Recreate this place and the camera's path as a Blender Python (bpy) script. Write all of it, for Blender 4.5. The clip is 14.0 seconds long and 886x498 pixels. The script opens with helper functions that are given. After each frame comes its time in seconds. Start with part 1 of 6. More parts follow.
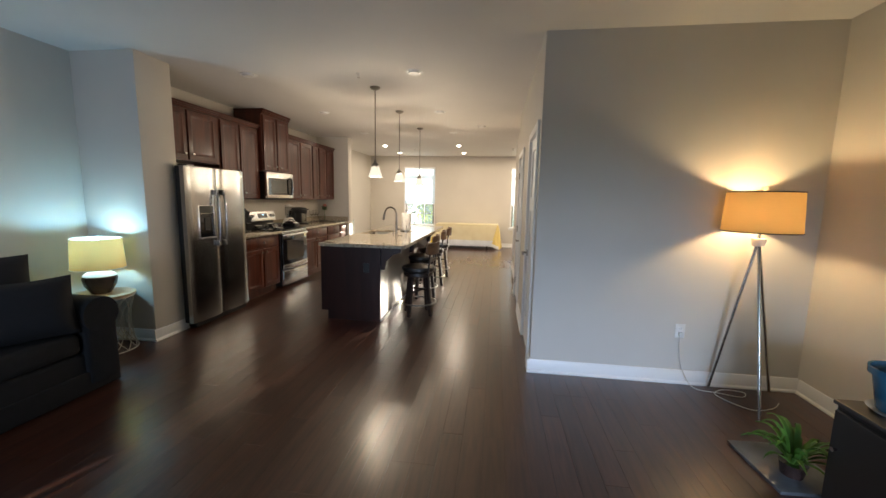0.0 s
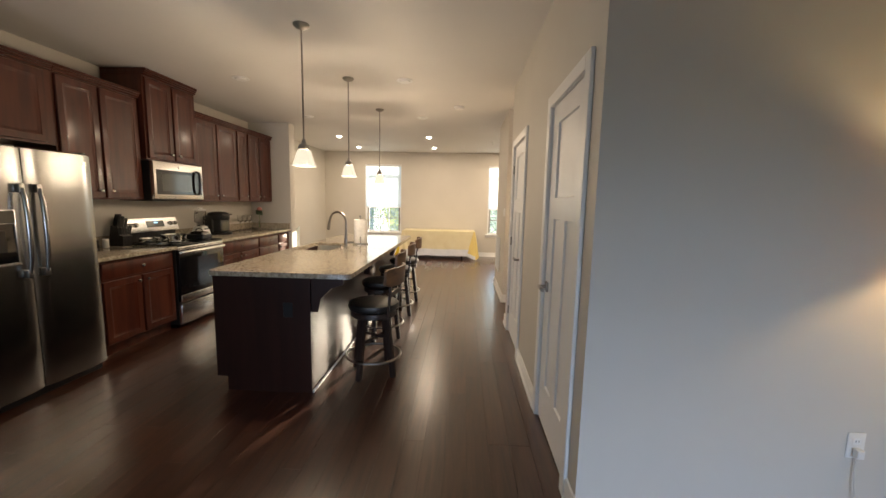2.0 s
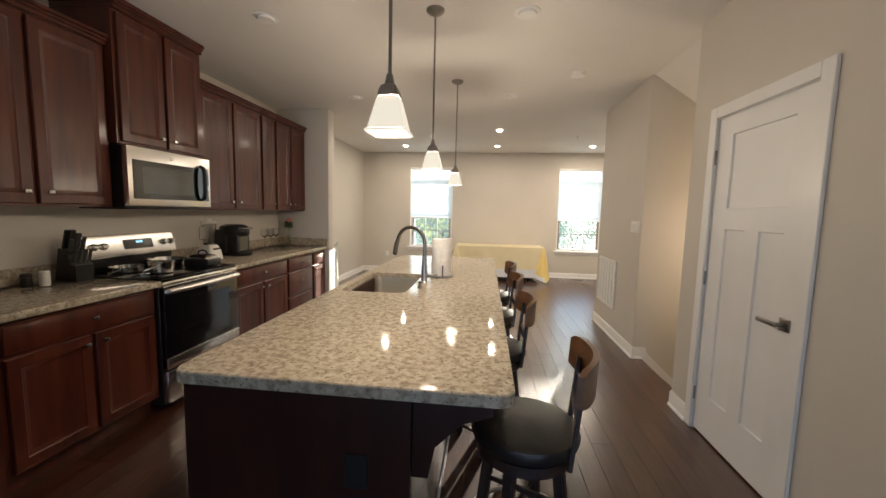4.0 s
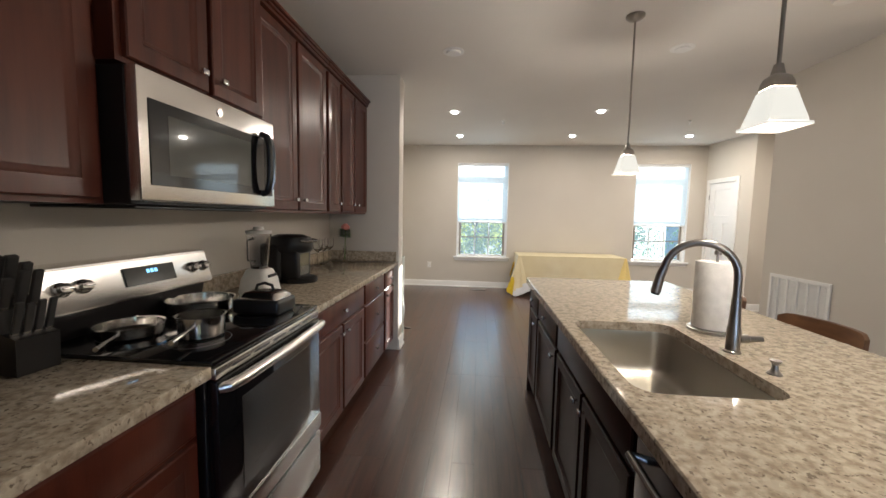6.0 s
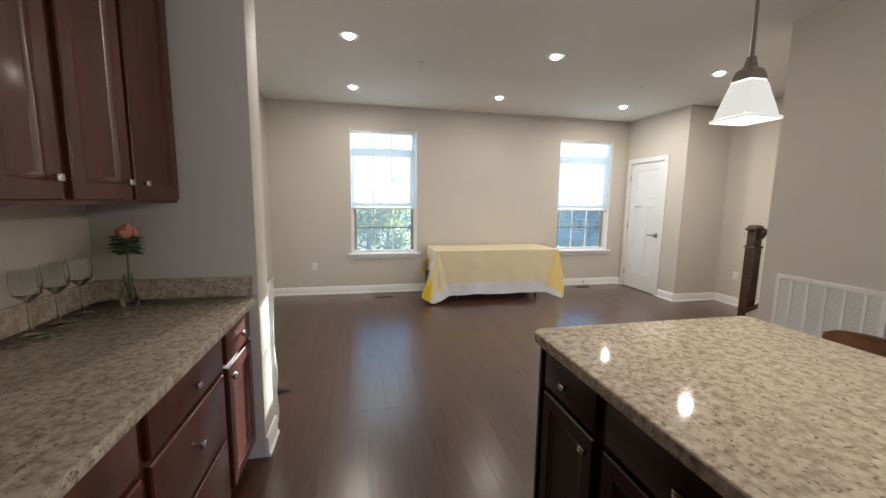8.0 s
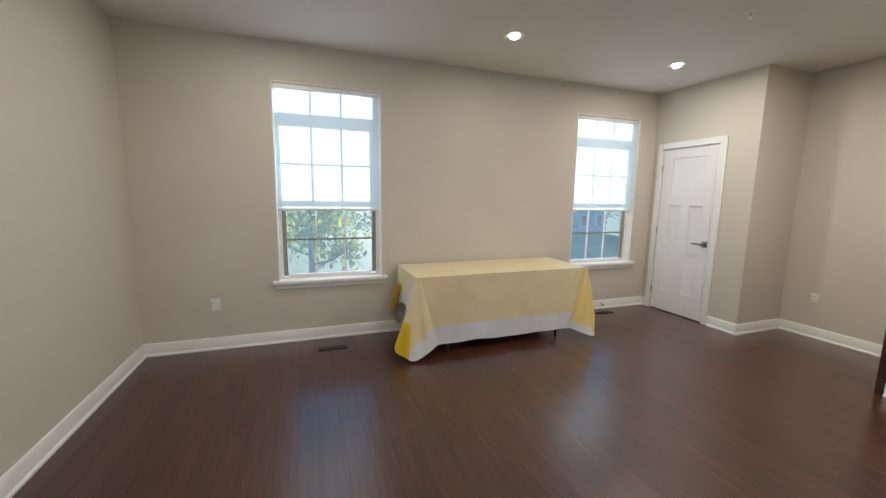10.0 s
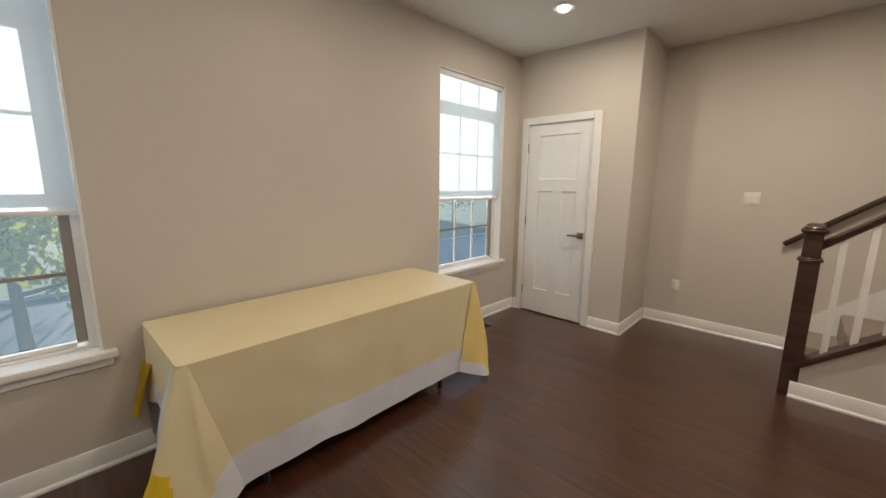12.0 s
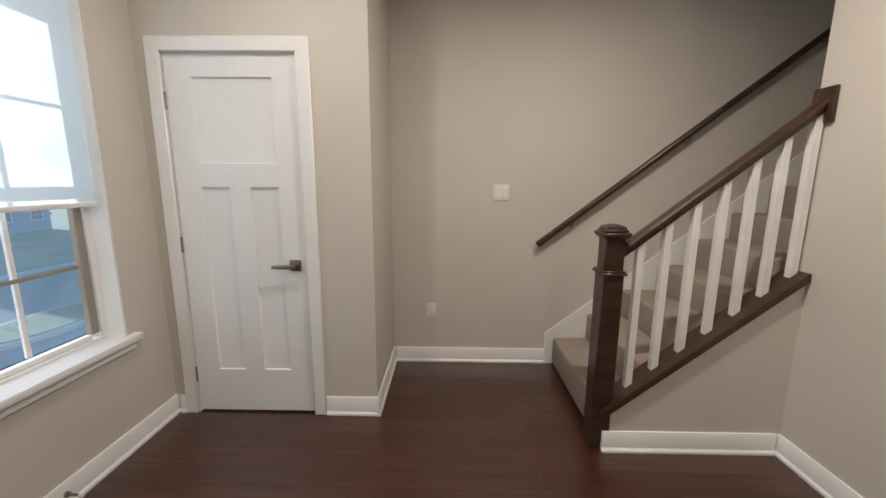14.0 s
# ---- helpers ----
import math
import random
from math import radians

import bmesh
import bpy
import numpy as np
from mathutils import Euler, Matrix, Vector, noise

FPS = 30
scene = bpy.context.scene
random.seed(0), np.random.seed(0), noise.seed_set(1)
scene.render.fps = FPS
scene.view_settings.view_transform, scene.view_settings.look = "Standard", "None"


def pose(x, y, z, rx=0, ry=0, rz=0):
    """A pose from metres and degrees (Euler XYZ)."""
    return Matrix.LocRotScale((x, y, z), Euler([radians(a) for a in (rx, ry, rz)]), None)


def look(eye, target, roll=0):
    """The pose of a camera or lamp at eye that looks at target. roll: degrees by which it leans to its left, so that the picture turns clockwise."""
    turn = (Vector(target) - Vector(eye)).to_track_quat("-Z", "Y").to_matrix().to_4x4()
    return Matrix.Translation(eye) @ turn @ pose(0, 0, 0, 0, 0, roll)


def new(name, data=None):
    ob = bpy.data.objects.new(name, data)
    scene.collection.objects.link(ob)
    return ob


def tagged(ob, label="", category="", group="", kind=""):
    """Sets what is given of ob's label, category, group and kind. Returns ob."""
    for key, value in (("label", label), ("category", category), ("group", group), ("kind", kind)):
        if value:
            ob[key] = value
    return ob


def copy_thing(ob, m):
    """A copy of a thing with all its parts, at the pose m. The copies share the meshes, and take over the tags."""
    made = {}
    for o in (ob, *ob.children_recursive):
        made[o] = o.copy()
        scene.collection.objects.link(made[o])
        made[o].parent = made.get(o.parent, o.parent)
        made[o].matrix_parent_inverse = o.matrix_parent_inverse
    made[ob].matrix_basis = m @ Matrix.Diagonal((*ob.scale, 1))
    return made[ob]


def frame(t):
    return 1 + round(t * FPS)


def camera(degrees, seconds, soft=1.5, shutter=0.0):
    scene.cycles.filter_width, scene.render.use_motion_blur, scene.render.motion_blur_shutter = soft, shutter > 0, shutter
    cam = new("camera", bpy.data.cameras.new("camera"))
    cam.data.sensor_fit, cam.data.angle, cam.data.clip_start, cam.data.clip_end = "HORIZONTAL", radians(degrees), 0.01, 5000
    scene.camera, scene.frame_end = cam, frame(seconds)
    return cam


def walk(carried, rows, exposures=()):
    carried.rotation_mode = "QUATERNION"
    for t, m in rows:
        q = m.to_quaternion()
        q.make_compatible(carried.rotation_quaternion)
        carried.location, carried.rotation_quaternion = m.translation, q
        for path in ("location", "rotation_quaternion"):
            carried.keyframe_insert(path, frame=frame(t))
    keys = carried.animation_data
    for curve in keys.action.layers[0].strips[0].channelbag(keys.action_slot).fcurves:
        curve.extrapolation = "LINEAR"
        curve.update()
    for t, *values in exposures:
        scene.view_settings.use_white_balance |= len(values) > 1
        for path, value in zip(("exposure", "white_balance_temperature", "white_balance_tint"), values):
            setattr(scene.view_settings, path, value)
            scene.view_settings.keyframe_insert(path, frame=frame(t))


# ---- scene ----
cam = camera(98.9, 14.0)
PATH = [
    (0, (0.2, 0.313, 1.455), (-0.067, 2.277, 1.191), 1.1),
    (0.5, (0.219, 0.611, 1.452), (0.014, 2.582, 1.185), 1.1),
    (1, (0.144, 1.03, 1.437), (-0.006, 3.007, 1.172), 1.1),
    (1.5, (0.109, 1.418, 1.422), (-0.022, 3.397, 1.164), 1.1),
    (2, (-0.008, 1.869, 1.439), (-0.109, 3.852, 1.194), 1.2),
    (2.2, (-0.094, 2.044, 1.423), (-0.184, 4.028, 1.187), 1.2),
    (4.5, (-1.239, 3.759, 1.423), (-1.487, 5.734, 1.234), 1.3),
    (5, (-1.64, 4.012, 1.439), (-1.891, 5.988, 1.264), 1.3),
    (5.5, (-1.961, 4.307, 1.406), (-2.205, 6.285, 1.243), 1.3),
    (6, (-2.252, 4.68, 1.383), (-2.431, 6.665, 1.209), 1.1),
    (6.5, (-2.468, 5.037, 1.391), (-2.543, 7.026, 1.191), 1.0),
    (7, (-2.571, 5.471, 1.391), (-2.558, 7.46, 1.175), 1.0),
    (7.5, (-2.594, 5.898, 1.408), (-2.433, 7.878, 1.172), 0.9),
    (8, (-2.514, 6.354, 1.418), (-2.094, 8.292, 1.159), 0.8),
    (8.5, (-2.497, 6.846, 1.43), (-1.905, 8.737, 1.161), 0.9),
    (9, (-2.486, 7.291, 1.424), (-1.835, 9.164, 1.158), 0.9),
    (9.2, (-2.484, 7.499, 1.438), (-1.824, 9.367, 1.169), 0.9),
    (11.3, (-2.207, 9.274, 1.393), (-1.452, 11.101, 1.087), 0.7),
    (11.4, (-2.189, 9.341, 1.394), (-1.333, 11.122, 1.086), 0.4),
    (11.5, (-2.136, 9.421, 1.389), (-1.162, 11.138, 1.067), 0.8),
    (12, (-1.797, 9.7, 1.422), (-0.372, 11.061, 1.081), 0.6),
    (12.1, (-1.728, 9.742, 1.429), (-0.235, 11.027, 1.084), 0.5),
    (12.2, (-1.663, 9.788, 1.426), (-0.1, 10.988, 1.083), 0.5),
    (12.5, (-1.506, 9.982, 1.413), (0.259, 10.862, 1.084), 0.7),
    (13, (-1.103, 10.234, 1.372), (0.816, 10.693, 1.047), 0.8),
    (13.5, (-0.631, 10.4, 1.392), (1.326, 10.624, 1.043), 0.5),
    (14, (-0.202, 10.449, 1.389), (1.767, 10.479, 1.04), 0.4),
]
# seconds, stops, white balance
LOOK = [(0.0, 2.36, 6650, 9), (2.2, 2.26, 7000, 11), (4.5, 2.08, 6100, 10), (6.5, 2.16, 5700, 9), (7.5, 2.14, 5650, 9), (8.5, 1.74, 5500, 8), (9.0, 1.80, 5550, 8), (11.5, 1.30, 5800, 10), (12.0, 1.38, 6200, 12), (12.5, 1.44, 6150, 12), (13.0, 1.37, 5850, 12), (13.5, 1.48, 5650, 12), (14.0, 1.48, 5700, 12)]
walk(cam, [(t, look(eye, target, roll)) for t, eye, target, roll in PATH], LOOK)

# ---------- light ----------
world = bpy.data.worlds.new("world")
scene.world = world
world.use_nodes = True
wn = world.node_tree
sky = wn.nodes.new("ShaderNodeTexSky")
sky.sky_type = "NISHITA"
sky.sun_disc = False
SUN_AZ = math.atan2(0.322, 1.0)
SUN_EL = radians(6.2)
sky.sun_elevation = SUN_EL
sky.sun_rotation = SUN_AZ
sky.altitude = 100
sky.dust_density = 0.3
sky.ozone_density = 3.0
wn.links.new(sky.outputs[0], wn.nodes["Background"].inputs[0])
wn.nodes["Background"].inputs[1].default_value = 0.095

sun = new("sun", bpy.data.lights.new("sun", "SUN"))
sun.data.energy = 5.0
sun.data.angle = radians(0.5)
sun.data.color = (1.0, 0.90, 0.74)
sun.matrix_world = look((0, 0, 0), (-0.322, -1.0, -1.051 * math.tan(SUN_EL)))


DIM = 0.186


def lamp(name, kind, loc, watts, colour, size=0.05, target=None, **more):
    data = bpy.data.lights.new(name, kind)
    data.energy, data.color = watts * DIM, colour
    if kind == "AREA":
        data.shape = more.get("shape", "RECTANGLE")
        data.size = size
        data.size_y = more.get("size_y", size)
    else:
        data.shadow_soft_size = size
    if kind == "SPOT":
        data.spot_size, data.spot_blend = radians(more.get("cone", 150)), 0.9
    ob = new(name, data)
    if "spread" in more:
        data.spread = radians(more["spread"])
    ob.matrix_world = look(loc, target) if target else Matrix.Translation(loc)
    return ob


WARM, BULB, COOL = (1.0, 0.82, 0.62), (1.0, 0.77, 0.44), (0.25, 0.65, 1.0)
CANS = [(x, y) for y in (9.745, 11.216) for x in (-2.59, -0.742, 1.085)]
CAN_WATTS = {(-2.59, 9.745): 27, (-0.742, 9.745): 19, (1.085, 9.745): 58, (-2.59, 11.216): 14, (-0.742, 11.216): 9, (1.085, 11.216): 21}
for cx, cy in CANS:
    lamp("can_lamp", "AREA", (cx, cy, 2.705), CAN_WATTS[(cx, cy)], WARM, 0.075, (cx, cy, 0), shape="DISK")
PENDANTS = [(-1.258, 4.83), (-1.28, 6.07), (-1.24, 7.44)]
for px, py in PENDANTS:
    lamp("pendant_lamp", "SPOT", (px, py, 1.75), 8, WARM, 0.022, (px, py, 0), cone=146)
    lamp("pendant_glow", "POINT", (px, py, 1.745), 22, WARM, 0.022)
lamp("floor_lamp_bulb", "POINT", (2.045, 3.25, 1.398), 19, BULB, 0.04)
lamp("table_lamp_bulb", "POINT", (-3.355, 3.25, 0.975), 17, COOL, 0.04)
lamp("basement_lamp", "POINT", (1.35, 6.75, 1.25), 15, (1.0, 0.76, 0.52), 0.06)
# daylight of the living room's own windows, behind the start of the walk
for wx, watts, spread, tx, tz in ((-1.9, 34, 115, -4.2, 0.6), (0.9, 32, 56, 1.1, -1.15)):
    lamp("window_daylight", "AREA", (wx, -2.5, 0.95), watts, (0.56, 0.70, 1.0), 1.5, (tx, 3.5, tz), size_y=0.75, spread=spread)

# ---------- materials ----------


def material(name, base, rough=0.5, metal=0.0, second=None, scale=6.0, mixing=(0.35, 0.65), bump=0.0, bump_scale=60.0,
             stretch=(1, 1, 1), vary=0.0, coat=0.0, rough_vary=0.0, coords="Object", **extra):
    """A principled material with two scales of variation, fine relief and a change from piece to piece."""
    m = bpy.data.materials.new(name)
    m.use_nodes = True
    nt = m.node_tree
    n, l = nt.nodes, nt.links
    b = n["Principled BSDF"]
    tc = n.new("ShaderNodeTexCoord")
    mp = n.new("ShaderNodeMapping")
    mp.inputs["Scale"].default_value = stretch
    l.new(tc.outputs[coords], mp.inputs[0])
    big = n.new("ShaderNodeTexNoise")
    big.inputs["Scale"].default_value = scale
    big.inputs["Detail"].default_value = 6
    l.new(mp.outputs[0], big.inputs[0])
    ramp = n.new("ShaderNodeValToRGB")
    ramp.color_ramp.elements[0].position, ramp.color_ramp.elements[1].position = mixing
    second = second or tuple(c * 0.88 for c in base)
    ramp.color_ramp.elements[0].color = (*second, 1)
    ramp.color_ramp.elements[1].color = (*base, 1)
    l.new(big.outputs[0], ramp.inputs[0])
    colour = ramp.outputs[0]
    if vary:
        info, geo = n.new("ShaderNodeObjectInfo"), n.new("ShaderNodeNewGeometry")
        add = n.new("ShaderNodeMath")
        l.new(info.outputs["Random"], add.inputs[0])
        l.new(geo.outputs["Random Per Island"], add.inputs[1])
        fr = n.new("ShaderNodeMath")
        fr.operation = "FRACT"
        l.new(add.outputs[0], fr.inputs[0])
        rng = n.new("ShaderNodeMapRange")
        rng.inputs[3].default_value, rng.inputs[4].default_value = 1 - vary, 1 + vary
        l.new(fr.outputs[0], rng.inputs[0])
        hsv = n.new("ShaderNodeHueSaturation")
        l.new(rng.outputs[0], hsv.inputs["Value"])
        l.new(colour, hsv.inputs["Color"])
        colour = hsv.outputs[0]
    l.new(colour, b.inputs["Base Color"])
    b.inputs["Metallic"].default_value = metal
    b.inputs["Roughness"].default_value = rough
    if rough_vary:
        rr = n.new("ShaderNodeMapRange")
        rr.inputs[3].default_value, rr.inputs[4].default_value = rough - rough_vary, rough + rough_vary
        l.new(big.outputs[0], rr.inputs[0])
        l.new(rr.outputs[0], b.inputs["Roughness"])
    if coat:
        b.inputs["Coat Weight"].default_value = coat
        b.inputs["Coat Roughness"].default_value = 0.12
    if bump:
        fine = n.new("ShaderNodeTexNoise")
        fine.inputs["Scale"].default_value = bump_scale
        fine.inputs["Detail"].default_value = 4
        l.new(mp.outputs[0], fine.inputs[0])
        bp = n.new("ShaderNodeBump")
        bp.inputs["Strength"].default_value = bump
        bp.inputs["Distance"].default_value = 0.004
        l.new(fine.outputs[0], bp.inputs["Height"])
        l.new(bp.outputs[0], b.inputs["Normal"])
    for key, value in extra.items():
        b.inputs[key.replace("_", " ")].default_value = value
    return m


def granite(name, pale, mid, dark):
    m = bpy.data.materials.new(name)
    m.use_nodes = True
    n, l = m.node_tree.nodes, m.node_tree.links
    b = n["Principled BSDF"]
    tc = n.new("ShaderNodeTexCoord")
    warp = n.new("ShaderNodeTexNoise")
    warp.inputs["Scale"].default_value = 36
    warp.inputs["Detail"].default_value = 4
    l.new(tc.outputs["Object"], warp.inputs[0])
    r1 = n.new("ShaderNodeValToRGB")
    e = r1.color_ramp.elements
    e[0].position, e[0].color = 0.36, (*mid, 1)
    e[1].position, e[1].color = 0.58, (*pale, 1)
    l.new(warp.outputs[0], r1.inputs[0])
    fleck = n.new("ShaderNodeTexNoise")
    fleck.inputs["Scale"].default_value = 78
    fleck.inputs["Detail"].default_value = 3
    l.new(tc.outputs["Object"], fleck.inputs[0])
    r2 = n.new("ShaderNodeValToRGB")
    r2.color_ramp.elements[0].position, r2.color_ramp.elements[0].color = 0.60, (0, 0, 0, 1)
    r2.color_ramp.elements[1].position, r2.color_ramp.elements[1].color = 0.66, (1, 1, 1, 1)
    l.new(fleck.outputs[0], r2.inputs[0])
    cell = n.new("ShaderNodeTexVoronoi")
    cell.inputs["Scale"].default_value = 110
    l.new(tc.outputs["Object"], cell.inputs[0])
    r3 = n.new("ShaderNodeValToRGB")
    r3.color_ramp.elements[0].position, r3.color_ramp.elements[0].color = 0.0, (0.82, 0.82, 0.82, 1)
    r3.color_ramp.elements[1].position, r3.color_ramp.elements[1].color = 1.0, (1.1, 1.1, 1.1, 1)
    l.new(cell.outputs["Color"], r3.inputs[0])
    mix = n.new("ShaderNodeMix")
    mix.data_type = "RGBA"
    l.new(r2.outputs[0], mix.inputs[0])
    l.new(r1.outputs[0], mix.inputs[6])
    mix.inputs[7].default_value = (*dark, 1)
    mul = n.new("ShaderNodeMix")
    mul.data_type, mul.blend_type = "RGBA", "MULTIPLY"
    mul.inputs[0].default_value = 1.0
    l.new(mix.outputs[2], mul.inputs[6])
    l.new(r3.outputs[0], mul.inputs[7])
    l.new(mul.outputs[2], b.inputs["Base Color"])
    b.inputs["Roughness"].default_value = 0.05
    b.inputs["Specular IOR Level"].default_value = 0.8
    return m


def floor_wood():
    m = bpy.data.materials.new("dark plank")
    m.use_nodes = True
    n, l = m.node_tree.nodes, m.node_tree.links
    b = n["Principled BSDF"]
    geo, info = n.new("ShaderNodeNewGeometry"), n.new("ShaderNodeObjectInfo")
    add = n.new("ShaderNodeMath")
    l.new(info.outputs["Random"], add.inputs[0])
    l.new(geo.outputs["Random Per Island"], add.inputs[1])
    fr = n.new("ShaderNodeMath")
    fr.operation = "FRACT"
    l.new(add.outputs[0], fr.inputs[0])
    off = n.new("ShaderNodeMath")
    off.operation = "MULTIPLY"
    off.inputs[1].default_value = 37.0
    l.new(fr.outputs[0], off.inputs[0])
    sh = n.new("ShaderNodeVectorMath")
    l.new(geo.outputs["Position"], sh.inputs[0])
    l.new(off.outputs[0], sh.inputs[1])
    mp = n.new("ShaderNodeMapping")
    mp.inputs["Scale"].default_value = (22, 1.6, 22)
    l.new(sh.outputs[0], mp.inputs[0])
    grain = n.new("ShaderNodeTexNoise")
    grain.inputs["Scale"].default_value = 1.6
    grain.inputs["Detail"].default_value = 7
    grain.inputs["Distortion"].default_value = 0.6
    l.new(mp.outputs[0], grain.inputs[0])
    ramp = n.new("ShaderNodeValToRGB")
    e = ramp.color_ramp.elements
    e[0].position, e[0].color = 0.20, (0.028, 0.0086, 0.0043, 1)
    e[1].position, e[1].color = 0.84, (0.075, 0.0245, 0.0118, 1)
    l.new(grain.outputs[0], ramp.inputs[0])
    rng = n.new("ShaderNodeMapRange")
    rng.inputs[3].default_value, rng.inputs[4].default_value = 0.85, 1.15
    l.new(fr.outputs[0], rng.inputs[0])
    hsv = n.new("ShaderNodeHueSaturation")
    l.new(rng.outputs[0], hsv.inputs["Value"])
    l.new(ramp.outputs[0], hsv.inputs["Color"])
    l.new(hsv.outputs[0], b.inputs["Base Color"])
    rr = n.new("ShaderNodeMapRange")
    rr.inputs[3].default_value, rr.inputs[4].default_value = 0.36, 0.46
    b.inputs["Coat Weight"].default_value = 1.0
    b.inputs["Specular IOR Level"].default_value = 0.15
    b.inputs["Coat IOR"].default_value = 1.62
    b.inputs["Coat Roughness"].default_value = 0.25
    l.new(grain.outputs[0], rr.inputs[0])
    l.new(rr.outputs[0], b.inputs["Roughness"])
    bp = n.new("ShaderNodeBump")
    bp.inputs["Strength"].default_value = 0.05
    bp.inputs["Distance"].default_value = 0.002
    l.new(grain.outputs[0], bp.inputs["Height"])
    l.new(bp.outputs[0], b.inputs["Normal"])
    return m


def steel(name, base=(0.37, 0.365, 0.355), rough=0.22, stretch=(1, 1, 260)):
    m = material(name, base, rough, 1.0, scale=3.0, stretch=stretch, second=tuple(c * 0.97 for c in base))
    m.node_tree.nodes["Principled BSDF"].inputs["Anisotropic"].default_value = 0.15
    return m


def glow(name, colour, strength):
    m = bpy.data.materials.new(name)
    m.use_nodes = True
    b = m.node_tree.nodes["Principled BSDF"]
    b.inputs["Base Color"].default_value = (*colour, 1)
    b.inputs["Emission Color"].default_value = (*colour, 1)
    b.inputs["Emission Strength"].default_value = strength
    return m


def cloth_shade(name, colour, through_share, tight=0.0):
    """Fabric that lets part of the light through."""
    m = bpy.data.materials.new(name)
    m.use_nodes = True
    n, l = m.node_tree.nodes, m.node_tree.links
    out = n["Material Output"]
    b = n["Principled BSDF"]
    b.inputs["Roughness"].default_value = 0.9
    tc = n.new("ShaderNodeTexCoord")
    weave = n.new("ShaderNodeTexNoise")
    weave.inputs["Scale"].default_value = 45
    mp = n.new("ShaderNodeMapping")
    mp.inputs["Scale"].default_value = (1, 1, 6)
    l.new(tc.outputs["Object"], mp.inputs[0])
    l.new(mp.outputs[0], weave.inputs[0])
    ramp = n.new("ShaderNodeValToRGB")
    ramp.color_ramp.elements[0].position, ramp.color_ramp.elements[0].color = 0.3, (*[c * 0.97 for c in colour], 1)
    ramp.color_ramp.elements[1].position, ramp.color_ramp.elements[1].color = 0.7, (*colour, 1)
    l.new(weave.outputs[0], ramp.inputs[0])
    l.new(ramp.outputs[0], b.inputs["Base Color"])
    t = n.new("ShaderNodeBsdfTranslucent")
    l.new(ramp.outputs[0], t.inputs[0])
    mix = n.new("ShaderNodeMixShader")
    mix.inputs[0].default_value = through_share
    l.new(b.outputs[0], mix.inputs[1])
    l.new(t.outputs[0], mix.inputs[2])
    l.new(mix.outputs[0], out.inputs[0])
    return m


M_WALL = material("greige wall paint", (0.592, 0.557, 0.50), 0.62, scale=1.4, second=(0.567, 0.532, 0.475), bump=0.05, bump_scale=180)
M_CEIL = material("ceiling paint", (0.74, 0.72, 0.69), 0.75, scale=1.2, second=(0.71, 0.69, 0.66), bump=0.04, bump_scale=150)
M_TRIM = material("white trim paint", (0.80, 0.80, 0.79), 0.32, scale=3, second=(0.77, 0.77, 0.76))
M_DOOR = material("white door paint", (0.80, 0.80, 0.80), 0.34, scale=4, second=(0.77, 0.77, 0.77), bump=0.03, bump_scale=90)
M_FLOOR = floor_wood()
M_CHERRY = material("cherry stained maple", (0.098, 0.0255, 0.0140), 0.32, scale=2.2, second=(0.058, 0.0142, 0.0080), stretch=(7, 7, 0.8),
                    bump=0.06, bump_scale=30, vary=0.04, Specular_IOR_Level=0.30, coat=0.22)
M_ESPRESSO = material("dark espresso stain", (0.031, 0.0098, 0.0064), 0.34, scale=2.2, second=(0.021, 0.0070, 0.0048), stretch=(7, 7, 0.8),
                      bump=0.05, bump_scale=30, vary=0.08, Specular_IOR_Level=0.26)
M_RAILWOOD = material("dark walnut rail", (0.060, 0.030, 0.019), 0.33, scale=3, second=(0.034, 0.016, 0.011), stretch=(9, 1, 9), bump=0.05,
                      bump_scale=40, coat=0.2)
M_GRANITE = granite("beige granite", (0.50, 0.435, 0.34), (0.315, 0.262, 0.195), (0.20, 0.162, 0.122))
M_STEEL = steel("brushed stainless")
M_STEEL_H = steel("brushed stainless across", (0.86, 0.84, 0.81), 0.27, (1, 260, 1))
M_SINKSTEEL = steel("satin sink steel", (0.60, 0.575, 0.52), 0.33)
M_CHROME = material("satin nickel", (0.62, 0.60, 0.57), 0.20, 1.0, scale=20)
M_NICKEL = material("brushed dark nickel", (0.32, 0.30, 0.28), 0.30, 1.0, scale=20)
M_PAN = material("polished steel pan", (0.70, 0.68, 0.65), 0.16, 1.0, scale=9, rough_vary=0.05)
M_BLACK = material("black plastic", (0.010, 0.010, 0.011), 0.32, scale=20, bump=0.03, bump_scale=200)
M_BLACKGLASS = material("black glass", (0.006, 0.006, 0.007), 0.05, scale=6, coat=0.5)
M_SMOKEGLASS = material("smoked glass", (0.06, 0.065, 0.06), 0.03, scale=6, coat=0.5)
M_BLACKMETAL = material("black enamel", (0.012, 0.011, 0.011), 0.38, scale=14)
M_WHITE_PLASTIC = material("white plastic", (0.80, 0.79, 0.76), 0.35, scale=12)
M_PAPER = material("paper towel", (0.84, 0.82, 0.78), 0.95, scale=30, bump=0.5, bump_scale=120)
M_BALUSTER = material("white baluster paint", (0.82, 0.81, 0.79), 0.35, scale=5)
M_CARPET = material("beige stair carpet", (0.42, 0.355, 0.30), 0.98, scale=160, second=(0.30, 0.25, 0.21), bump=0.9, bump_scale=420)
M_LEATHER = material("black leather", (0.013, 0.011, 0.010), 0.42, scale=25, bump=0.25, bump_scale=160)
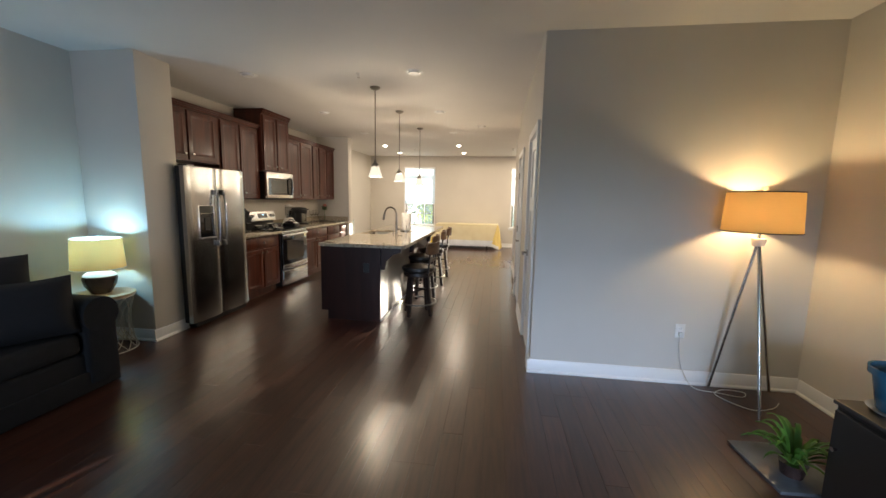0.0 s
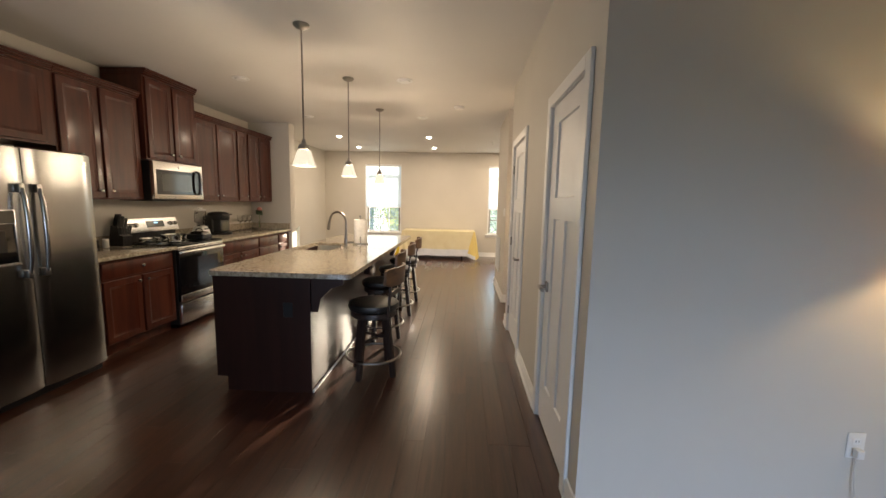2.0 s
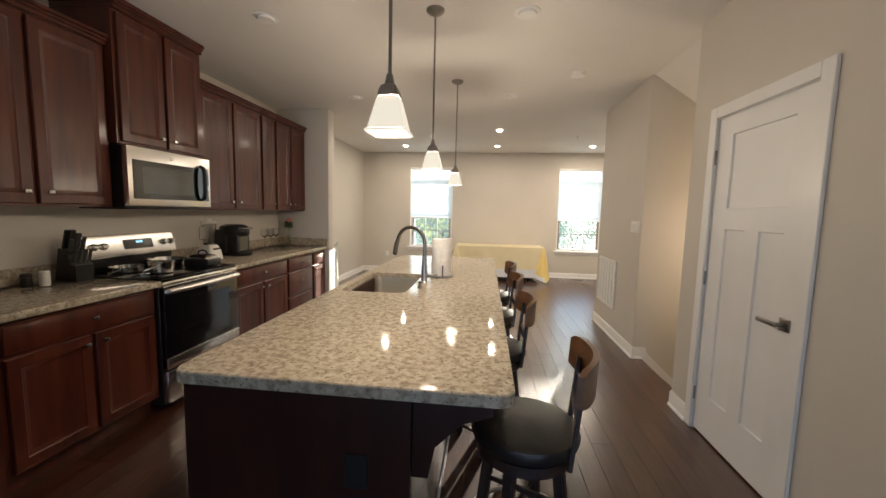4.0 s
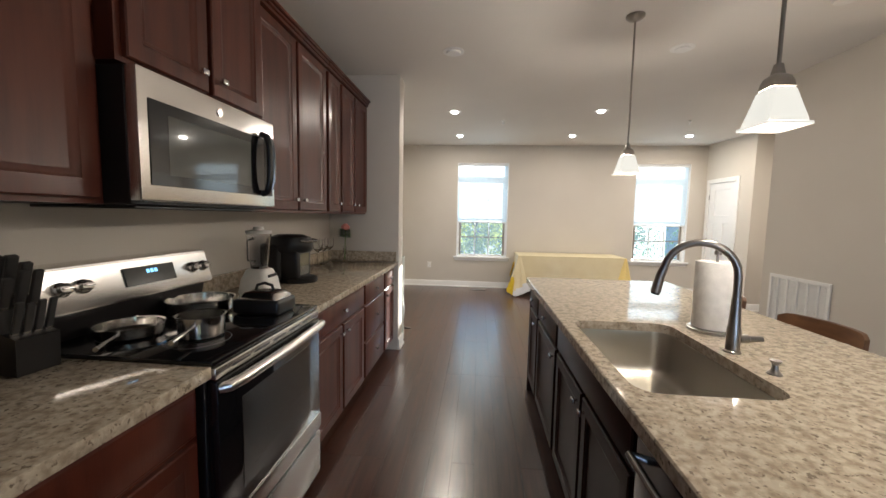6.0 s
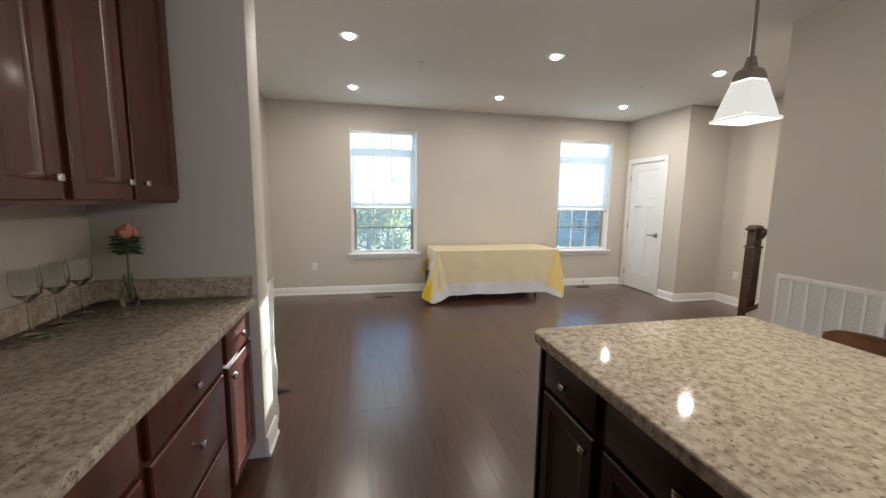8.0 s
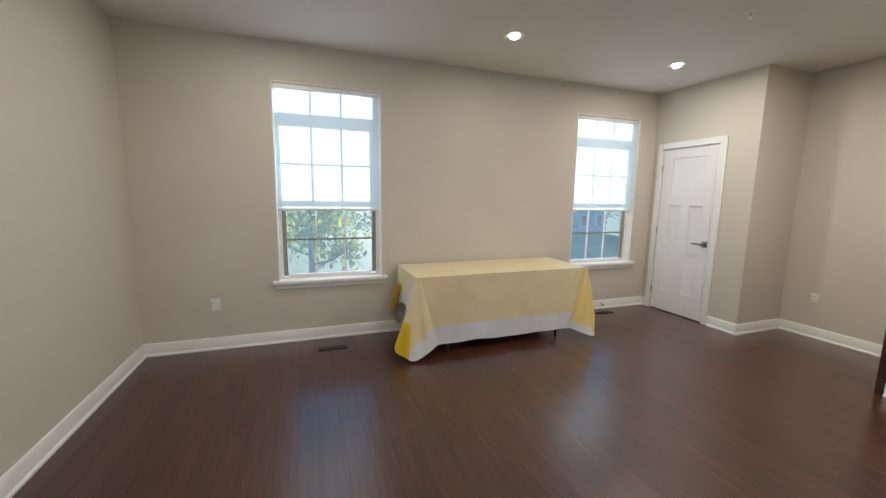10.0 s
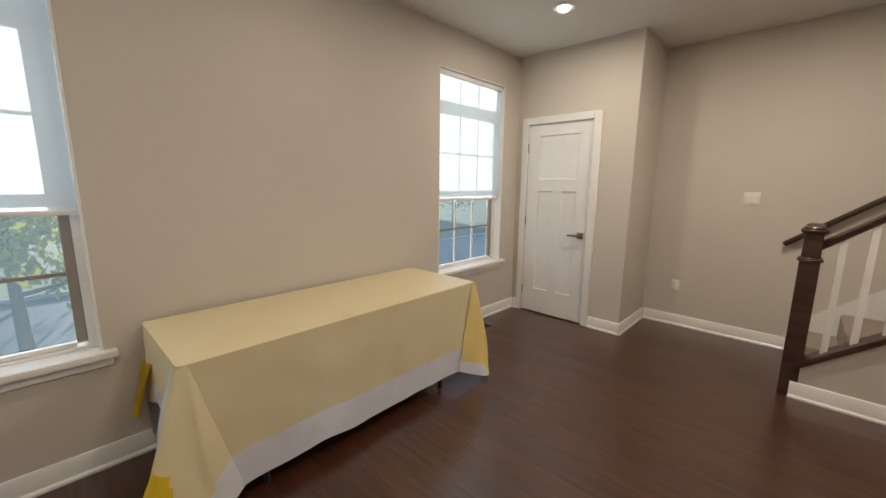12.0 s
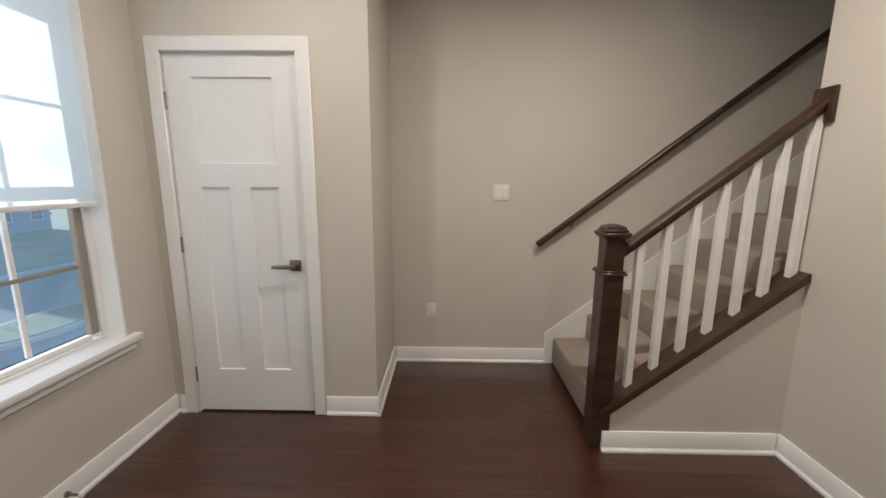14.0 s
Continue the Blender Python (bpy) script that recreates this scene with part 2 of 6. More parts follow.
M_STOOLWOOD = material("walnut stool wood", (0.165, 0.080, 0.036), 0.38, scale=2.4, second=(0.085, 0.040, 0.019), stretch=(8, 1, 8), bump=0.06, bump_scale=30)
M_STOOLFRAME = material("dark stool wood", (0.032, 0.018, 0.013), 0.42, scale=4, second=(0.018, 0.010, 0.008), stretch=(9, 9, 1))
M_SOFA = material("charcoal sofa fabric", (0.0065, 0.007, 0.009), 0.95, scale=18, second=(0.004, 0.0045, 0.0055), bump=0.6, bump_scale=260)
M_PILLOW = material("dark pillow fabric", (0.008, 0.008, 0.010), 0.92, scale=30, bump=0.5, bump_scale=300)
# The shade's warm lit tone is put into its orange colour, against a cyan bulb.
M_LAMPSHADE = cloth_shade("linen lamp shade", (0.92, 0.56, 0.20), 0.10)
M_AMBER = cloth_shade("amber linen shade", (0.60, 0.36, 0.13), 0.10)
# Blue daylight is put into the shade's cloth colour; the fabric is white.
M_BLIND = cloth_shade("daylight-tinted cellular shade", (0.72, 0.87, 1.0), 0.22)
M_CLOTH = material("pale yellow table cloth", (0.74, 0.66, 0.43), 0.42, scale=5, second=(0.71, 0.62, 0.385), bump=0.5, bump_scale=9)
M_CLOTHWHITE = material("white cloth border", (0.72, 0.74, 0.78), 0.45, scale=5, bump=0.12, bump_scale=12)
M_CLOTHYELLOW = material("strong yellow cloth fold", (0.80, 0.58, 0.02), 0.45, scale=5, bump=0.12, bump_scale=12)
M_CLOTHWARM = material("yellow table cloth corner", (0.78, 0.61, 0.20), 0.42, scale=5, second=(0.74, 0.58, 0.22), bump=0.12, bump_scale=12)
M_VINYL = material("white vinyl window", (0.82, 0.83, 0.83), 0.35, scale=6)
M_BROWNSASH = material("taupe screen frame", (0.30, 0.27, 0.23), 0.45, scale=6)
M_BLUEPOT = material("blue glazed pot", (0.03, 0.16, 0.28), 0.25, scale=9, second=(0.02, 0.11, 0.20))
M_LEAF = material("fresh green leaf", (0.10, 0.24, 0.035), 0.45, scale=14, second=(0.06, 0.15, 0.02), vary=0.25)
M_TRAY = material("grey slate board", (0.11, 0.12, 0.13), 0.30, scale=7, second=(0.05, 0.053, 0.057), bump=0.2, bump_scale=40)
M_WIRE = material("pale brass wire", (0.55, 0.50, 0.42), 0.35, 0.9, scale=20)
M_TABLETOP = material("light wood top", (0.42, 0.30, 0.18), 0.45, scale=3, stretch=(1, 9, 1))
M_CERAMIC = material("dark glazed ceramic", (0.045, 0.026, 0.022), 0.25, scale=7, second=(0.028, 0.017, 0.015))
M_PALECERAMIC = material("pale ceramic", (0.42, 0.44, 0.46), 0.35, scale=7)
M_FABRICBUNDLE = material("pale grey canvas", (0.66, 0.70, 0.68), 0.85, scale=14, second=(0.56, 0.60, 0.58), bump=0.4, bump_scale=90)
M_CORD = material("clear cord", (0.62, 0.58, 0.52), 0.4, scale=20)
M_ROSE = material("pink rose petals", (0.66, 0.26, 0.22), 0.6, scale=40)
M_LENS = glow("lit can lens", (1.0, 0.93, 0.80), 3.7)
M_FROST = glow("lit frosted glass", (1.0, 0.90, 0.72), 0.20)
M_FROST.node_tree.nodes["Principled BSDF"].inputs["Base Color"].default_value = (0.12, 0.11, 0.095, 1)
M_DIGIT = glow("blue clock digits", (0.25, 0.62, 1.0), 0.5)
M_GREYHANDLE = material("grey satin handle", (0.10, 0.10, 0.10), 0.38, 0.7, scale=20)
M_DUCT = material("grey duct metal", (0.22, 0.21, 0.20), 0.6, scale=20)
M_REGISTER = material("dark bronze register", (0.030, 0.020, 0.015), 0.45, 0.6, scale=20)


def clear_glass(name, tint=(1, 1, 1), rough=0.0):
    m = bpy.data.materials.new(name)
    m.use_nodes = True
    b = m.node_tree.nodes["Principled BSDF"]
    b.inputs["Base Color"].default_value = (*tint, 1)
    b.inputs["Roughness"].default_value = rough
    b.inputs["Transmission Weight"].default_value = 1.0
    b.inputs["IOR"].default_value = 1.45
    return m


def insect_screen():
    """Fine mesh: most light passes straight, a little is scattered. Blue daylight haze is put into its colour."""
    m = bpy.data.materials.new("insect screen")
    m.use_nodes = True
    n, l = m.node_tree.nodes, m.node_tree.links
    clear, t = n.new("ShaderNodeBsdfTransparent"), n.new("ShaderNodeBsdfTranslucent")
    # blue tint stands for the bright outdoor haze in the lower sash
    t.inputs[0].default_value = (0.52, 0.68, 0.86, 1)
    mix = n.new("ShaderNodeMixShader")
    mix.inputs[0].default_value = 0.045
    l.new(clear.outputs[0], mix.inputs[1])
    l.new(t.outputs[0], mix.inputs[2])
    l.new(mix.outputs[0], n["Material Output"].inputs[0])
    return m


M_SCREEN = insect_screen()
M_GLASS = clear_glass("clear glass")
M_PANE = clear_glass("window pane", (0.90, 0.97, 1.0))
M_PANE.node_tree.nodes["Principled BSDF"].inputs["IOR"].default_value = 1.05

# ---------- mesh helpers ----------


def finish(bm, angle=38):
    bmesh.ops.recalc_face_normals(bm, faces=bm.faces)
    for f in bm.faces:
        f.smooth = True
    for e in bm.edges:
        if len(e.link_faces) == 2 and e.calc_face_angle(0) > radians(angle):
            e.smooth = False


def solid(name, bm, mat, parent=None, label=""):
    """Link a bmesh as one mesh object, under a parent if there is one."""
    finish(bm)
    me = bpy.data.meshes.new(name)
    bm.to_mesh(me)
    bm.free()
    me.materials.append(mat)
    ob = new(name, me)
    if parent:
        ob.parent = parent
    if label:
        ob["label"] = label
    return ob


def part(name, bm, mat, parent, label=""):
    return solid(name, bm, mat, parent, label)


def structure(name, bm, mat, label):
    return tagged(solid(name, bm, mat), label, name.split("_")[0], kind="structure")


def thing(name, label, category, m=None, group=""):
    ob = new(name)
    ob.empty_display_size = 0.1
    ob.matrix_world = m or Matrix()
    return tagged(ob, label, category, group)


def box(bm, x0, x1, y0, y1, z0, z1, bev=0.0, seg=1):
    r = bmesh.ops.create_cube(bm, size=1.0)
    vs = r["verts"]
    for v in vs:
        v.co = Vector((x0 + (v.co.x + 0.5) * (x1 - x0), y0 + (v.co.y + 0.5) * (y1 - y0), z0 + (v.co.z + 0.5) * (z1 - z0)))
    if bev:
        es = list({e for v in vs for e in v.link_edges})
        r = bmesh.ops.bevel(bm, geom=es, offset=bev, segments=seg, affect="EDGES", profile=0.5)
        vs = list({v for f in r["faces"] for v in f.verts})
    return vs


def slab(*dims, bev=0.0, seg=1):
    bm = bmesh.new()
    box(bm, *dims, bev=bev, seg=seg)
    return bm


def lathe(bm, prof, n=24, at=(0, 0, 0), squash=(1, 1)):
    rings = []
    for r, z in prof:
        rings.append([bm.verts.new((at[0] + squash[0] * r * math.cos(2 * math.pi * i / n), at[1] + squash[1] * r * math.sin(2 * math.pi * i / n), at[2] + z)) for i in range(n)])
    for a, b in zip(rings, rings[1:]):
        for i in range(n):
            bm.faces.new((a[i], a[(i + 1) % n], b[(i + 1) % n], b[i]))
    for ring, (r, z) in ((rings[0], prof[0]), (rings[-1], prof[-1])):
        if r > 1e-5:
            bm.faces.new(ring)
    return bm


def turned(prof, n=24, at=(0, 0, 0), squash=(1, 1)):
    return lathe(bmesh.new(), prof, n, at, squash)


def tube(bm, pts, r, n=10, closed=False):
    pts = [Vector(p) for p in pts]
    rings, k = [], len(pts)
    up = Vector((0, 0, 1))
    side = None
    for i, p in enumerate(pts):
        if closed:
            d = (pts[(i + 1) % k] - pts[i - 1]).normalized()
        else:
            d = (pts[min(i + 1, k - 1)] - pts[max(i - 1, 0)]).normalized()
        if side is None:
            side = d.cross(up if abs(d.z) < 0.9 else Vector((1, 0, 0))).normalized()
        side = (side - d * side.dot(d)).normalized()
        other = d.cross(side)
        rr = r[i] if isinstance(r, (list, tuple)) else r
        rings.append([bm.verts.new(p + rr * (side * math.cos(2 * math.pi * j / n) + other * math.sin(2 * math.pi * j / n))) for j in range(n)])
    pairs = list(zip(rings, rings[1:])) + ([(rings[-1], rings[0])] if closed else [])
    for a, b in pairs:
        for j in range(n):
            bm.faces.new((a[j], a[(j + 1) % n], b[(j + 1) % n], b[j]))
    if not closed:
        bm.faces.new(rings[0])
        bm.faces.new(rings[-1])
    return bm


def bar(a, b, w, h, up=(0, 0, 1)):
    """A square bar from a to b."""
    bm = bmesh.new()
    a, b = Vector(a), Vector(b)
    d = (b - a).normalized()
    s = d.cross(Vector(up)).normalized()
    u = s.cross(d)
    r = [[bm.verts.new(p + s * sx * w / 2 + u * su * h / 2) for sx, su in ((-1, -1), (1, -1), (1, 1), (-1, 1))] for p in (a, b)]
    for i in range(4):
        bm.faces.new((r[0][i], r[0][(i + 1) % 4], r[1][(i + 1) % 4], r[1][i]))
    bm.faces.new(r[0])
    bm.faces.new(r[1])
    bmesh.ops.bevel(bm, geom=list(bm.edges), offset=min(w, h) * 0.14, segments=2, affect="EDGES")
    return bm


def prism(poly, axis, a, b):
    """A polygon in the two other axes, pushed from a to b along the axis."""
    bm = bmesh.new()

    def at(p, q, c):
        return {"x": (c, p, q), "y": (p, c, q), "z": (p, q, c)}[axis]
    lo = [bm.verts.new(at(p, q, a)) for p, q in poly]
    hi = [bm.verts.new(at(p, q, b)) for p, q in poly]
    n = len(poly)
    for i in range(n):
        bm.faces.new((lo[i], lo[(i + 1) % n], hi[(i + 1) % n], hi[i]))
    bm.faces.new(lo)
    bm.faces.new(hi)
    return bm


def rounded(x0, x1, y0, y1, r, n=6):
    pts = []
    for cx, cy, a0 in ((x1 - r, y0 + r, -90), (x1 - r, y1 - r, 0), (x0 + r, y1 - r, 90), (x0 + r, y0 + r, 180)):
        for i in range(n + 1):
            a = radians(a0 + 90 * i / n)
            pts.append((cx + r * math.cos(a), cy + r * math.sin(a)))
    return pts


def nested(bm, y0, y1, z0, z1, rings, x=0.0):
    """Nested rectangles in the y-z plane, (inset, height along x), from the back edge to the middle field."""
    loops = []
    for inset, h in rings:
        a, b, c, d = y0 + inset, y1 - inset, z0 + inset, z1 - inset
        loops.append([bm.verts.new((x + h, p, q)) for p, q in ((a, c), (b, c), (b, d), (a, d))])
    for p, q in zip(loops, loops[1:]):
        for i in range(4):
            bm.faces.new((p[i], p[(i + 1) % 4], q[(i + 1) % 4], q[i]))
    bm.faces.new(loops[-1])
    bm.faces.new(loops[0])
    return bm


# ---------- the setting ----------
H = 2.74
X0, X1, Y0, Y1 = -3.76, 2.59, -2.6, 12.09
WINDOWS = [(-2.662, -1.682), (0.642, 1.606)]
WZ0, WZ1 = 0.60, 2.41

bm = bmesh.new()
box(bm, X0 - 0.3, X1 + 0.3, Y0 - 0.3, 6.40, -0.30, -0.02)
box(bm, X0 - 0.3, 0.70, 6.40, 7.35, -0.30, -0.02)
box(bm, X0 - 0.3, X1 + 0.3, 7.37, Y1 + 0.2, -0.30, -0.02)
structure("subfloor", bm, M_FLOOR, "dark wooden floor base under the planks")

bm = bmesh.new()
box(bm, X0 - 0.2, 1.70, Y0 - 0.2, Y1 + 0.2, H, H + 0.25)
box(bm, 1.70, X1 + 0.2, Y0 - 0.2, 6.2, H, H + 0.25)
box(bm, 1.70, X1 + 0.2, 9.0, Y1 + 0.2, H, H + 0.25)
structure("ceiling", bm, M_CEIL, "smooth off-white painted ceiling")

bm = bmesh.new()
edges = [X0 - 0.2, *[v for w in WINDOWS for v in w], X1 + 0.2]
for a, b in ((edges[0], edges[1]), (edges[2], edges[3]), (edges[4], edges[5])):
    box(bm, a, b, Y1, Y1 + 0.2, -0.3, H)
for a, b in WINDOWS:
    box(bm, a, b, Y1, Y1 + 0.2, -0.3, WZ0)
    box(bm, a, b, Y1, Y1 + 0.2, WZ1, H)
structure("wall_north", bm, M_WALL, "greige painted wall with two tall windows")
structure("wall_west", slab(X0 - 0.2, X0, Y0 - 0.2, Y1, -0.3, H), M_WALL, "long greige painted side wall")
structure("wall_east", slab(X1, X1 + 0.2, Y0 - 0.2, Y1, -3.0, 5.4), M_WALL, "greige painted side wall rising past the stairs")

REAR = [(-2.7, -1.1), (0.1, 1.7)]
bm = bmesh.new()
for a, b in ((X0, -2.7), (-1.1, 0.1), (1.7, X1)):
    box(bm, a, b, Y0 - 0.2, Y0, -0.3, H)
for a, b in REAR:
    box(bm, a, b, Y0 - 0.2, Y0, -0.3, 0.55)
    box(bm, a, b, Y0 - 0.2, Y0, 2.35, H)
structure("wall_south", bm, M_WALL, "greige living room wall with two wide windows")

structure("wall_stub", slab(X0, -3.087, 3.51, 3.90, -0.02, H, bev=0.006, seg=2), M_WALL, "greige wall end between living room and fridge")
structure("wall_kitchen_end", slab(X0, -3.04, 8.43, 8.63, -0.02, H, bev=0.006, seg=2), M_WALL, "greige wall end closing the kitchen run")

D1, D2, DH = (3.675, 4.355), (5.345, 6.095), 2.045
bm = bmesh.new()
for a, b in ((3.477, D1[0]), (D1[1], D2[0]), (D2[1], 6.40)):
    box(bm, 0.537, 0.657, a, b, -0.02, H)
for a, b in (D1, D2):
    box(bm, 0.537, 0.657, a, b, DH, H)
structure("wall_closets", bm, M_WALL, "greige wall with two closet doors")
structure("wall_living", slab(0.657, X1, 3.477, 3.60, -0.02, H), M_WALL, "greige living room wall behind the floor lamp")
structure("wall_stairwell", slab(0.657, X1, 6.28, 6.40, -3.0, H), M_WALL, "greige side wall of the stairs down")
structure("wall_pier", slab(0.60, 1.70, 7.35, 8.72, -3.0, 5.4), M_WALL, "greige wall block beside the stairs")
structure("wall_stairs_back", slab(1.70, X1, 7.30, 7.42, -3.0, 5.4), M_WALL, "greige wall closing the stairs")
structure("wall_stairwell_top", slab(1.70, X1, 9.0, 9.12, H + 0.25, 5.4), M_WALL, "greige upper stairwell wall")
structure("ceiling_stairwell", slab(1.60, X1 + 0.2, 7.2, 9.2, 5.4, 5.5), M_CEIL, "off-white ceiling over the stairs")
structure("ceiling_slope", prism([(0.62, H), (1.75, H - 0.77), (1.75, H)], "y", 6.40, 7.35), M_CEIL, "sloped ceiling under the upper stairs")
structure("wall_basement_end", slab(1.70, 1.80, 6.40, 7.30, -3.0, H - 0.70), M_WALL, "greige wall at the foot of the stairs")

CD = (11.245, 11.95)
bm = bmesh.new()
box(bm, 1.88, 2.0, 10.87, CD[0], -0.02, H)
box(bm, 1.88, 2.0, CD[1], Y1, -0.02, H)
box(bm, 1.88, 2.0, CD[0], CD[1], DH, H)
box(bm, 2.0, X1, 10.87, 10.99, -0.02, H)
structure("wall_coat_closet", bm, M_WALL, "greige closet walls with a white door")

# baseboards: a flat board with a small shoe moulding
BASE_H = 0.113


def baseboard(a, b, side):
    """Along the floor from a to b; side: the way that the board stands off its wall."""
    a, b, s = Vector((*a, 0)), Vector((*b, 0)), Vector((*side, 0))
    bm = bmesh.new()
    prof = [(0, 0), (0.024, 0), (0.024, 0.012), (0.014, 0.024), (0.014, BASE_H - 0.012), (0.008, BASE_H), (0, BASE_H)]
    r = [[bm.verts.new(p + s * o + Vector((0, 0, z))) for o, z in prof] for p in (a, b)]
    n = len(prof)
    for i in range(n):
        bm.faces.new((r[0][i], r[0][(i + 1) % n], r[1][(i + 1) % n], r[1][i]))
    bm.faces.new(r[0])
    bm.faces.new(r[1])
    return structure("baseboard", bm, M_TRIM, "white painted baseboard with shoe moulding")


CAS = 0.072
for a, b, s in [
    ((X0, Y1), (1.88, Y1), (0, -1)), ((X0, 8.63), (X0, Y1 - 0.03), (1, 0)), ((X0, 8.63), (-3.04, 8.63), (0, 1)),
    ((-3.04, 8.43), (-3.04, 8.655), (1, 0)), ((X0, Y0), (X0, 3.51), (1, 0)), ((X0 + 0.03, 3.51), (-3.087, 3.51), (0, -1)),
    ((-3.087, 3.485), (-3.087, 3.90), (1, 0)), ((0.513, 3.477), (X1, 3.477), (0, -1)), ((X1, Y0), (X1, 3.45), (-1, 0)),
    ((0.537, 3.477), (0.537, D1[0] - CAS), (-1, 0)), ((0.537, D1[1] + CAS), (0.537, D2[0] - CAS), (-1, 0)),
    ((0.537, D2[1] + CAS), (0.537, 6.40), (-1, 0)), ((0.60, 7.326), (0.60, 8.744), (-1, 0)), ((0.60, 8.72), (1.60, 8.72), (0, 1)),
    ((0.60, 7.35), (0.69, 7.35), (0, -1)), ((1.60, 8.744), (1.60, 9.64), (-1, 0)), ((1.88, 10.87), (1.88, CD[0] - CAS), (-1, 0)),
    ((1.856, 10.87), (X1, 10.87), (0, -1)), ((X1, 9.70), (X1, 10.85), (-1, 0)), ((1.88, CD[1] + CAS), (1.88, Y1 - 0.03), (-1, 0)),
]:
    baseboard(a, b, s)


def door_unit(name, label, m, width, hinge_at, lever=True):
    """A closed three-panel door in its casing: width along x, the room on the side of -y."""
    top = 2.04
    d = tagged(thing(name, label, "door", m), kind="structure")
    bm = bmesh.new()
    st, t0, t1 = 0.135, -0.036, 0.0
    cols, rows = (0.004, width - 0.004), (0.012, top - 0.004)
    for x0, x1, z0, z1 in ((cols[0], cols[0] + st, *rows), (cols[1] - st, cols[1], *rows), (st + 0.004, width - st - 0.004, rows[0], 0.275),
                           (st + 0.004, width - st - 0.004, 1.353, 1.478), (st + 0.004, width - st - 0.004, 1.922, rows[1]), (width / 2 - 0.056, width / 2 + 0.056, 0.275, 1.353)):
        box(bm, x0, x1, t0, t1, z0, z1)
    leaf = part("door_leaf", bm, M_DOOR, d, "white painted three-panel door leaf")
    for x0, x1, z0, z1 in ((st + 0.004, width - st - 0.004, 1.478, 1.922), (st + 0.004, width / 2 - 0.056, 0.275, 1.353), (width / 2 + 0.056, width - st - 0.004, 0.275, 1.353)):
        bm = bmesh.new()
        # a field sunk below the stiles with a sloped edge
        loops = [[bm.verts.new((p, yy, q)) for p, q in ((x0 + i, z0 + i), (x1 - i, z0 + i), (x1 - i, z1 - i), (x0 + i, z1 - i))] for i, yy in ((0, t0 + 0.001), (0.004, t0 + 0.011), (0.012, t0 + 0.012))]
        for a, b in zip(loops, loops[1:]):
            for i in range(4):
                bm.faces.new((a[i], a[(i + 1) % 4], b[(i + 1) % 4], b[i]))
        bm.faces.new(loops[-1])
        part("panel", bm, M_DOOR, leaf)
    for x0, x1, z0, z1 in ((-CAS, 0, 0, top + CAS), (width, width + CAS, 0, top + CAS), (0, width, top, top + CAS)):
        part("casing", slab(x0, x1, -0.062, -0.042, z0, z1, bev=0.004), M_TRIM, d)
    for x0, x1, z0, z1 in ((-0.012, 0.002, 0, top), (width - 0.002, width + 0.012, 0, top), (0, width, top - 0.002, top + 0.012)):
        part("jamb", slab(x0, x1, -0.042, 0.07, z0, z1), M_TRIM, d)
    hx = 0.0 if hinge_at == "low" else width
    for z in (0.25, 1.03, 1.80):
        part("hinge", turned([(0.0075, -0.045), (0.0075, 0.045)], 10, (hx, -0.047, z)), M_NICKEL, d, "dark nickel hinge")
    lx = width - 0.07 if hinge_at == "low" else 0.07
    way = -1 if hinge_at == "low" else 1
    bm = slab(lx - 0.032, lx + 0.032, -0.046, t0, 0.885, 0.949, bev=0.004, seg=2)
    rose = part("lever_handle", bm, M_NICKEL, leaf, "dark nickel lever handle")
    bm = tube(bmesh.new(), [(lx, -0.046, 0.917), (lx, -0.085, 0.917)], 0.011, 12)
    box(bm, min(lx - way * 0.012, lx + way * 0.115), max(lx - way * 0.012, lx + way * 0.115), -0.098, -0.080, 0.906, 0.928, bev=0.005, seg=2)
    solid("lever", bm, M_NICKEL, leaf)
    part("door_back", slab(0, width, 0.001, 0.02, 0, top), M_DOOR, d)
    return d


# doors on walls that face -x: local x runs along -y
door_unit("door_1", "white three-panel closet door, closed, with dark lever", pose(0.579, D1[1], 0, 0, 0, -90), D1[1] - D1[0], "high")
door_unit("door_2", "white three-panel pantry door, closed, with dark lever", pose(0.579, D2[1], 0, 0, 0, -90), D2[1] - D2[0], "low")
door_unit("door_3", "white three-panel coat closet door, closed, dark lever", pose(1.922, CD[1], 0, 0, 0, -90), CD[1] - CD[0], "low")


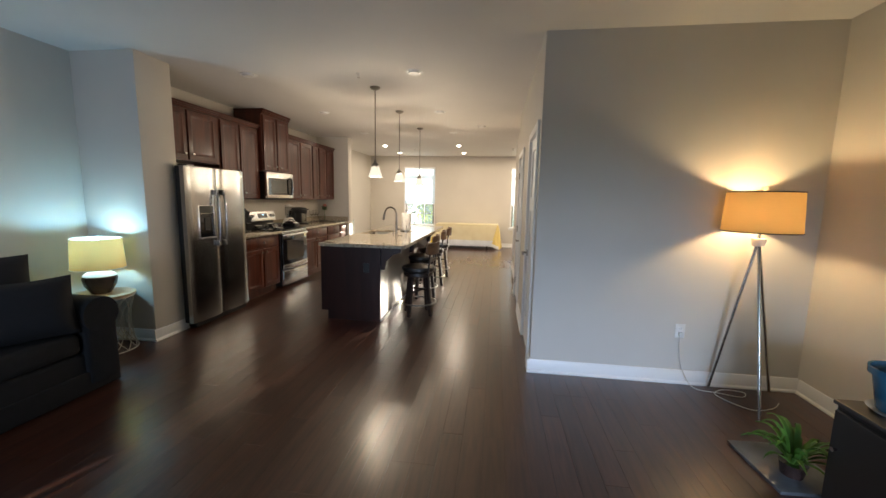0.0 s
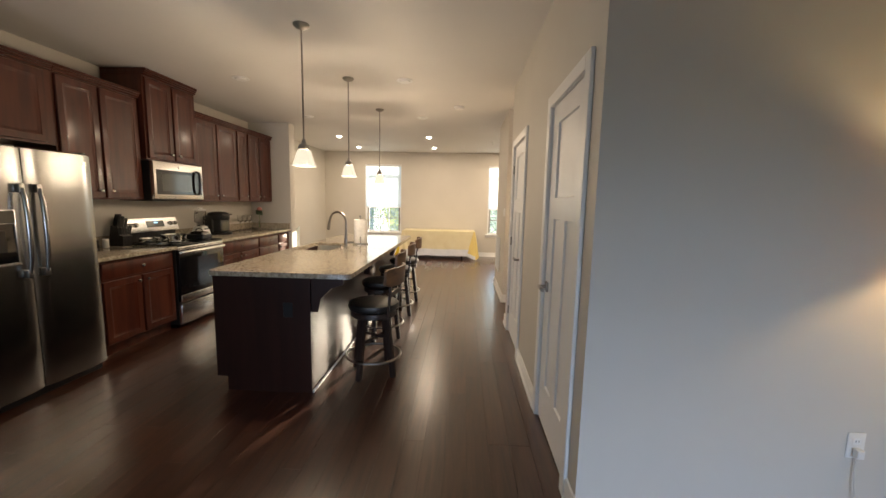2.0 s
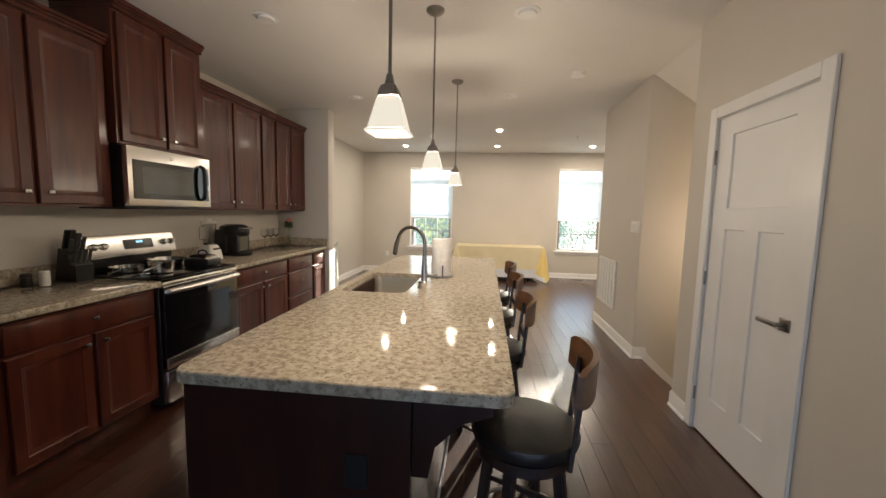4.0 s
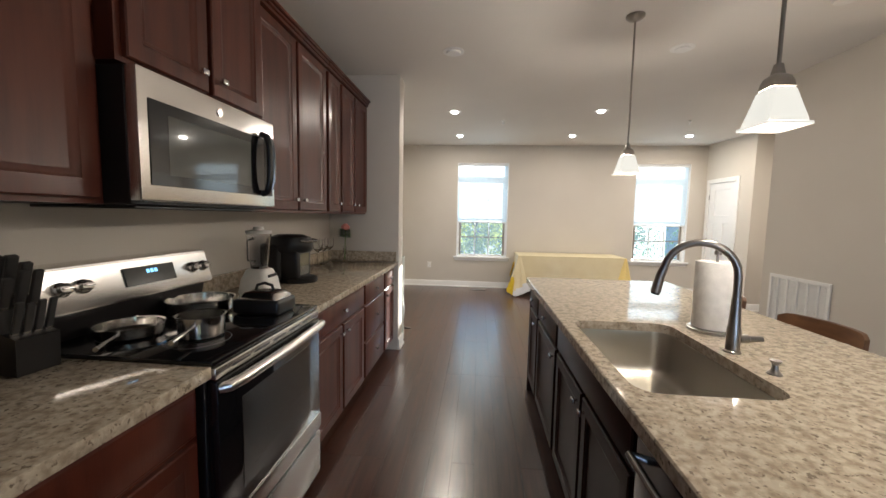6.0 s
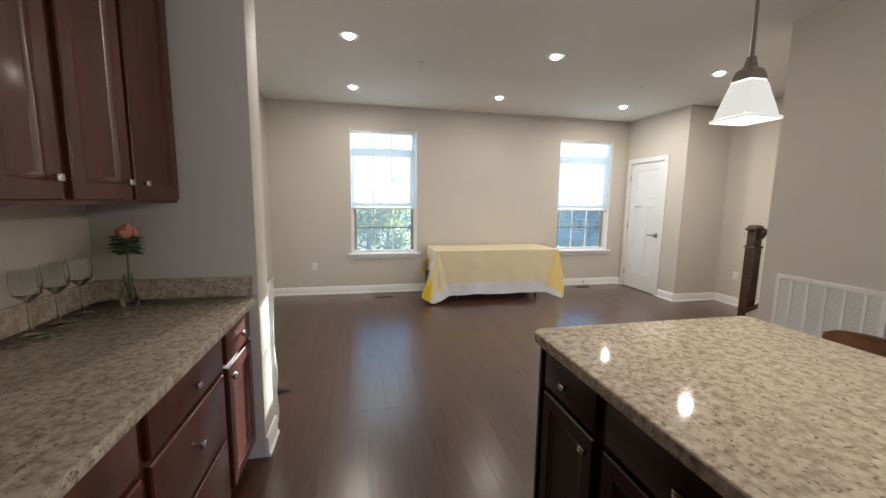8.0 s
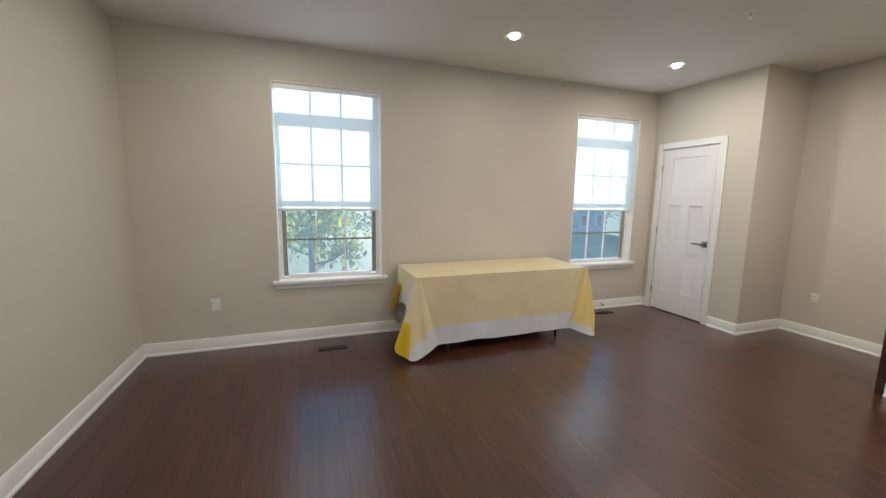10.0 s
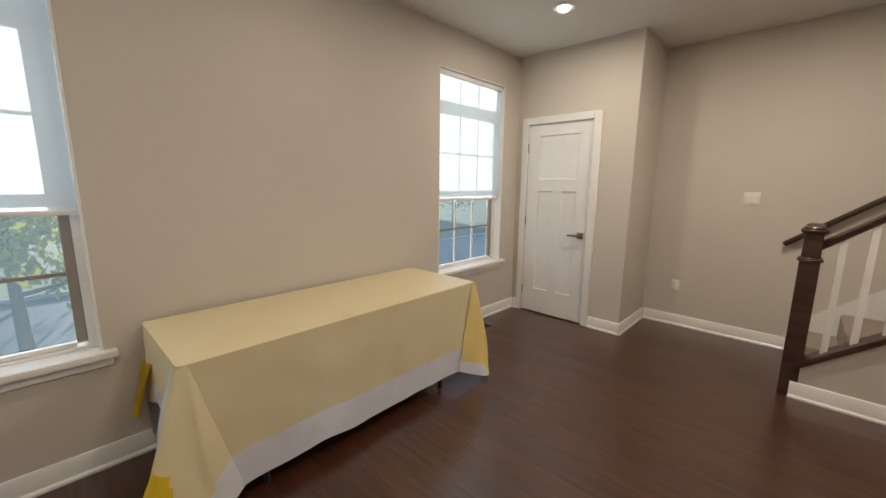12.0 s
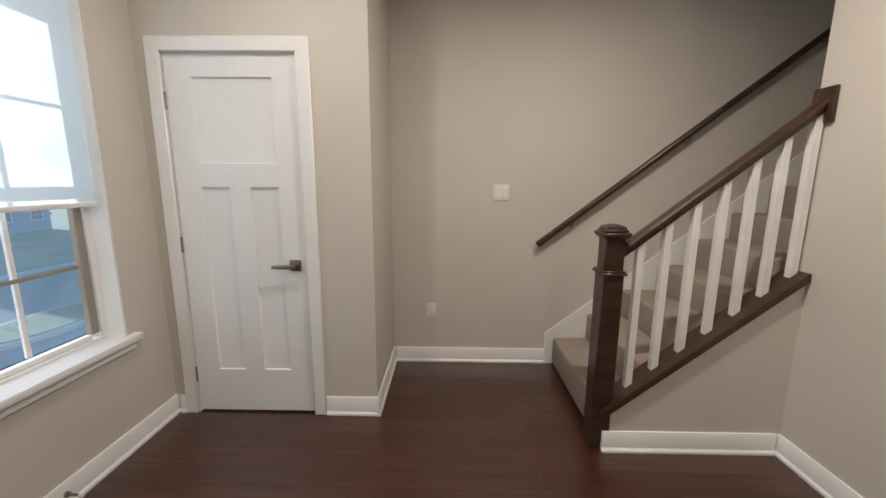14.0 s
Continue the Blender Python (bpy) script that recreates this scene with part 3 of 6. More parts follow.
def window_unit(name, x0, x1):
    w = tagged(thing(name, "tall white window under a half-drawn cellular shade", "window", pose(x0, Y1, 0)), kind="structure")
    W = x1 - x0
    f0, f1 = 0.085, 0.150
    for a, b, c, d in ((0, 0.045, WZ0, WZ1), (W - 0.045, W, WZ0, WZ1), (0.045, W - 0.045, WZ0, WZ0 + 0.018), (0.045, W - 0.045, WZ1 - 0.045, WZ1),
                       (0.045, W - 0.045, 2.075, 2.155)):
        part("window_frame", slab(a, b, f0, f1, c, d, bev=0.003), M_VINYL, w)
    mid = 1.335
    for a, b, c, d, y, mat in ((0.045, 0.085, WZ0 + 0.04, mid, 0.095, M_BROWNSASH), (W - 0.085, W - 0.045, WZ0 + 0.04, mid, 0.095, M_BROWNSASH),
                               (0.085, W - 0.085, WZ0 + 0.019, WZ0 + 0.042, 0.095, M_VINYL), (0.045, W - 0.045, mid - 0.025, mid + 0.03, 0.10, M_VINYL),
                               (0.045, 0.080, mid, 2.075, 0.115, M_VINYL), (W - 0.080, W - 0.045, mid, 2.075, 0.115, M_VINYL),
                               (0.08, W - 0.08, 2.04, 2.075, 0.115, M_VINYL)):
        part("sash", slab(a, b, y, y + 0.03, c, d, bev=0.003), mat, w)
    for lo, hi, rows in ((WZ0 + 0.050, mid - 0.025, 2), (mid + 0.03, 2.04, 2), (2.155, WZ1 - 0.045, 1)):
        part("pane", slab(0.05, W - 0.05, 0.126, 0.130, lo - 0.02, hi + 0.02), M_PANE, w).visible_shadow = False
        for i in (1, 2):
            xx = 0.08 + (W - 0.16) * i / 3
            part("muntin", slab(xx - 0.009, xx + 0.009, 0.112, 0.125, lo, hi), M_VINYL, w)
        if rows == 2:
            zz = (lo + hi) / 2
            part("muntin", slab(0.08, W - 0.08, 0.110, 0.1115, zz - 0.009, zz + 0.009), M_VINYL if lo > 1.2 else M_BROWNSASH, w)
    part("insect_screen", slab(0.05, W - 0.05, 0.142, 0.1425, WZ0 + 0.04, mid), M_SCREEN, w, "fine insect screen with blue daylight haze in its colour")
    part("window_sill", slab(-0.05, W + 0.05, -0.045, 0.085, WZ0 - 0.03, WZ0 + 0.004, bev=0.005, seg=2), M_TRIM, w)
    part("apron", slab(-0.03, W + 0.03, -0.018, -0.001, WZ0 - 0.075, WZ0 - 0.03, bev=0.004), M_TRIM, w)
    for a, b in ((0.001, 0.012), (W - 0.012, W - 0.001)):
        part("reveal", slab(a, b, 0.0, 0.085, WZ0 + 0.004, WZ1), M_TRIM, w)
    part("reveal", slab(0.012, W - 0.012, 0.0, 0.085, WZ1 - 0.012, WZ1 - 0.001), M_TRIM, w)
    shade = tagged(thing("window_shade", "daylight-tinted cellular shade drawn down over the upper window", "shade", pose(x0, Y1, 0)), group="window shades")
    part("headrail", slab(0.014, W - 0.014, 0.020, 0.070, WZ1 - 0.055, WZ1 - 0.013, bev=0.004), M_VINYL, shade)
    bm = bmesh.new()
    n, z_hi, z_lo = 56, WZ1 - 0.055, 1.285
    cols = [[bm.verts.new((x, 0.045 + (0.0025 if i % 2 else -0.0025), z_hi + (z_lo - z_hi) * i / n)) for i in range(n + 1)] for x in (0.018, W - 0.018)]
    for i in range(n):
        bm.faces.new((cols[0][i], cols[1][i], cols[1][i + 1], cols[0][i + 1]))
    part("pleats", bm, M_BLIND, shade, "translucent pleats with blue daylight in their colour")
    part("bottom_rail", slab(0.016, W - 0.016, 0.032, 0.058, 1.262, 1.285, bev=0.005, seg=2), M_VINYL, shade)
    return w


for i, (a, b) in enumerate(WINDOWS):
    window_unit("window_%d" % (i + 1), a, b)

# ---------- kitchen ----------


def knob(parent, y, z, x, mat=None):
    bm = turned([(0.006, 0), (0.006, 0.014)], 10)
    box(bm, -0.011, 0.011, -0.015, 0.015, 0.013, 0.026, bev=0.003, seg=2)
    bmesh.ops.rotate(bm, verts=bm.verts, matrix=Matrix.Rotation(radians(90), 3, "Y"))
    bmesh.ops.translate(bm, verts=bm.verts, vec=(x, y, z))
    return solid("knob", bm, M_CHROME, parent, "satin nickel knob")


def front(kind, y0, y1, z0, z1, x, mat, parent, knob_at=None):
    g, gz = (0.013, 0.004) if kind == "door" else (0.010, 0.004)
    y0, y1, z0, z1 = y0 + g, y1 - g, z0 + gz, z1 - gz
    bm = bmesh.new()
    if kind == "door":
        nested(bm, y0, y1, z0, z1, [(0, 0), (0, 0.015), (0.004, 0.020), (0.054, 0.020), (0.058, 0.016), (0.066, 0.015), (0.074, 0.0095), (0.080, 0.009)], x)
    else:
        nested(bm, y0, y1, z0, z1, [(0, 0), (0, 0.013), (0.006, 0.018), (0.009, 0.018), (0.013, 0.020)], x)
    ob = part("door" if kind == "door" else "drawer", bm, mat, parent)
    if knob_at:
        knob(ob, knob_at[0], knob_at[1], x + 0.020)
    return ob


def cabinet(name, label, m, W, D, H0, H1, mat, fronts, toe=0.0, crown=0.0, group="", cat="cabinet", open_from=None):
    """A carcass with its back at x=0 and its fronts on x=D; the width runs along y."""
    c = thing(name, label, cat, m, group)
    bm = bmesh.new()
    if toe:
        if open_from:
            box(bm, 0.0, D, 0, W, H0 + toe, open_from)
            box(bm, D - 0.02, D, 0, W, open_from + 0.0005, H1)
        else:
            box(bm, 0.0, D, 0, W, H0 + toe, H1)
        box(bm, 0.0, D - 0.07, 0.0, W, H0, H0 + toe)
    else:
        box(bm, 0, D, 0, W, H0, H1)
    part("body", bm, mat, c)
    for kind, y0, y1, z0, z1, k in fronts:
        front(kind, y0, y1, z0, z1, D + 0.0005, mat, c, k)
    if crown:
        bm = bmesh.new()
        e = 0.0
        for i, (o, z0, z1) in enumerate(((0.026, 0, 0.022), (0.036, 0.022, 0.040), (0.050, 0.040, crown))):
            box(bm, 0.0, D + o, -0.0, W + 0.0, H1 + z0, H1 + z1, bev=0.003)
        part("crown_moulding", bm, mat, c)
    return c


XB, BD = -3.755, 0.655          # back of the run, depth of the base carcass
def base(name, label, y0, y1, fronts):
    return cabinet(name, label, pose(XB, y0, 0), y1 - y0, BD, 0, 0.874, M_CHERRY, fronts, toe=0.105, group="base cabinets")


def two_door(W):
    h = W / 2
    return [("drawer", 0.01, W - 0.01, 0.70, 0.855, (h, 0.78)), ("door", 0.01, h, 0.12, 0.69, (h - 0.050, 0.64)), ("door", h, W - 0.01, 0.12, 0.69, (h + 0.050, 0.64))]


base("base_cabinet", "cherry base cabinet with one drawer over two doors", 4.885, 5.725, two_door(0.84))
base("base_cabinet", "cherry base cabinet with one drawer over two doors", 6.50, 7.42, two_door(0.92))
base("drawer_cabinet", "cherry base cabinet with three stacked drawers", 7.421, 8.03,
     [("drawer", 0.012, 0.597, 0.70, 0.855, (0.30, 0.78)), ("drawer", 0.012, 0.597, 0.41, 0.69, (0.30, 0.56)), ("drawer", 0.012, 0.597, 0.12, 0.40, (0.30, 0.27))])
base("base_cabinet", "narrow cherry base cabinet with drawer over one door", 8.031, 8.425,
     [("drawer", 0.012, 0.382, 0.70, 0.855, (0.20, 0.78)), ("door", 0.012, 0.382, 0.12, 0.69, (0.05, 0.64))])

UD = 0.375


def upper(label, y0, y1, z0, z1, doors, depth=UD, crown=0.06, name="wall_cabinet"):
    fr = []
    for a, b, side in doors:
        fr.append(("door", a, b, 0.012, z1 - z0 - 0.012, (b - 0.056 if side == "r" else a + 0.056, 0.08)))
    return cabinet(name, label, pose(XB, y0, z0), y1 - y0, depth, 0, z1 - z0, M_CHERRY, fr, crown=crown, group="wall cabinets")


upper("cherry wall cabinet with two doors above the fridge", 3.905, 4.905, 1.835, 2.43, [(0.02, 0.475, "r"), (0.475, 0.955, "l")])
upper("cherry wall cabinet with two doors beside the microwave", 4.906, 5.735, 1.40, 2.43, [(0.01, 0.39, "r"), (0.39, 0.82, "l")])
upper("tall raised cherry wall cabinet with two doors over microwave", 5.737, 6.497, 1.822, 2.665, [(0.01, 0.38, "r"), (0.38, 0.75, "l")], depth=0.435, crown=0.07, name="raised_wall_cabinet")
upper("cherry wall cabinet with two doors over the counter", 6.499, 7.42, 1.385, 2.43, [(0.01, 0.46, "r"), (0.46, 0.91, "l")])
upper("narrow single-door cherry wall cabinet", 7.421, 7.70, 1.385, 2.43, [(0.008, 0.272, "r")])
upper("cherry wall cabinet with two doors at the wall end", 7.701, 8.425, 1.385, 2.43, [(0.008, 0.335, "r"), (0.335, 0.715, "l")])
structure("filler_strip", slab(XB, -3.10, 4.84, 4.884, 0.0, 0.874), M_CHERRY, "cherry filler panel beside the fridge")


def counter_edge(bm, x0, x1, y0, y1, z0=0.876, z1=0.914):
    box(bm, x0, x1, y0, y1, z0, z1, bev=0.004, seg=2)


for y0, y1 in ((4.845, 5.728), (6.496, 8.428)):
    c = thing("countertop", "polished speckled granite counter on cherry cabinets", "countertop")
    bm = bmesh.new()
    counter_edge(bm, XB, -3.045, y0, y1)
    part("worktop", bm, M_GRANITE, c)
    part("backsplash", slab(XB, XB + 0.022, y0, y1, 0.915, 1.015, bev=0.003), M_GRANITE, c)
    if y1 > 8:
        part("backsplash", slab(XB + 0.023, -3.06, y1 - 0.022, y1, 0.915, 1.015, bev=0.003), M_GRANITE, c)


def refrigerator():
    f = thing("refrigerator", "stainless side-by-side refrigerator with ice dispenser", "refrigerator", pose(-3.72, 3.845, 0))
    W, D, T = 0.925, 0.70, 1.745
    part("body", slab(0, D - 0.055, 0.062, W - 0.005, 0.03, T - 0.01, bev=0.008, seg=2), M_BLACKMETAL, f, "black painted cabinet sides")
    part("kick_grille", slab(D - 0.05, D + 0.03, 0.07, W - 0.02, 0.005, 0.06, bev=0.004), M_BLACK, f)
    for y in (0.02, W - 0.06):
        part("hinge_cover", slab(D - 0.03, D + 0.05, y, y + 0.04, T - 0.003, T + 0.014, bev=0.004), M_BLACK, f)
    s = 0.450
    for i, (a, b) in enumerate(((0.0, s), (s + 0.006, W))):
        part("gasket", slab(D - 0.053, D + 0.004, a + 0.004, b - 0.004, 0.068, T - 0.006, bev=0.004), M_BLACKMETAL, f, "black door liner")
        poly = []
        n = 10
        for k in range(n + 1):
            u = k / n
            poly.append((D + 0.060 + 0.013 * math.sin(math.pi * u) ** 0.5 if 0 < u < 1 else D + 0.052, a + (b - a) * u))
        poly += [(D + 0.006, b), (D + 0.006, a)]
        bm = prism(poly, "z", 0.065, T - 0.004)
        bmesh.ops.bevel(bm, geom=[e for e in bm.edges if abs(e.verts[0].co.z - e.verts[1].co.z) < 1e-6], offset=0.006, segments=2, affect="EDGES")
        door = part("door", bm, M_STEEL, f, "brushed stainless door")
        hy = s - 0.050 if i == 0 else s + 0.055
        x = D + 0.071
        bm = tube(bmesh.new(), [(x + 0.028, hy, 0.90), (x + 0.046, hy, 1.00), (x + 0.054, hy, 1.15), (x + 0.054, hy, 1.28), (x + 0.046, hy, 1.40), (x + 0.030, hy, 1.475)], [0.010, 0.014, 0.016, 0.016, 0.015, 0.012], 14)
        solid("handle", bm, M_STEEL, door, "long curved steel handle")
        for z0, z1 in ((0.872, 0.925), (1.445, 1.505)):
            solid("handle_mount", slab(x - 0.004, x + 0.036, hy - 0.018, hy + 0.018, z0, z1, bev=0.006, seg=2), M_NICKEL, door, "dark handle mount")
        if i == 0:
            d = slab(D + 0.066, D + 0.078, 0.140, 0.370, 0.965, 1.335, bev=0.006, seg=2)
            solid("dispenser", d, M_STEEL_H, door, "steel surround of the ice dispenser")
            solid("control_panel", slab(D + 0.0782, D + 0.083, 0.152, 0.358, 1.245, 1.326, bev=0.002), M_SMOKEGLASS, door, "dark dispenser control panel")
            solid("recess", slab(D + 0.0782, D + 0.0795, 0.152, 0.358, 0.985, 1.242, bev=0.0005), M_BLACKGLASS, door, "black dispenser recess")
            solid("paddle", slab(D + 0.0797, D + 0.086, 0.215, 0.295, 1.06, 1.20, bev=0.002), M_BLACK, door)
            solid("drip_tray", slab(D + 0.078, D + 0.098, 0.148, 0.362, 0.968, 0.984, bev=0.004), M_STEEL_H, door)
    part("badge", turned([(0.014, 0), (0.014, 0.003)], 20, (0, 0, 0)), M_CHROME, f).matrix_local = pose(D + 0.0695, W - 0.06, T - 0.07, 0, 90, 0)
    return f


refrigerator()


def microwave():
    m = thing("microwave", "stainless over-the-range microwave with black glass door", "microwave", pose(XB, 5.74, 1.399))
    W, D, T = 0.752, 0.455, 0.412
    part("body", slab(0, D, 0.002, W - 0.002, 0, T, bev=0.004), M_BLACKMETAL, m, "black microwave case")
    bm = slab(D + 0.001, D + 0.042, 0.0, W, 0.012, T, bev=0.006, seg=2)
    door = part("door", bm, M_STEEL_H, m, "brushed stainless door frame")
    solid("window", slab(D + 0.0425, D + 0.0455, 0.034, 0.724, 0.062, 0.325, bev=0.0012), M_BLACKGLASS, door, "black glass window")
    solid("inner_window", slab(D + 0.0456, D + 0.0462, 0.105, 0.555, 0.098, 0.288, bev=0.0002), M_SMOKEGLASS, door, "smoked inner window")
    part("control_panel", slab(D + 0.0456, D + 0.0466, 0.660, 0.722, 0.066, 0.321, bev=0.0004), M_BLACKGLASS, m, "black control panel")
    for r in range(5):
        for c in range(3):
            part("button", slab(D + 0.0467, D + 0.0474, 0.670 + c * 0.019, 0.683 + c * 0.019, 0.08 + r * 0.036, 0.10 + r * 0.036), M_BLACK, m)
    bm = bmesh.new()
    x = D + 0.043
    tube(bm, [(x + 0.003, 0.635, 0.070), (x + 0.030, 0.635, 0.080), (x + 0.042, 0.635, 0.13), (x + 0.045, 0.635, 0.20), (x + 0.042, 0.635, 0.28), (x + 0.030, 0.635, 0.330), (x + 0.003, 0.635, 0.340)], 0.015, 12)
    part("handle", bm, M_BLACK, m, "black curved handle with steel face")
    part("handle_face", tube(bmesh.new(), [(x + 0.044, 0.648, 0.09), (x + 0.056, 0.648, 0.13), (x + 0.060, 0.648, 0.20), (x + 0.056, 0.648, 0.28), (x + 0.044, 0.648, 0.325)], 0.007, 8), M_STEEL, m)
    part("badge", turned([(0.014, 0), (0.014, 0.003)], 20), M_CHROME, m).matrix_local = pose(D + 0.0425, 0.36, 0.365, 0, 90, 0)
    part("vent", slab(0.05, D - 0.03, 0.05, W - 0.05, -0.012, -0.001, bev=0.003), M_BLACK, m)
    return m


microwave()


def kitchen_range():
    r = thing("range", "stainless electric range with black glass cooktop", "stove", pose(-3.74, 5.733, 0))
    W, D = 0.758, 0.665
    part("body", slab(0, D, 0, W, 0.04, 0.905, bev=0.003), M_BLACKMETAL, r, "black enamel range body")
    part("cooktop", slab(0.05, D + 0.03, -0.002, W + 0.002, 0.906, 0.926, bev=0.005, seg=2), M_BLACKGLASS, r, "black ceramic glass cooktop")
    for bx, by, br in ((0.22, 0.19, 0.085), (0.22, 0.56, 0.105), (0.50, 0.19, 0.105), (0.50, 0.56, 0.085)):
        ring = [(bx + br * math.cos(2 * math.pi * k / 40), by + br * math.sin(2 * math.pi * k / 40), 0.9262) for k in range(40)]
        part("burner_ring", tube(bmesh.new(), ring, 0.0009, 5, closed=True), M_GREYHANDLE, r, "thin grey burner ring")
    # slanted back guard
    bm = prism([(0.0, 0.926), (0.075, 0.926), (0.095, 1.030), (0.0, 1.03)], "y", 0.004, W - 0.004)
    part("guard_base", bm, M_BLACKMETAL, r, "black lower back guard")
    bm = prism([(0.0, 1.031), (0.135, 1.031), (0.140, 1.045), (0.100, 1.182), (0.085, 1.190), (0.0, 1.190)], "y", 0.0, W)
    bmesh.ops.bevel(bm, geom=list(bm.edges), offset=0.004, segments=2, affect="EDGES")
    g = part("control_panel", bm, M_STEEL_H, r, "slanted stainless control panel")
    tilt = Matrix.Translation((0.1225, 0, 1.1135)) @ Matrix.Rotation(-math.atan2(0.040, 0.137), 4, "Y")

    def on_panel(name, bm, mat, label=""):
        bmesh.ops.transform(bm, matrix=tilt, verts=bm.verts)
        return solid(name, bm, mat, g, label)
    on_panel("display", slab(-0.0005, 0.0035, 0.290, 0.535, -0.035, 0.040, bev=0.001), M_SMOKEGLASS, "dark glass clock display")
    for a, b in ((0.392, 0.406), (0.411, 0.425), (0.430, 0.444)):
        on_panel("digit_bar", slab(0.0036, 0.0040, a, b, 0.010, 0.025), M_DIGIT, "lit blue digit")
    for ky in (0.062, 0.132, 0.642, 0.712):
        bm = turned([(0.026, 0), (0.026, 0.006), (0.021, 0.010), (0.019, 0.026), (0.015, 0.029)], 24)
        box(bm, -0.004, 0.004, -0.019, 0.019, 0.028, 0.036, bev=0.002)
        bmesh.ops.transform(bm, matrix=Matrix.Translation((0, ky, 0.0)) @ Matrix.Rotation(radians(90), 4, "Y"), verts=bm.verts)
        on_panel("knob", bm, M_CHROME, "metal burner knob")
    fx = D + 0.001
    door = part("oven_door", slab(fx, fx + 0.040, 0.004, W - 0.004, 0.295, 0.862, bev=0.006, seg=2), M_BLACKGLASS, r, "black glass oven door")
    solid("door_trim", slab(fx + 0.002, fx + 0.046, 0.004, W - 0.004, 0.295, 0.372, bev=0.004, seg=2), M_STEEL_H, door, "stainless lower door band")
    solid("window", slab(fx + 0.0402, fx + 0.0415, 0.12, W - 0.12, 0.43, 0.76, bev=0.0005), M_BLACKGLASS, door)
    bm = slab(fx, fx + 0.036, 0.002, W - 0.002, 0.866, 0.903, bev=0.004, seg=2)
    part("vent_trim", bm, M_STEEL_H, r, "stainless slotted vent strip")
    for i in range(5):
        part("slot", slab(fx + 0.0362, fx + 0.0368, 0.08 + i * 0.125, 0.18 + i * 0.125, 0.880, 0.888), M_BLACK, r)
    bm = bmesh.new()
    tube(bm, [(fx + 0.038, 0.022, 0.835), (fx + 0.062, 0.028, 0.840), (fx + 0.074, 0.08, 0.842), (fx + 0.082, W / 2, 0.842), (fx + 0.074, W - 0.08, 0.842), (fx + 0.062, W - 0.028, 0.840), (fx + 0.038, W - 0.022, 0.835)], [0.018, 0.019, 0.019, 0.019, 0.019, 0.019, 0.018], 14)
    solid("handle", bm, M_STEEL_H, door, "stainless bar handle")
    part("drawer", slab(fx, fx + 0.042, 0.004, W - 0.004, 0.055, 0.276, bev=0.006, seg=2), M_STEEL_H, r, "stainless storage drawer")
    return r


kitchen_range()


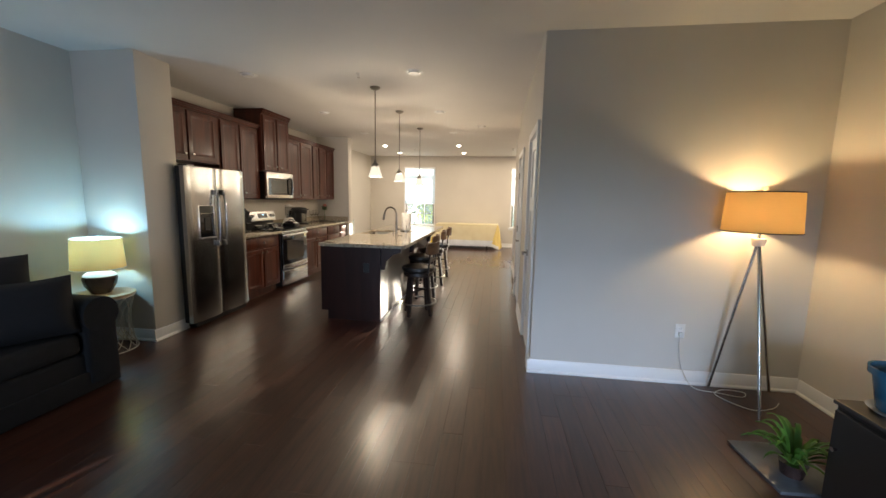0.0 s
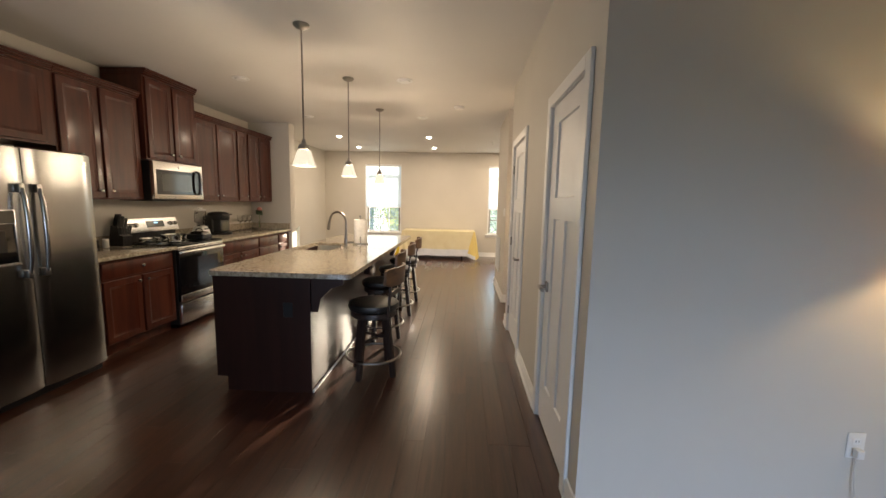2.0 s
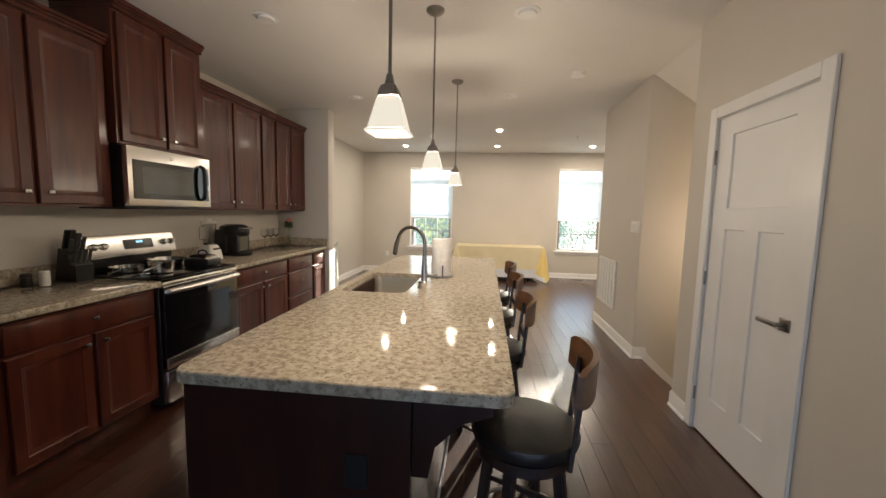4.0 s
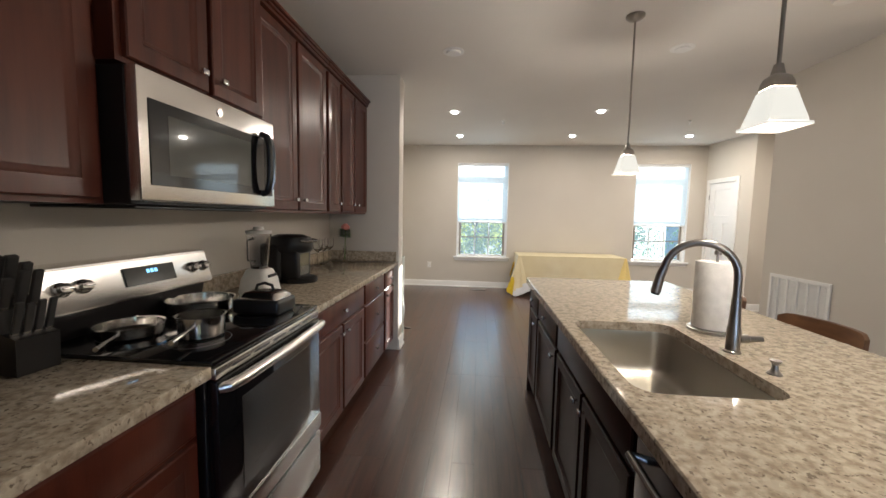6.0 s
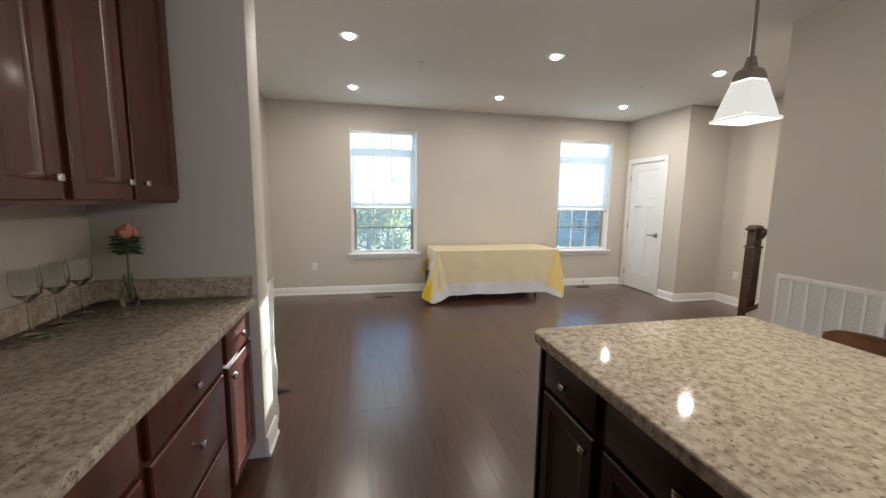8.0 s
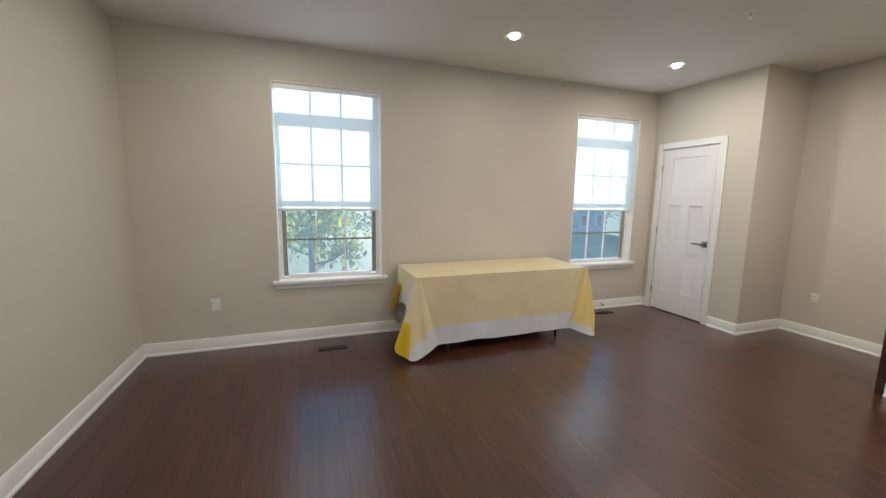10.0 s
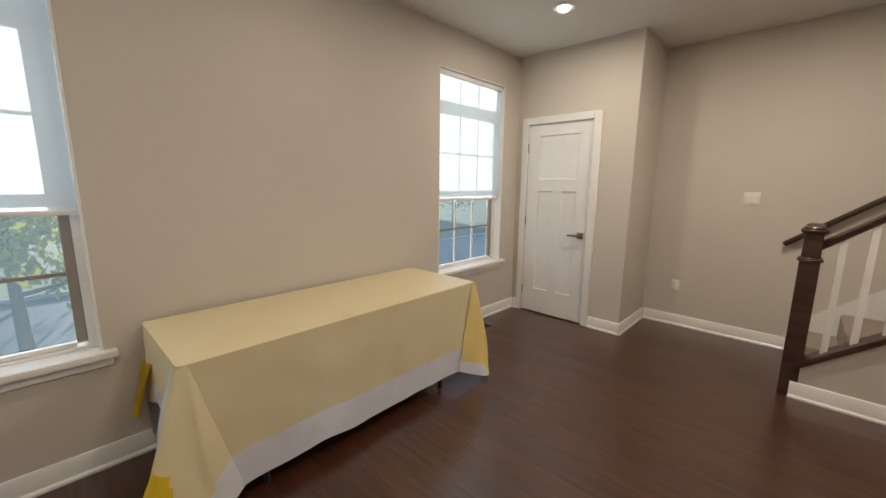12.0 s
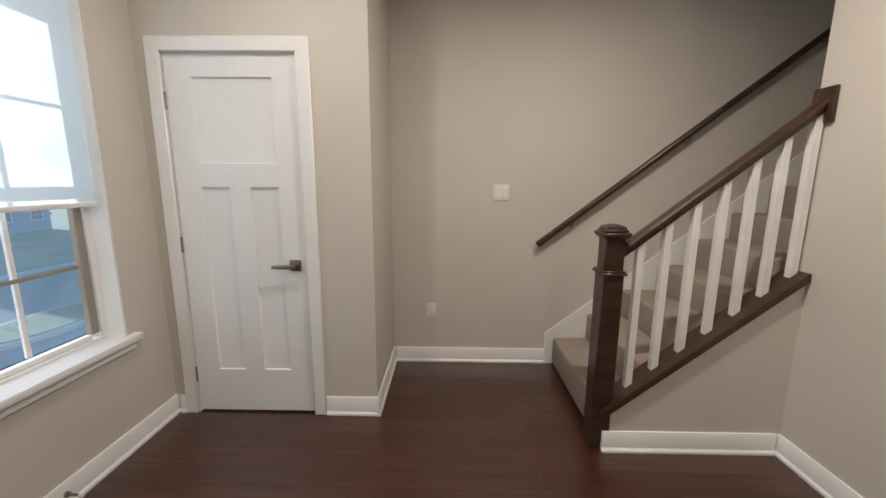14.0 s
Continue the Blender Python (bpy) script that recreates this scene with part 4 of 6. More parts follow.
def island():
    x0, x1, y0, y1 = -1.862, -0.80, 4.485, 7.70
    # cabinet units whose fronts face the range; local y runs along -y
    fx, bx = -1.805, -1.16
    depth = bx - fx

    def unit(label, ya, yb, fr, name="island_cabinet", open_from=None):
        return cabinet(name, label, pose(bx, yb, 0, 0, 0, 180), yb - ya, depth, 0, 0.874, M_ESPRESSO, fr, toe=0.105, group="island cabinets", open_from=open_from)
    W = 0.37
    unit("dark espresso island cabinet with drawer over one door", 7.29, 7.66,
         [("drawer", 0.01, W - 0.01, 0.70, 0.855, (W / 2, 0.78)), ("door", 0.01, W - 0.01, 0.12, 0.69, (W - 0.05, 0.64))])
    W = 0.62
    unit("dark espresso island cabinet with drawer over wide door", 6.668, 7.288,
         [("drawer", 0.01, W - 0.01, 0.70, 0.855, (W / 2, 0.78)), ("door", 0.01, W - 0.01, 0.12, 0.69, (W - 0.05, 0.64))])
    W = 0.99
    unit("dark espresso sink cabinet with two doors", 5.676, 6.666,
         [("drawer", 0.01, W - 0.01, 0.70, 0.855, None), ("door", 0.01, W / 2, 0.12, 0.69, (W / 2 - 0.050, 0.64)), ("door", W / 2, W - 0.01, 0.12, 0.69, (W / 2 + 0.050, 0.64))], open_from=0.66)
    dw = thing("dishwasher", "black dishwasher with a steel bar handle", "dishwasher", pose(bx, 5.674, 0, 0, 0, 180))
    part("body", slab(0, depth - 0.02, 0.003, 0.607, 0.0, 0.874), M_BLACKMETAL, dw)
    part("door", slab(depth - 0.019, depth + 0.018, 0.006, 0.604, 0.11, 0.870, bev=0.006, seg=2), M_BLACKGLASS, dw, "black glossy door")
    part("handle", tube(bmesh.new(), [(depth + 0.018, 0.06, 0.79), (depth + 0.055, 0.06, 0.80), (depth + 0.058, 0.305, 0.80), (depth + 0.055, 0.55, 0.80), (depth + 0.018, 0.55, 0.79)], 0.011, 10), M_STEEL, dw, "steel bar handle")
    W = 0.545
    unit("plain dark espresso cabinet at the island end", 4.52, 5.065, [("door", 0.01, W - 0.01, 0.12, 0.855, (0.05, 0.64))])
    shell = thing("kitchen_island", "dark espresso panels around the kitchen island", "island")
    part("back_panel", slab(-1.158, -1.10, 4.505, 7.665, 0.0, 0.874, bev=0.002), M_ESPRESSO, shell)
    part("end_panel", prism([(-1.825, 0.105), (-1.825, 0.874), (-1.10, 0.874), (-1.10, 0.0), (-1.745, 0.0), (-1.745, 0.105)], "y", 4.500, 4.519), M_ESPRESSO, shell)
    part("end_panel", slab(-1.825, -1.10, 7.662, 7.68, 0.0, 0.874), M_ESPRESSO, shell)
    for y in (4.56, 6.05, 7.55):
        bm = prism([(-1.099, 0.62), (-1.099, 0.873), (-0.86, 0.873), (-0.86, 0.83), (-0.95, 0.80), (-1.03, 0.72), (-1.05, 0.62)], "y", y - 0.04, y + 0.04)
        part("corbel", bm, M_ESPRESSO, shell, "dark wooden bracket")
    part("quarter_round", slab(-1.099, -1.085, 4.505, 7.665, 0.0, 0.02, bev=0.004), M_TRIM, shell)
    part("outlet", slab(-1.30, -1.23, 4.494, 4.499, 0.58, 0.69, bev=0.002), M_BLACK, shell, "black outlet plate")
    # worktop with a rounded cut-out for the sink
    top = thing("island_countertop", "polished beige speckled granite island top", "countertop")
    bm = bmesh.new()
    outer = rounded(x0, x1, y0, y1, 0.05, 5)
    inner = rounded(-1.805, -1.385, 5.72, 6.45, 0.07, 6)

    def loop(pts, z):
        vs = [bm.verts.new((p, q, z)) for p, q in pts]
        return vs, [bm.edges.new((vs[i], vs[(i + 1) % len(vs)])) for i in range(len(vs))]
    layers = []
    for z in (0.876, 0.914):
        o, oe = loop(outer if z < 0.9 else rounded(x0 + 0.004, x1 - 0.004, y0 + 0.004, y1 - 0.004, 0.046, 5), z)
        i, ie = loop(inner, z)
        bmesh.ops.triangle_fill(bm, use_beauty=True, use_dissolve=False, edges=oe + ie)
        layers.append((o, i))
    edge, _ = loop(outer, 0.910)
    for a, b in ((layers[0][0], edge), (edge, layers[1][0]), (layers[0][1], layers[1][1])):
        for k in range(len(a)):
            bm.faces.new((a[k], a[(k + 1) % len(a)], b[(k + 1) % len(a)], b[k]))
    part("worktop", bm, M_GRANITE, top)
    # sink bowl
    s = thing("sink", "stainless undermount sink bowl in the island", "sink")
    bm = bmesh.new()
    rims = []
    for g, z, r in ((-0.012, 0.8755, 0.08), (0.002, 0.8755, 0.07), (0.006, 0.85, 0.07), (0.010, 0.73, 0.07), (0.013, 0.712, 0.07), (0.020, 0.698, 0.065), (0.034, 0.687, 0.06), (0.052, 0.682, 0.05), (0.07, 0.680, 0.05), (0.15, 0.676, 0.03)):
        rims.append([bm.verts.new((p, q, z)) for p, q in rounded(-1.805 + g, -1.385 - g, 5.72 + g, 6.45 - g, r, 6)])
    for a, b in zip(rims, rims[1:]):
        for k in range(len(a)):
            bm.faces.new((a[k], a[(k + 1) % len(a)], b[(k + 1) % len(a)], b[k]))
    bm.faces.new(rims[-1])
    part("bowl", bm, M_SINKSTEEL, s, "brushed steel bowl")
    part("drain", turned([(0.055, 0.0), (0.055, 0.004), (0.040, 0.004), (0.036, 0.001)], 24, (-1.55, 6.20, 0.6765)), M_NICKEL, s, "dark round drain")
    # pull-down faucet
    f = thing("faucet", "dark stainless gooseneck pull-down faucet", "faucet", pose(-1.328, 6.098, 0.914, 0, 0, -21))
    part("base", turned([(0.027, 0), (0.027, 0.006), (0.022, 0.010), (0.022, 0.085), (0.019, 0.10), (0.0165, 0.16), (0.0145, 0.20)], 20), M_NICKEL, f)
    arc = [(0, 0, 0.19), (0, 0, 0.24)]
    for k in range(13):
        a = math.pi * k / 12 * 0.95
        arc.append((-0.115 + 0.115 * math.cos(a), 0, 0.275 + 0.115 * math.sin(a)))
    part("spout", tube(bmesh.new(), arc, 0.0135, 12), M_NICKEL, f)
    e = arc[-1]
    part("spray_head", tube(bmesh.new(), [e, (e[0] - 0.012, 0, e[2] - 0.035), (e[0] - 0.024, 0, e[2] - 0.10)], [0.0145, 0.017, 0.018], 14), M_NICKEL, f, "dark spray head")
    part("nozzle", tube(bmesh.new(), [(e[0] - 0.024, 0, e[2] - 0.10), (e[0] - 0.026, 0, e[2] - 0.108)], 0.015, 14), M_BLACK, f)
    part("lever", tube(bmesh.new(), [(0.018, 0.005, 0.052), (0.045, 0.014, 0.053), (0.048, 0.015, 0.053), (0.090, 0.030, 0.054)], [0.015, 0.015, 0.011, 0.010], 12), M_NICKEL, f)
    d = thing("soap_dispenser", "short dark nickel soap pump beside the sink", "dispenser", pose(-1.325, 5.905, 0.914) @ Matrix.Scale(0.75, 4))
    part("base", turned([(0.026, 0), (0.026, 0.005), (0.020, 0.010), (0.013, 0.022), (0.011, 0.040)], 20), M_NICKEL, d)
    part("pump_head", turned([(0.011, 0.0402), (0.013, 0.046), (0.020, 0.053), (0.021, 0.060), (0.0, 0.062)], 20), M_NICKEL, d, "flared pump head")
    p = thing("paper_towel_holder", "steel holder with a roll of paper towel", "paper towel", pose(-1.238, 6.372, 0.914))
    part("base", turned([(0.094, 0), (0.094, 0.012), (0.086, 0.016), (0.0, 0.017)], 32), M_STEEL, p)
    part("roll", turned([(0.020, 0.018), (0.077, 0.018), (0.078, 0.022), (0.078, 0.294), (0.077, 0.298), (0.020, 0.298), (0.020, 0.018)], 40), M_PAPER, p, "white paper roll")
    part("rod", turned([(0.006, 0.016), (0.006, 0.325), (0.013, 0.328), (0.015, 0.338), (0.011, 0.348), (0.0, 0.350)], 14), M_NICKEL, p)
    part("arm", tube(bmesh.new(), [(0.02, -0.086, 0.012), (0.02, -0.088, 0.05), (0.02, -0.085, 0.10)], 0.005, 8), M_STEEL, p)


island()


def bar_stool():
    s = thing("bar_stool", "dark wooden swivel bar stool with round black leather seat", "stool", group="bar stools at the island")
    SH = 0.625
    part("seat", turned([(0.0, SH - 0.075), (0.175, SH - 0.075), (0.200, SH - 0.06), (0.208, SH - 0.035), (0.203, SH - 0.012), (0.17, SH), (0.0, SH + 0.008)], 40), M_LEATHER, s, "round padded black leather seat")
    part("seat_ring", turned([(0.0, SH - 0.125), (0.175, SH - 0.125), (0.185, SH - 0.115), (0.185, SH - 0.076), (0.0, SH - 0.0755)], 36), M_STOOLFRAME, s)
    for k in range(4):
        a = radians(74 + 90 * k)
        c, sn = math.cos(a), math.sin(a)
        part("leg", bar((0.135 * c, 0.135 * sn, SH - 0.126), (0.195 * c, 0.195 * sn, 0.0), 0.042, 0.042, up=(c, sn, 0)), M_STOOLFRAME, s)
    ring = [(0.222 * math.cos(2 * math.pi * k / 40), 0.222 * math.sin(2 * math.pi * k / 40), 0.165) for k in range(40)]
    part("foot_ring", tube(bmesh.new(), ring, 0.010, 8, closed=True), M_NICKEL, s, "round metal foot ring")
    for k in range(2):
        a = radians(74 + 90 * k)
        q = 0.165
        part("stretcher", bar((q * math.cos(a), q * math.sin(a), 0.30 + 0.03 * k), (-q * math.cos(a), -q * math.sin(a), 0.30 + 0.03 * k), 0.018, 0.022), M_STOOLFRAME, s)
    # curved back on two flat uprights, behind the seat (+x)
    bm = bmesh.new()
    prof = []
    R, n = 0.36, 14
    for k in range(n + 1):
        a = (k / n - 0.5) * 2 * math.asin(0.205 / R)
        prof.append((0.235 - R + R * math.cos(a), R * math.sin(a)))
    grid = []
    for (x, y) in prof:
        u = abs(y) / 0.205
        zt = 0.925 - 0.018 * max(0, (u - 0.80) / 0.20) ** 2
        zb = 0.785 + 0.014 * max(0, (u - 0.80) / 0.20) ** 2
        grid.append([(x - 0.011, y, zb), (x - 0.005, y, zt), (x + 0.017, y, zt), (x + 0.011, y, zb)])
    vs = [[bm.verts.new(p) for p in col] for col in grid]
    for a, b in zip(vs, vs[1:]):
        for j in range(4):
            bm.faces.new((a[j], a[(j + 1) % 4], b[(j + 1) % 4], b[j]))
    bm.faces.new(vs[0])
    bm.faces.new(vs[-1])
    bmesh.ops.bevel(bm, geom=[e for e in bm.edges if e.is_manifold and e.calc_face_angle(0) > 0.8], offset=0.004, segments=2, affect="EDGES")
    part("backrest", bm, M_STOOLWOOD, s, "curved walnut back board")
    for y in (-0.115, 0.115):
        part("back_post", bar((0.165, y, SH - 0.10), (0.196, y, 0.86), 0.030, 0.016, up=(1, 0, 0)), M_STOOLFRAME, s)
    part("back_rail", bar((0.182, -0.115, 0.705), (0.182, 0.115, 0.705), 0.016, 0.040), M_STOOLFRAME, s)
    return s


stool = bar_stool()
stool.matrix_world = pose(-0.725, 4.895, 0, 0, 0, -9)
for y, r in ((5.75, 2), (6.54, 5), (7.26, 4)):
    copy_thing(stool, pose(-0.84, y, 0, 0, 0, r))


def pendant(x, y):
    p = thing("pendant_light", "bronze pendant light with a lit frosted square shade", "pendant light", pose(x, y, 0), "pendants over the island")
    part("canopy", turned([(0.060, H - 0.0005), (0.060, H - 0.012), (0.045, H - 0.026), (0.012, H - 0.038)], 28), M_NICKEL, p, "dark bronze canopy")
    part("stem", turned([(0.0065, 1.90), (0.0065, H - 0.036)], 10), M_NICKEL, p)
    bm = bmesh.new()
    cup = []
    for h, z in ((0.032, 1.8215), (0.039, 1.8225), (0.035, 1.842), (0.029, 1.858), (0.016, 1.868), (0.010, 1.902)):
        cup.append([bm.verts.new((a, b, z)) for a, b in rounded(-h, h, -h, h, h * 0.3, 3)])
    for a, b in zip(cup, cup[1:]):
        for k in range(len(a)):
            bm.faces.new((a[k], a[(k + 1) % len(a)], b[(k + 1) % len(a)], b[k]))
    part("socket", bm, M_NICKEL, p, "dark bronze square socket cup")
    bm = bmesh.new()
    loops = []
    for h, z in ((0.036, 1.820), (0.041, 1.812), (0.065, 1.714), (0.066, 1.706), (0.074, 1.703), (0.074, 1.695), (0.069, 1.695), (0.062, 1.706), (0.061, 1.714), (0.038, 1.808)):
        loops.append([bm.verts.new((a, b, z)) for a, b in rounded(-h, h, -h, h, 0.012, 3)])
    for a, b in zip(loops, loops[1:]):
        for k in range(len(a)):
            bm.faces.new((a[k], a[(k + 1) % len(a)], b[(k + 1) % len(a)], b[k]))
    sh = part("shade", bm, M_FROST, p, "lit frosted glass shade")
    sh.visible_shadow = False
    return p


for px, py in PENDANTS:
    pendant(px, py)

# counter things


def skillet(name, label, m, r, h, handle, lid=False):
    s = thing(name, label, "pan", m, "pans on the range")
    bm = turned([(0.0, 0.0), (r * 0.86, 0.0), (r * 0.95, 0.008), (r, h), (r + 0.004, h + 0.002), (r - 0.003, h), (r * 0.93, 0.012), (r * 0.84, 0.005), (0.0, 0.005)], 40)
    part("bowl", bm, M_PAN, s, "polished steel pan body")
    part("handle", tube(bmesh.new(), [(r - 0.005, 0, h * 0.66), (r + 0.03, 0, h * 0.64), (r + 0.08, 0, h * 0.62), (r + handle, 0, h * 0.60)], [0.009, 0.006, 0.008, 0.008], 10), M_PAN, s, "polished steel handle")
    return s


skillet("skillet", "stainless steel skillet on the back burner", pose(-3.505, 5.925, 0.928, 0, 0, -66), 0.105, 0.042, 0.13)
skillet("saucepan", "small stainless saucepan on the front burner", pose(-3.25, 5.955, 0.928, 0, 0, -73), 0.078, 0.080, 0.15)
skillet("skillet", "large stainless skillet on the back burner", pose(-3.52, 6.30, 0.928, 0, 0, 175), 0.140, 0.055, 0.18)

g = thing("roaster", "black roasting pan with a domed stainless lid", "roasting pan", pose(-3.225, 6.33, 0.928) @ Matrix.Scale(0.78, 4))
bm = bmesh.new()
for a, b in ((0.0, 0.085),):
    box(bm, -0.14, 0.14, -0.105, 0.105, a, b, bev=0.018, seg=3)
part("pan", bm, M_BLACK, g, "black lower pan")
bm = bmesh.new()
loops = []
for gx, z, r in ((0.0, 0.0855, 0.03), (0.002, 0.095, 0.03), (0.022, 0.118, 0.03), (0.055, 0.128, 0.03)):
    loops.append([bm.verts.new((p, q, z)) for p, q in rounded(-0.125 + gx, 0.125 - gx, -0.095 + gx, 0.095 - gx, r, 4)])
for a, b in zip(loops, loops[1:]):
    for k in range(len(a)):
        bm.faces.new((a[k], a[(k + 1) % len(a)], b[(k + 1) % len(a)], b[k]))
bm.faces.new(loops[-1])
bm.faces.new(loops[0])
part("lid", bm, M_PAN, g, "domed stainless lid")
part("lid_handle", tube(bmesh.new(), [(-0.055, 0, 0.126), (-0.045, 0, 0.155), (0, 0, 0.168), (0.045, 0, 0.155), (0.055, 0, 0.126)], 0.009, 10), M_BLACK, g, "black arched handle")

k = thing("knife_block", "black knife block full of steel-handled knives", "knife block", pose(-3.585, 5.64, 0.915, 0, 0, -6))
part("block", prism([(-0.095, 0.0), (0.085, 0.0), (0.090, 0.105), (0.040, 0.118), (0.030, 0.175), (0.012, 0.196), (-0.050, 0.214)], "y", -0.052, 0.052), M_BLACK, k)
lean = Vector((0.30, 0, 0.95)).normalized()
rr = random.Random(2)
for x, z, ys, long, wide in ((-0.022, 0.204, (-0.036, -0.004, 0.032), 0.115, 0.028), (0.020, 0.180, (-0.034, 0.0, 0.034), 0.10, 0.022), (0.064, 0.110, (-0.039, -0.013, 0.013, 0.039), 0.092, 0.017)):
    for i, y in enumerate(ys):
        a = Vector((x, y, z))
        part("knife_bolster", bar(a, a + lean * 0.010, wide * 0.5, wide + 0.001, up=(0, 1, 0)), M_CHROME, k, "bright steel bolster")
        b = a + lean * 0.0105
        c = b + lean * long * (0.85 + 0.25 * rr.random())
        part("knife_handle", bar(b, c, wide * 0.62, wide, up=(0, 1, 0)), M_BLACK if (x < 0 and i == 0) else M_GREYHANDLE, k, "grey metal knife handle")

c = thing("candle_jar", "short white candle beside the knife block", "candle", pose(-3.57, 5.455, 0.915))
part("wax", turned([(0.0, 0), (0.024, 0), (0.026, 0.004), (0.026, 0.085), (0.022, 0.090), (0.0, 0.086)], 24), M_WHITE_PLASTIC, c)
part("wick", turned([(0.0015, 0.086), (0.0015, 0.098)], 6), M_BLACK, c)
c = thing("pepper_mill", "short black pepper shaker on the counter", "shaker", pose(-3.625, 5.40, 0.915))
part("jar", turned([(0.0, 0), (0.028, 0), (0.030, 0.004), (0.026, 0.055), (0.0, 0.056)], 22), M_BLACK, c)
part("cap", turned([(0.027, 0.0565), (0.027, 0.074), (0.020, 0.082), (0.0, 0.083)], 22), M_BLACKMETAL, c)

b = thing("blender", "white countertop blender with a clear jar", "blender", pose(-3.52, 6.78, 0.915))
bm = bmesh.new()
loops = []
for h, z, r in ((0.088, 0.0, 0.03), (0.090, 0.012, 0.03), (0.080, 0.085, 0.03), (0.062, 0.135, 0.035), (0.055, 0.140, 0.035)):
    loops.append([bm.verts.new((p, q, z)) for p, q in rounded(-h, h, -h, h, r, 5)])
for a, q in zip(loops, loops[1:]):
    for i in range(len(a)):
        bm.faces.new((a[i], a[(i + 1) % len(a)], q[(i + 1) % len(a)], q[i]))
bm.faces.new(loops[-1])
bm.faces.new(loops[0])
part("base", bm, M_WHITE_PLASTIC, b, "white plastic motor base")
part("button_strip", slab(0.074, 0.084, -0.045, 0.045, 0.095, 0.112, bev=0.003), M_BLACK, b)
part("jar", turned([(0.0, 0.142), (0.045, 0.142), (0.048, 0.155), (0.068, 0.345), (0.066, 0.345), (0.045, 0.158), (0.0, 0.156)], 32), clear_glass("smoky jar", (0.86, 0.86, 0.86), 0.08), b, "clear plastic jar")
part("lid", turned([(0.0, 0.346), (0.070, 0.346), (0.070, 0.362), (0.030, 0.366), (0.028, 0.385), (0.0, 0.386)], 32), M_WHITE_PLASTIC, b)
part("jar_handle", tube(bmesh.new(), [(0.0, -0.062, 0.32), (0.0, -0.105, 0.31), (0.0, -0.105, 0.20), (0.0, -0.052, 0.19)], 0.009, 10), clear_glass("jar grip", (0.85, 0.85, 0.85), 0.1), b)

c = thing("coffee_maker", "black single-serve coffee maker with silver lid handle", "coffee maker", pose(-3.53, 7.17, 0.915))
bm = bmesh.new()
box(bm, -0.16, -0.01, -0.12, 0.12, 0.0, 0.27, bev=0.03, seg=4)
part("body", bm, M_BLACK, c, "glossy black tank and body")
part("drip_base", turned([(0.0, 0.0), (0.115, 0.0), (0.118, 0.006), (0.118, 0.030), (0.105, 0.036), (0.0, 0.036)], 36, (0.065, 0, 0), (1.0, 0.95)), M_BLACK, c)
part("column", slab(-0.02, 0.100, -0.105, 0.105, 0.03, 0.215, bev=0.016, seg=3), M_BLACK, c)
part("cup_recess", slab(0.1003, 0.1020, -0.065, 0.065, 0.05, 0.195, bev=0.0006), M_SMOKEGLASS, c, "dark cup recess")
bm = bmesh.new()
lathe(bm, [(0.0, 0.205), (0.112, 0.205), (0.122, 0.225), (0.122, 0.275), (0.110, 0.305), (0.07, 0.322), (0.0, 0.326)], 36, (0.0, 0, 0), (1.25, 0.98))
part("brew_head", bm, M_BLACK, c, "rounded black brew head")
part("lid_handle", tube(bmesh.new(), [(0.115, -0.09, 0.285), (0.165, -0.05, 0.282), (0.178, 0.0, 0.281), (0.165, 0.05, 0.282), (0.115, 0.09, 0.285)], 0.009, 10), M_STEEL, c, "silver lid handle")

v = thing("bud_vase", "small glass vase with one pink rose", "vase", pose(-3.555, 8.31, 0.915) @ Matrix.Scale(1.35, 4))
part("vase", turned([(0.0, 0), (0.022, 0), (0.027, 0.018), (0.018, 0.05), (0.011, 0.08), (0.013, 0.11), (0.010, 0.11), (0.008, 0.08), (0.0, 0.03)], 22), M_GLASS, v)
part("stem", tube(bmesh.new(), [(0, 0, 0.02), (0.003, 0.002, 0.15), (0.006, 0.0, 0.245)], 0.003, 6), M_LEAF, v)
bm = bmesh.new()
for q in range(12):
    a = 2.4 * q
    rr_ = 0.008 + 0.0018 * q
    cx, cy, cz = 0.006 + rr_ * math.cos(a), rr_ * math.sin(a), 0.262 - 0.0015 * q
    bmesh.ops.create_icosphere(bm, subdivisions=1, radius=0.019, matrix=Matrix.Translation((cx, cy, cz)) @ Matrix.Rotation(a, 4, "Z") @ Matrix.Diagonal((0.45, 1.0, 1.0, 1)))
part("rose", bm, M_ROSE, v, "pink rose bloom")
bm = bmesh.new()
for q in range(34):
    a, z = 2.4 * q, 0.175 + 0.0018 * q
    p0 = Vector((0.004, 0, z))
    d = Vector((math.cos(a), math.sin(a), 0.25))
    s = Vector((-math.sin(a), math.cos(a), 0))
    pts = [p0, p0 + d * 0.026 + s * 0.022, p0 + d * 0.052 - Vector((0, 0, 0.012)), p0 + d * 0.026 - s * 0.022]
    bm.faces.new([bm.verts.new(p) for p in pts])
part("leaves", bm, M_LEAF, v, "dark green rose leaves")
for yy in (7.93, 8.06, 8.19):
    w = thing("stem_glass", "small clear stemmed glass on the counter", "glass", pose(-3.665, yy, 0.915) @ Matrix.Scale(1.45, 4), "stem glasses")
    part("bowl", turned([(0.0, 0), (0.026, 0), (0.026, 0.003), (0.004, 0.006), (0.004, 0.085), (0.026, 0.105), (0.030, 0.135), (0.027, 0.165), (0.025, 0.165), (0.028, 0.135), (0.023, 0.107), (0.0, 0.09)], 22), M_GLASS, w)

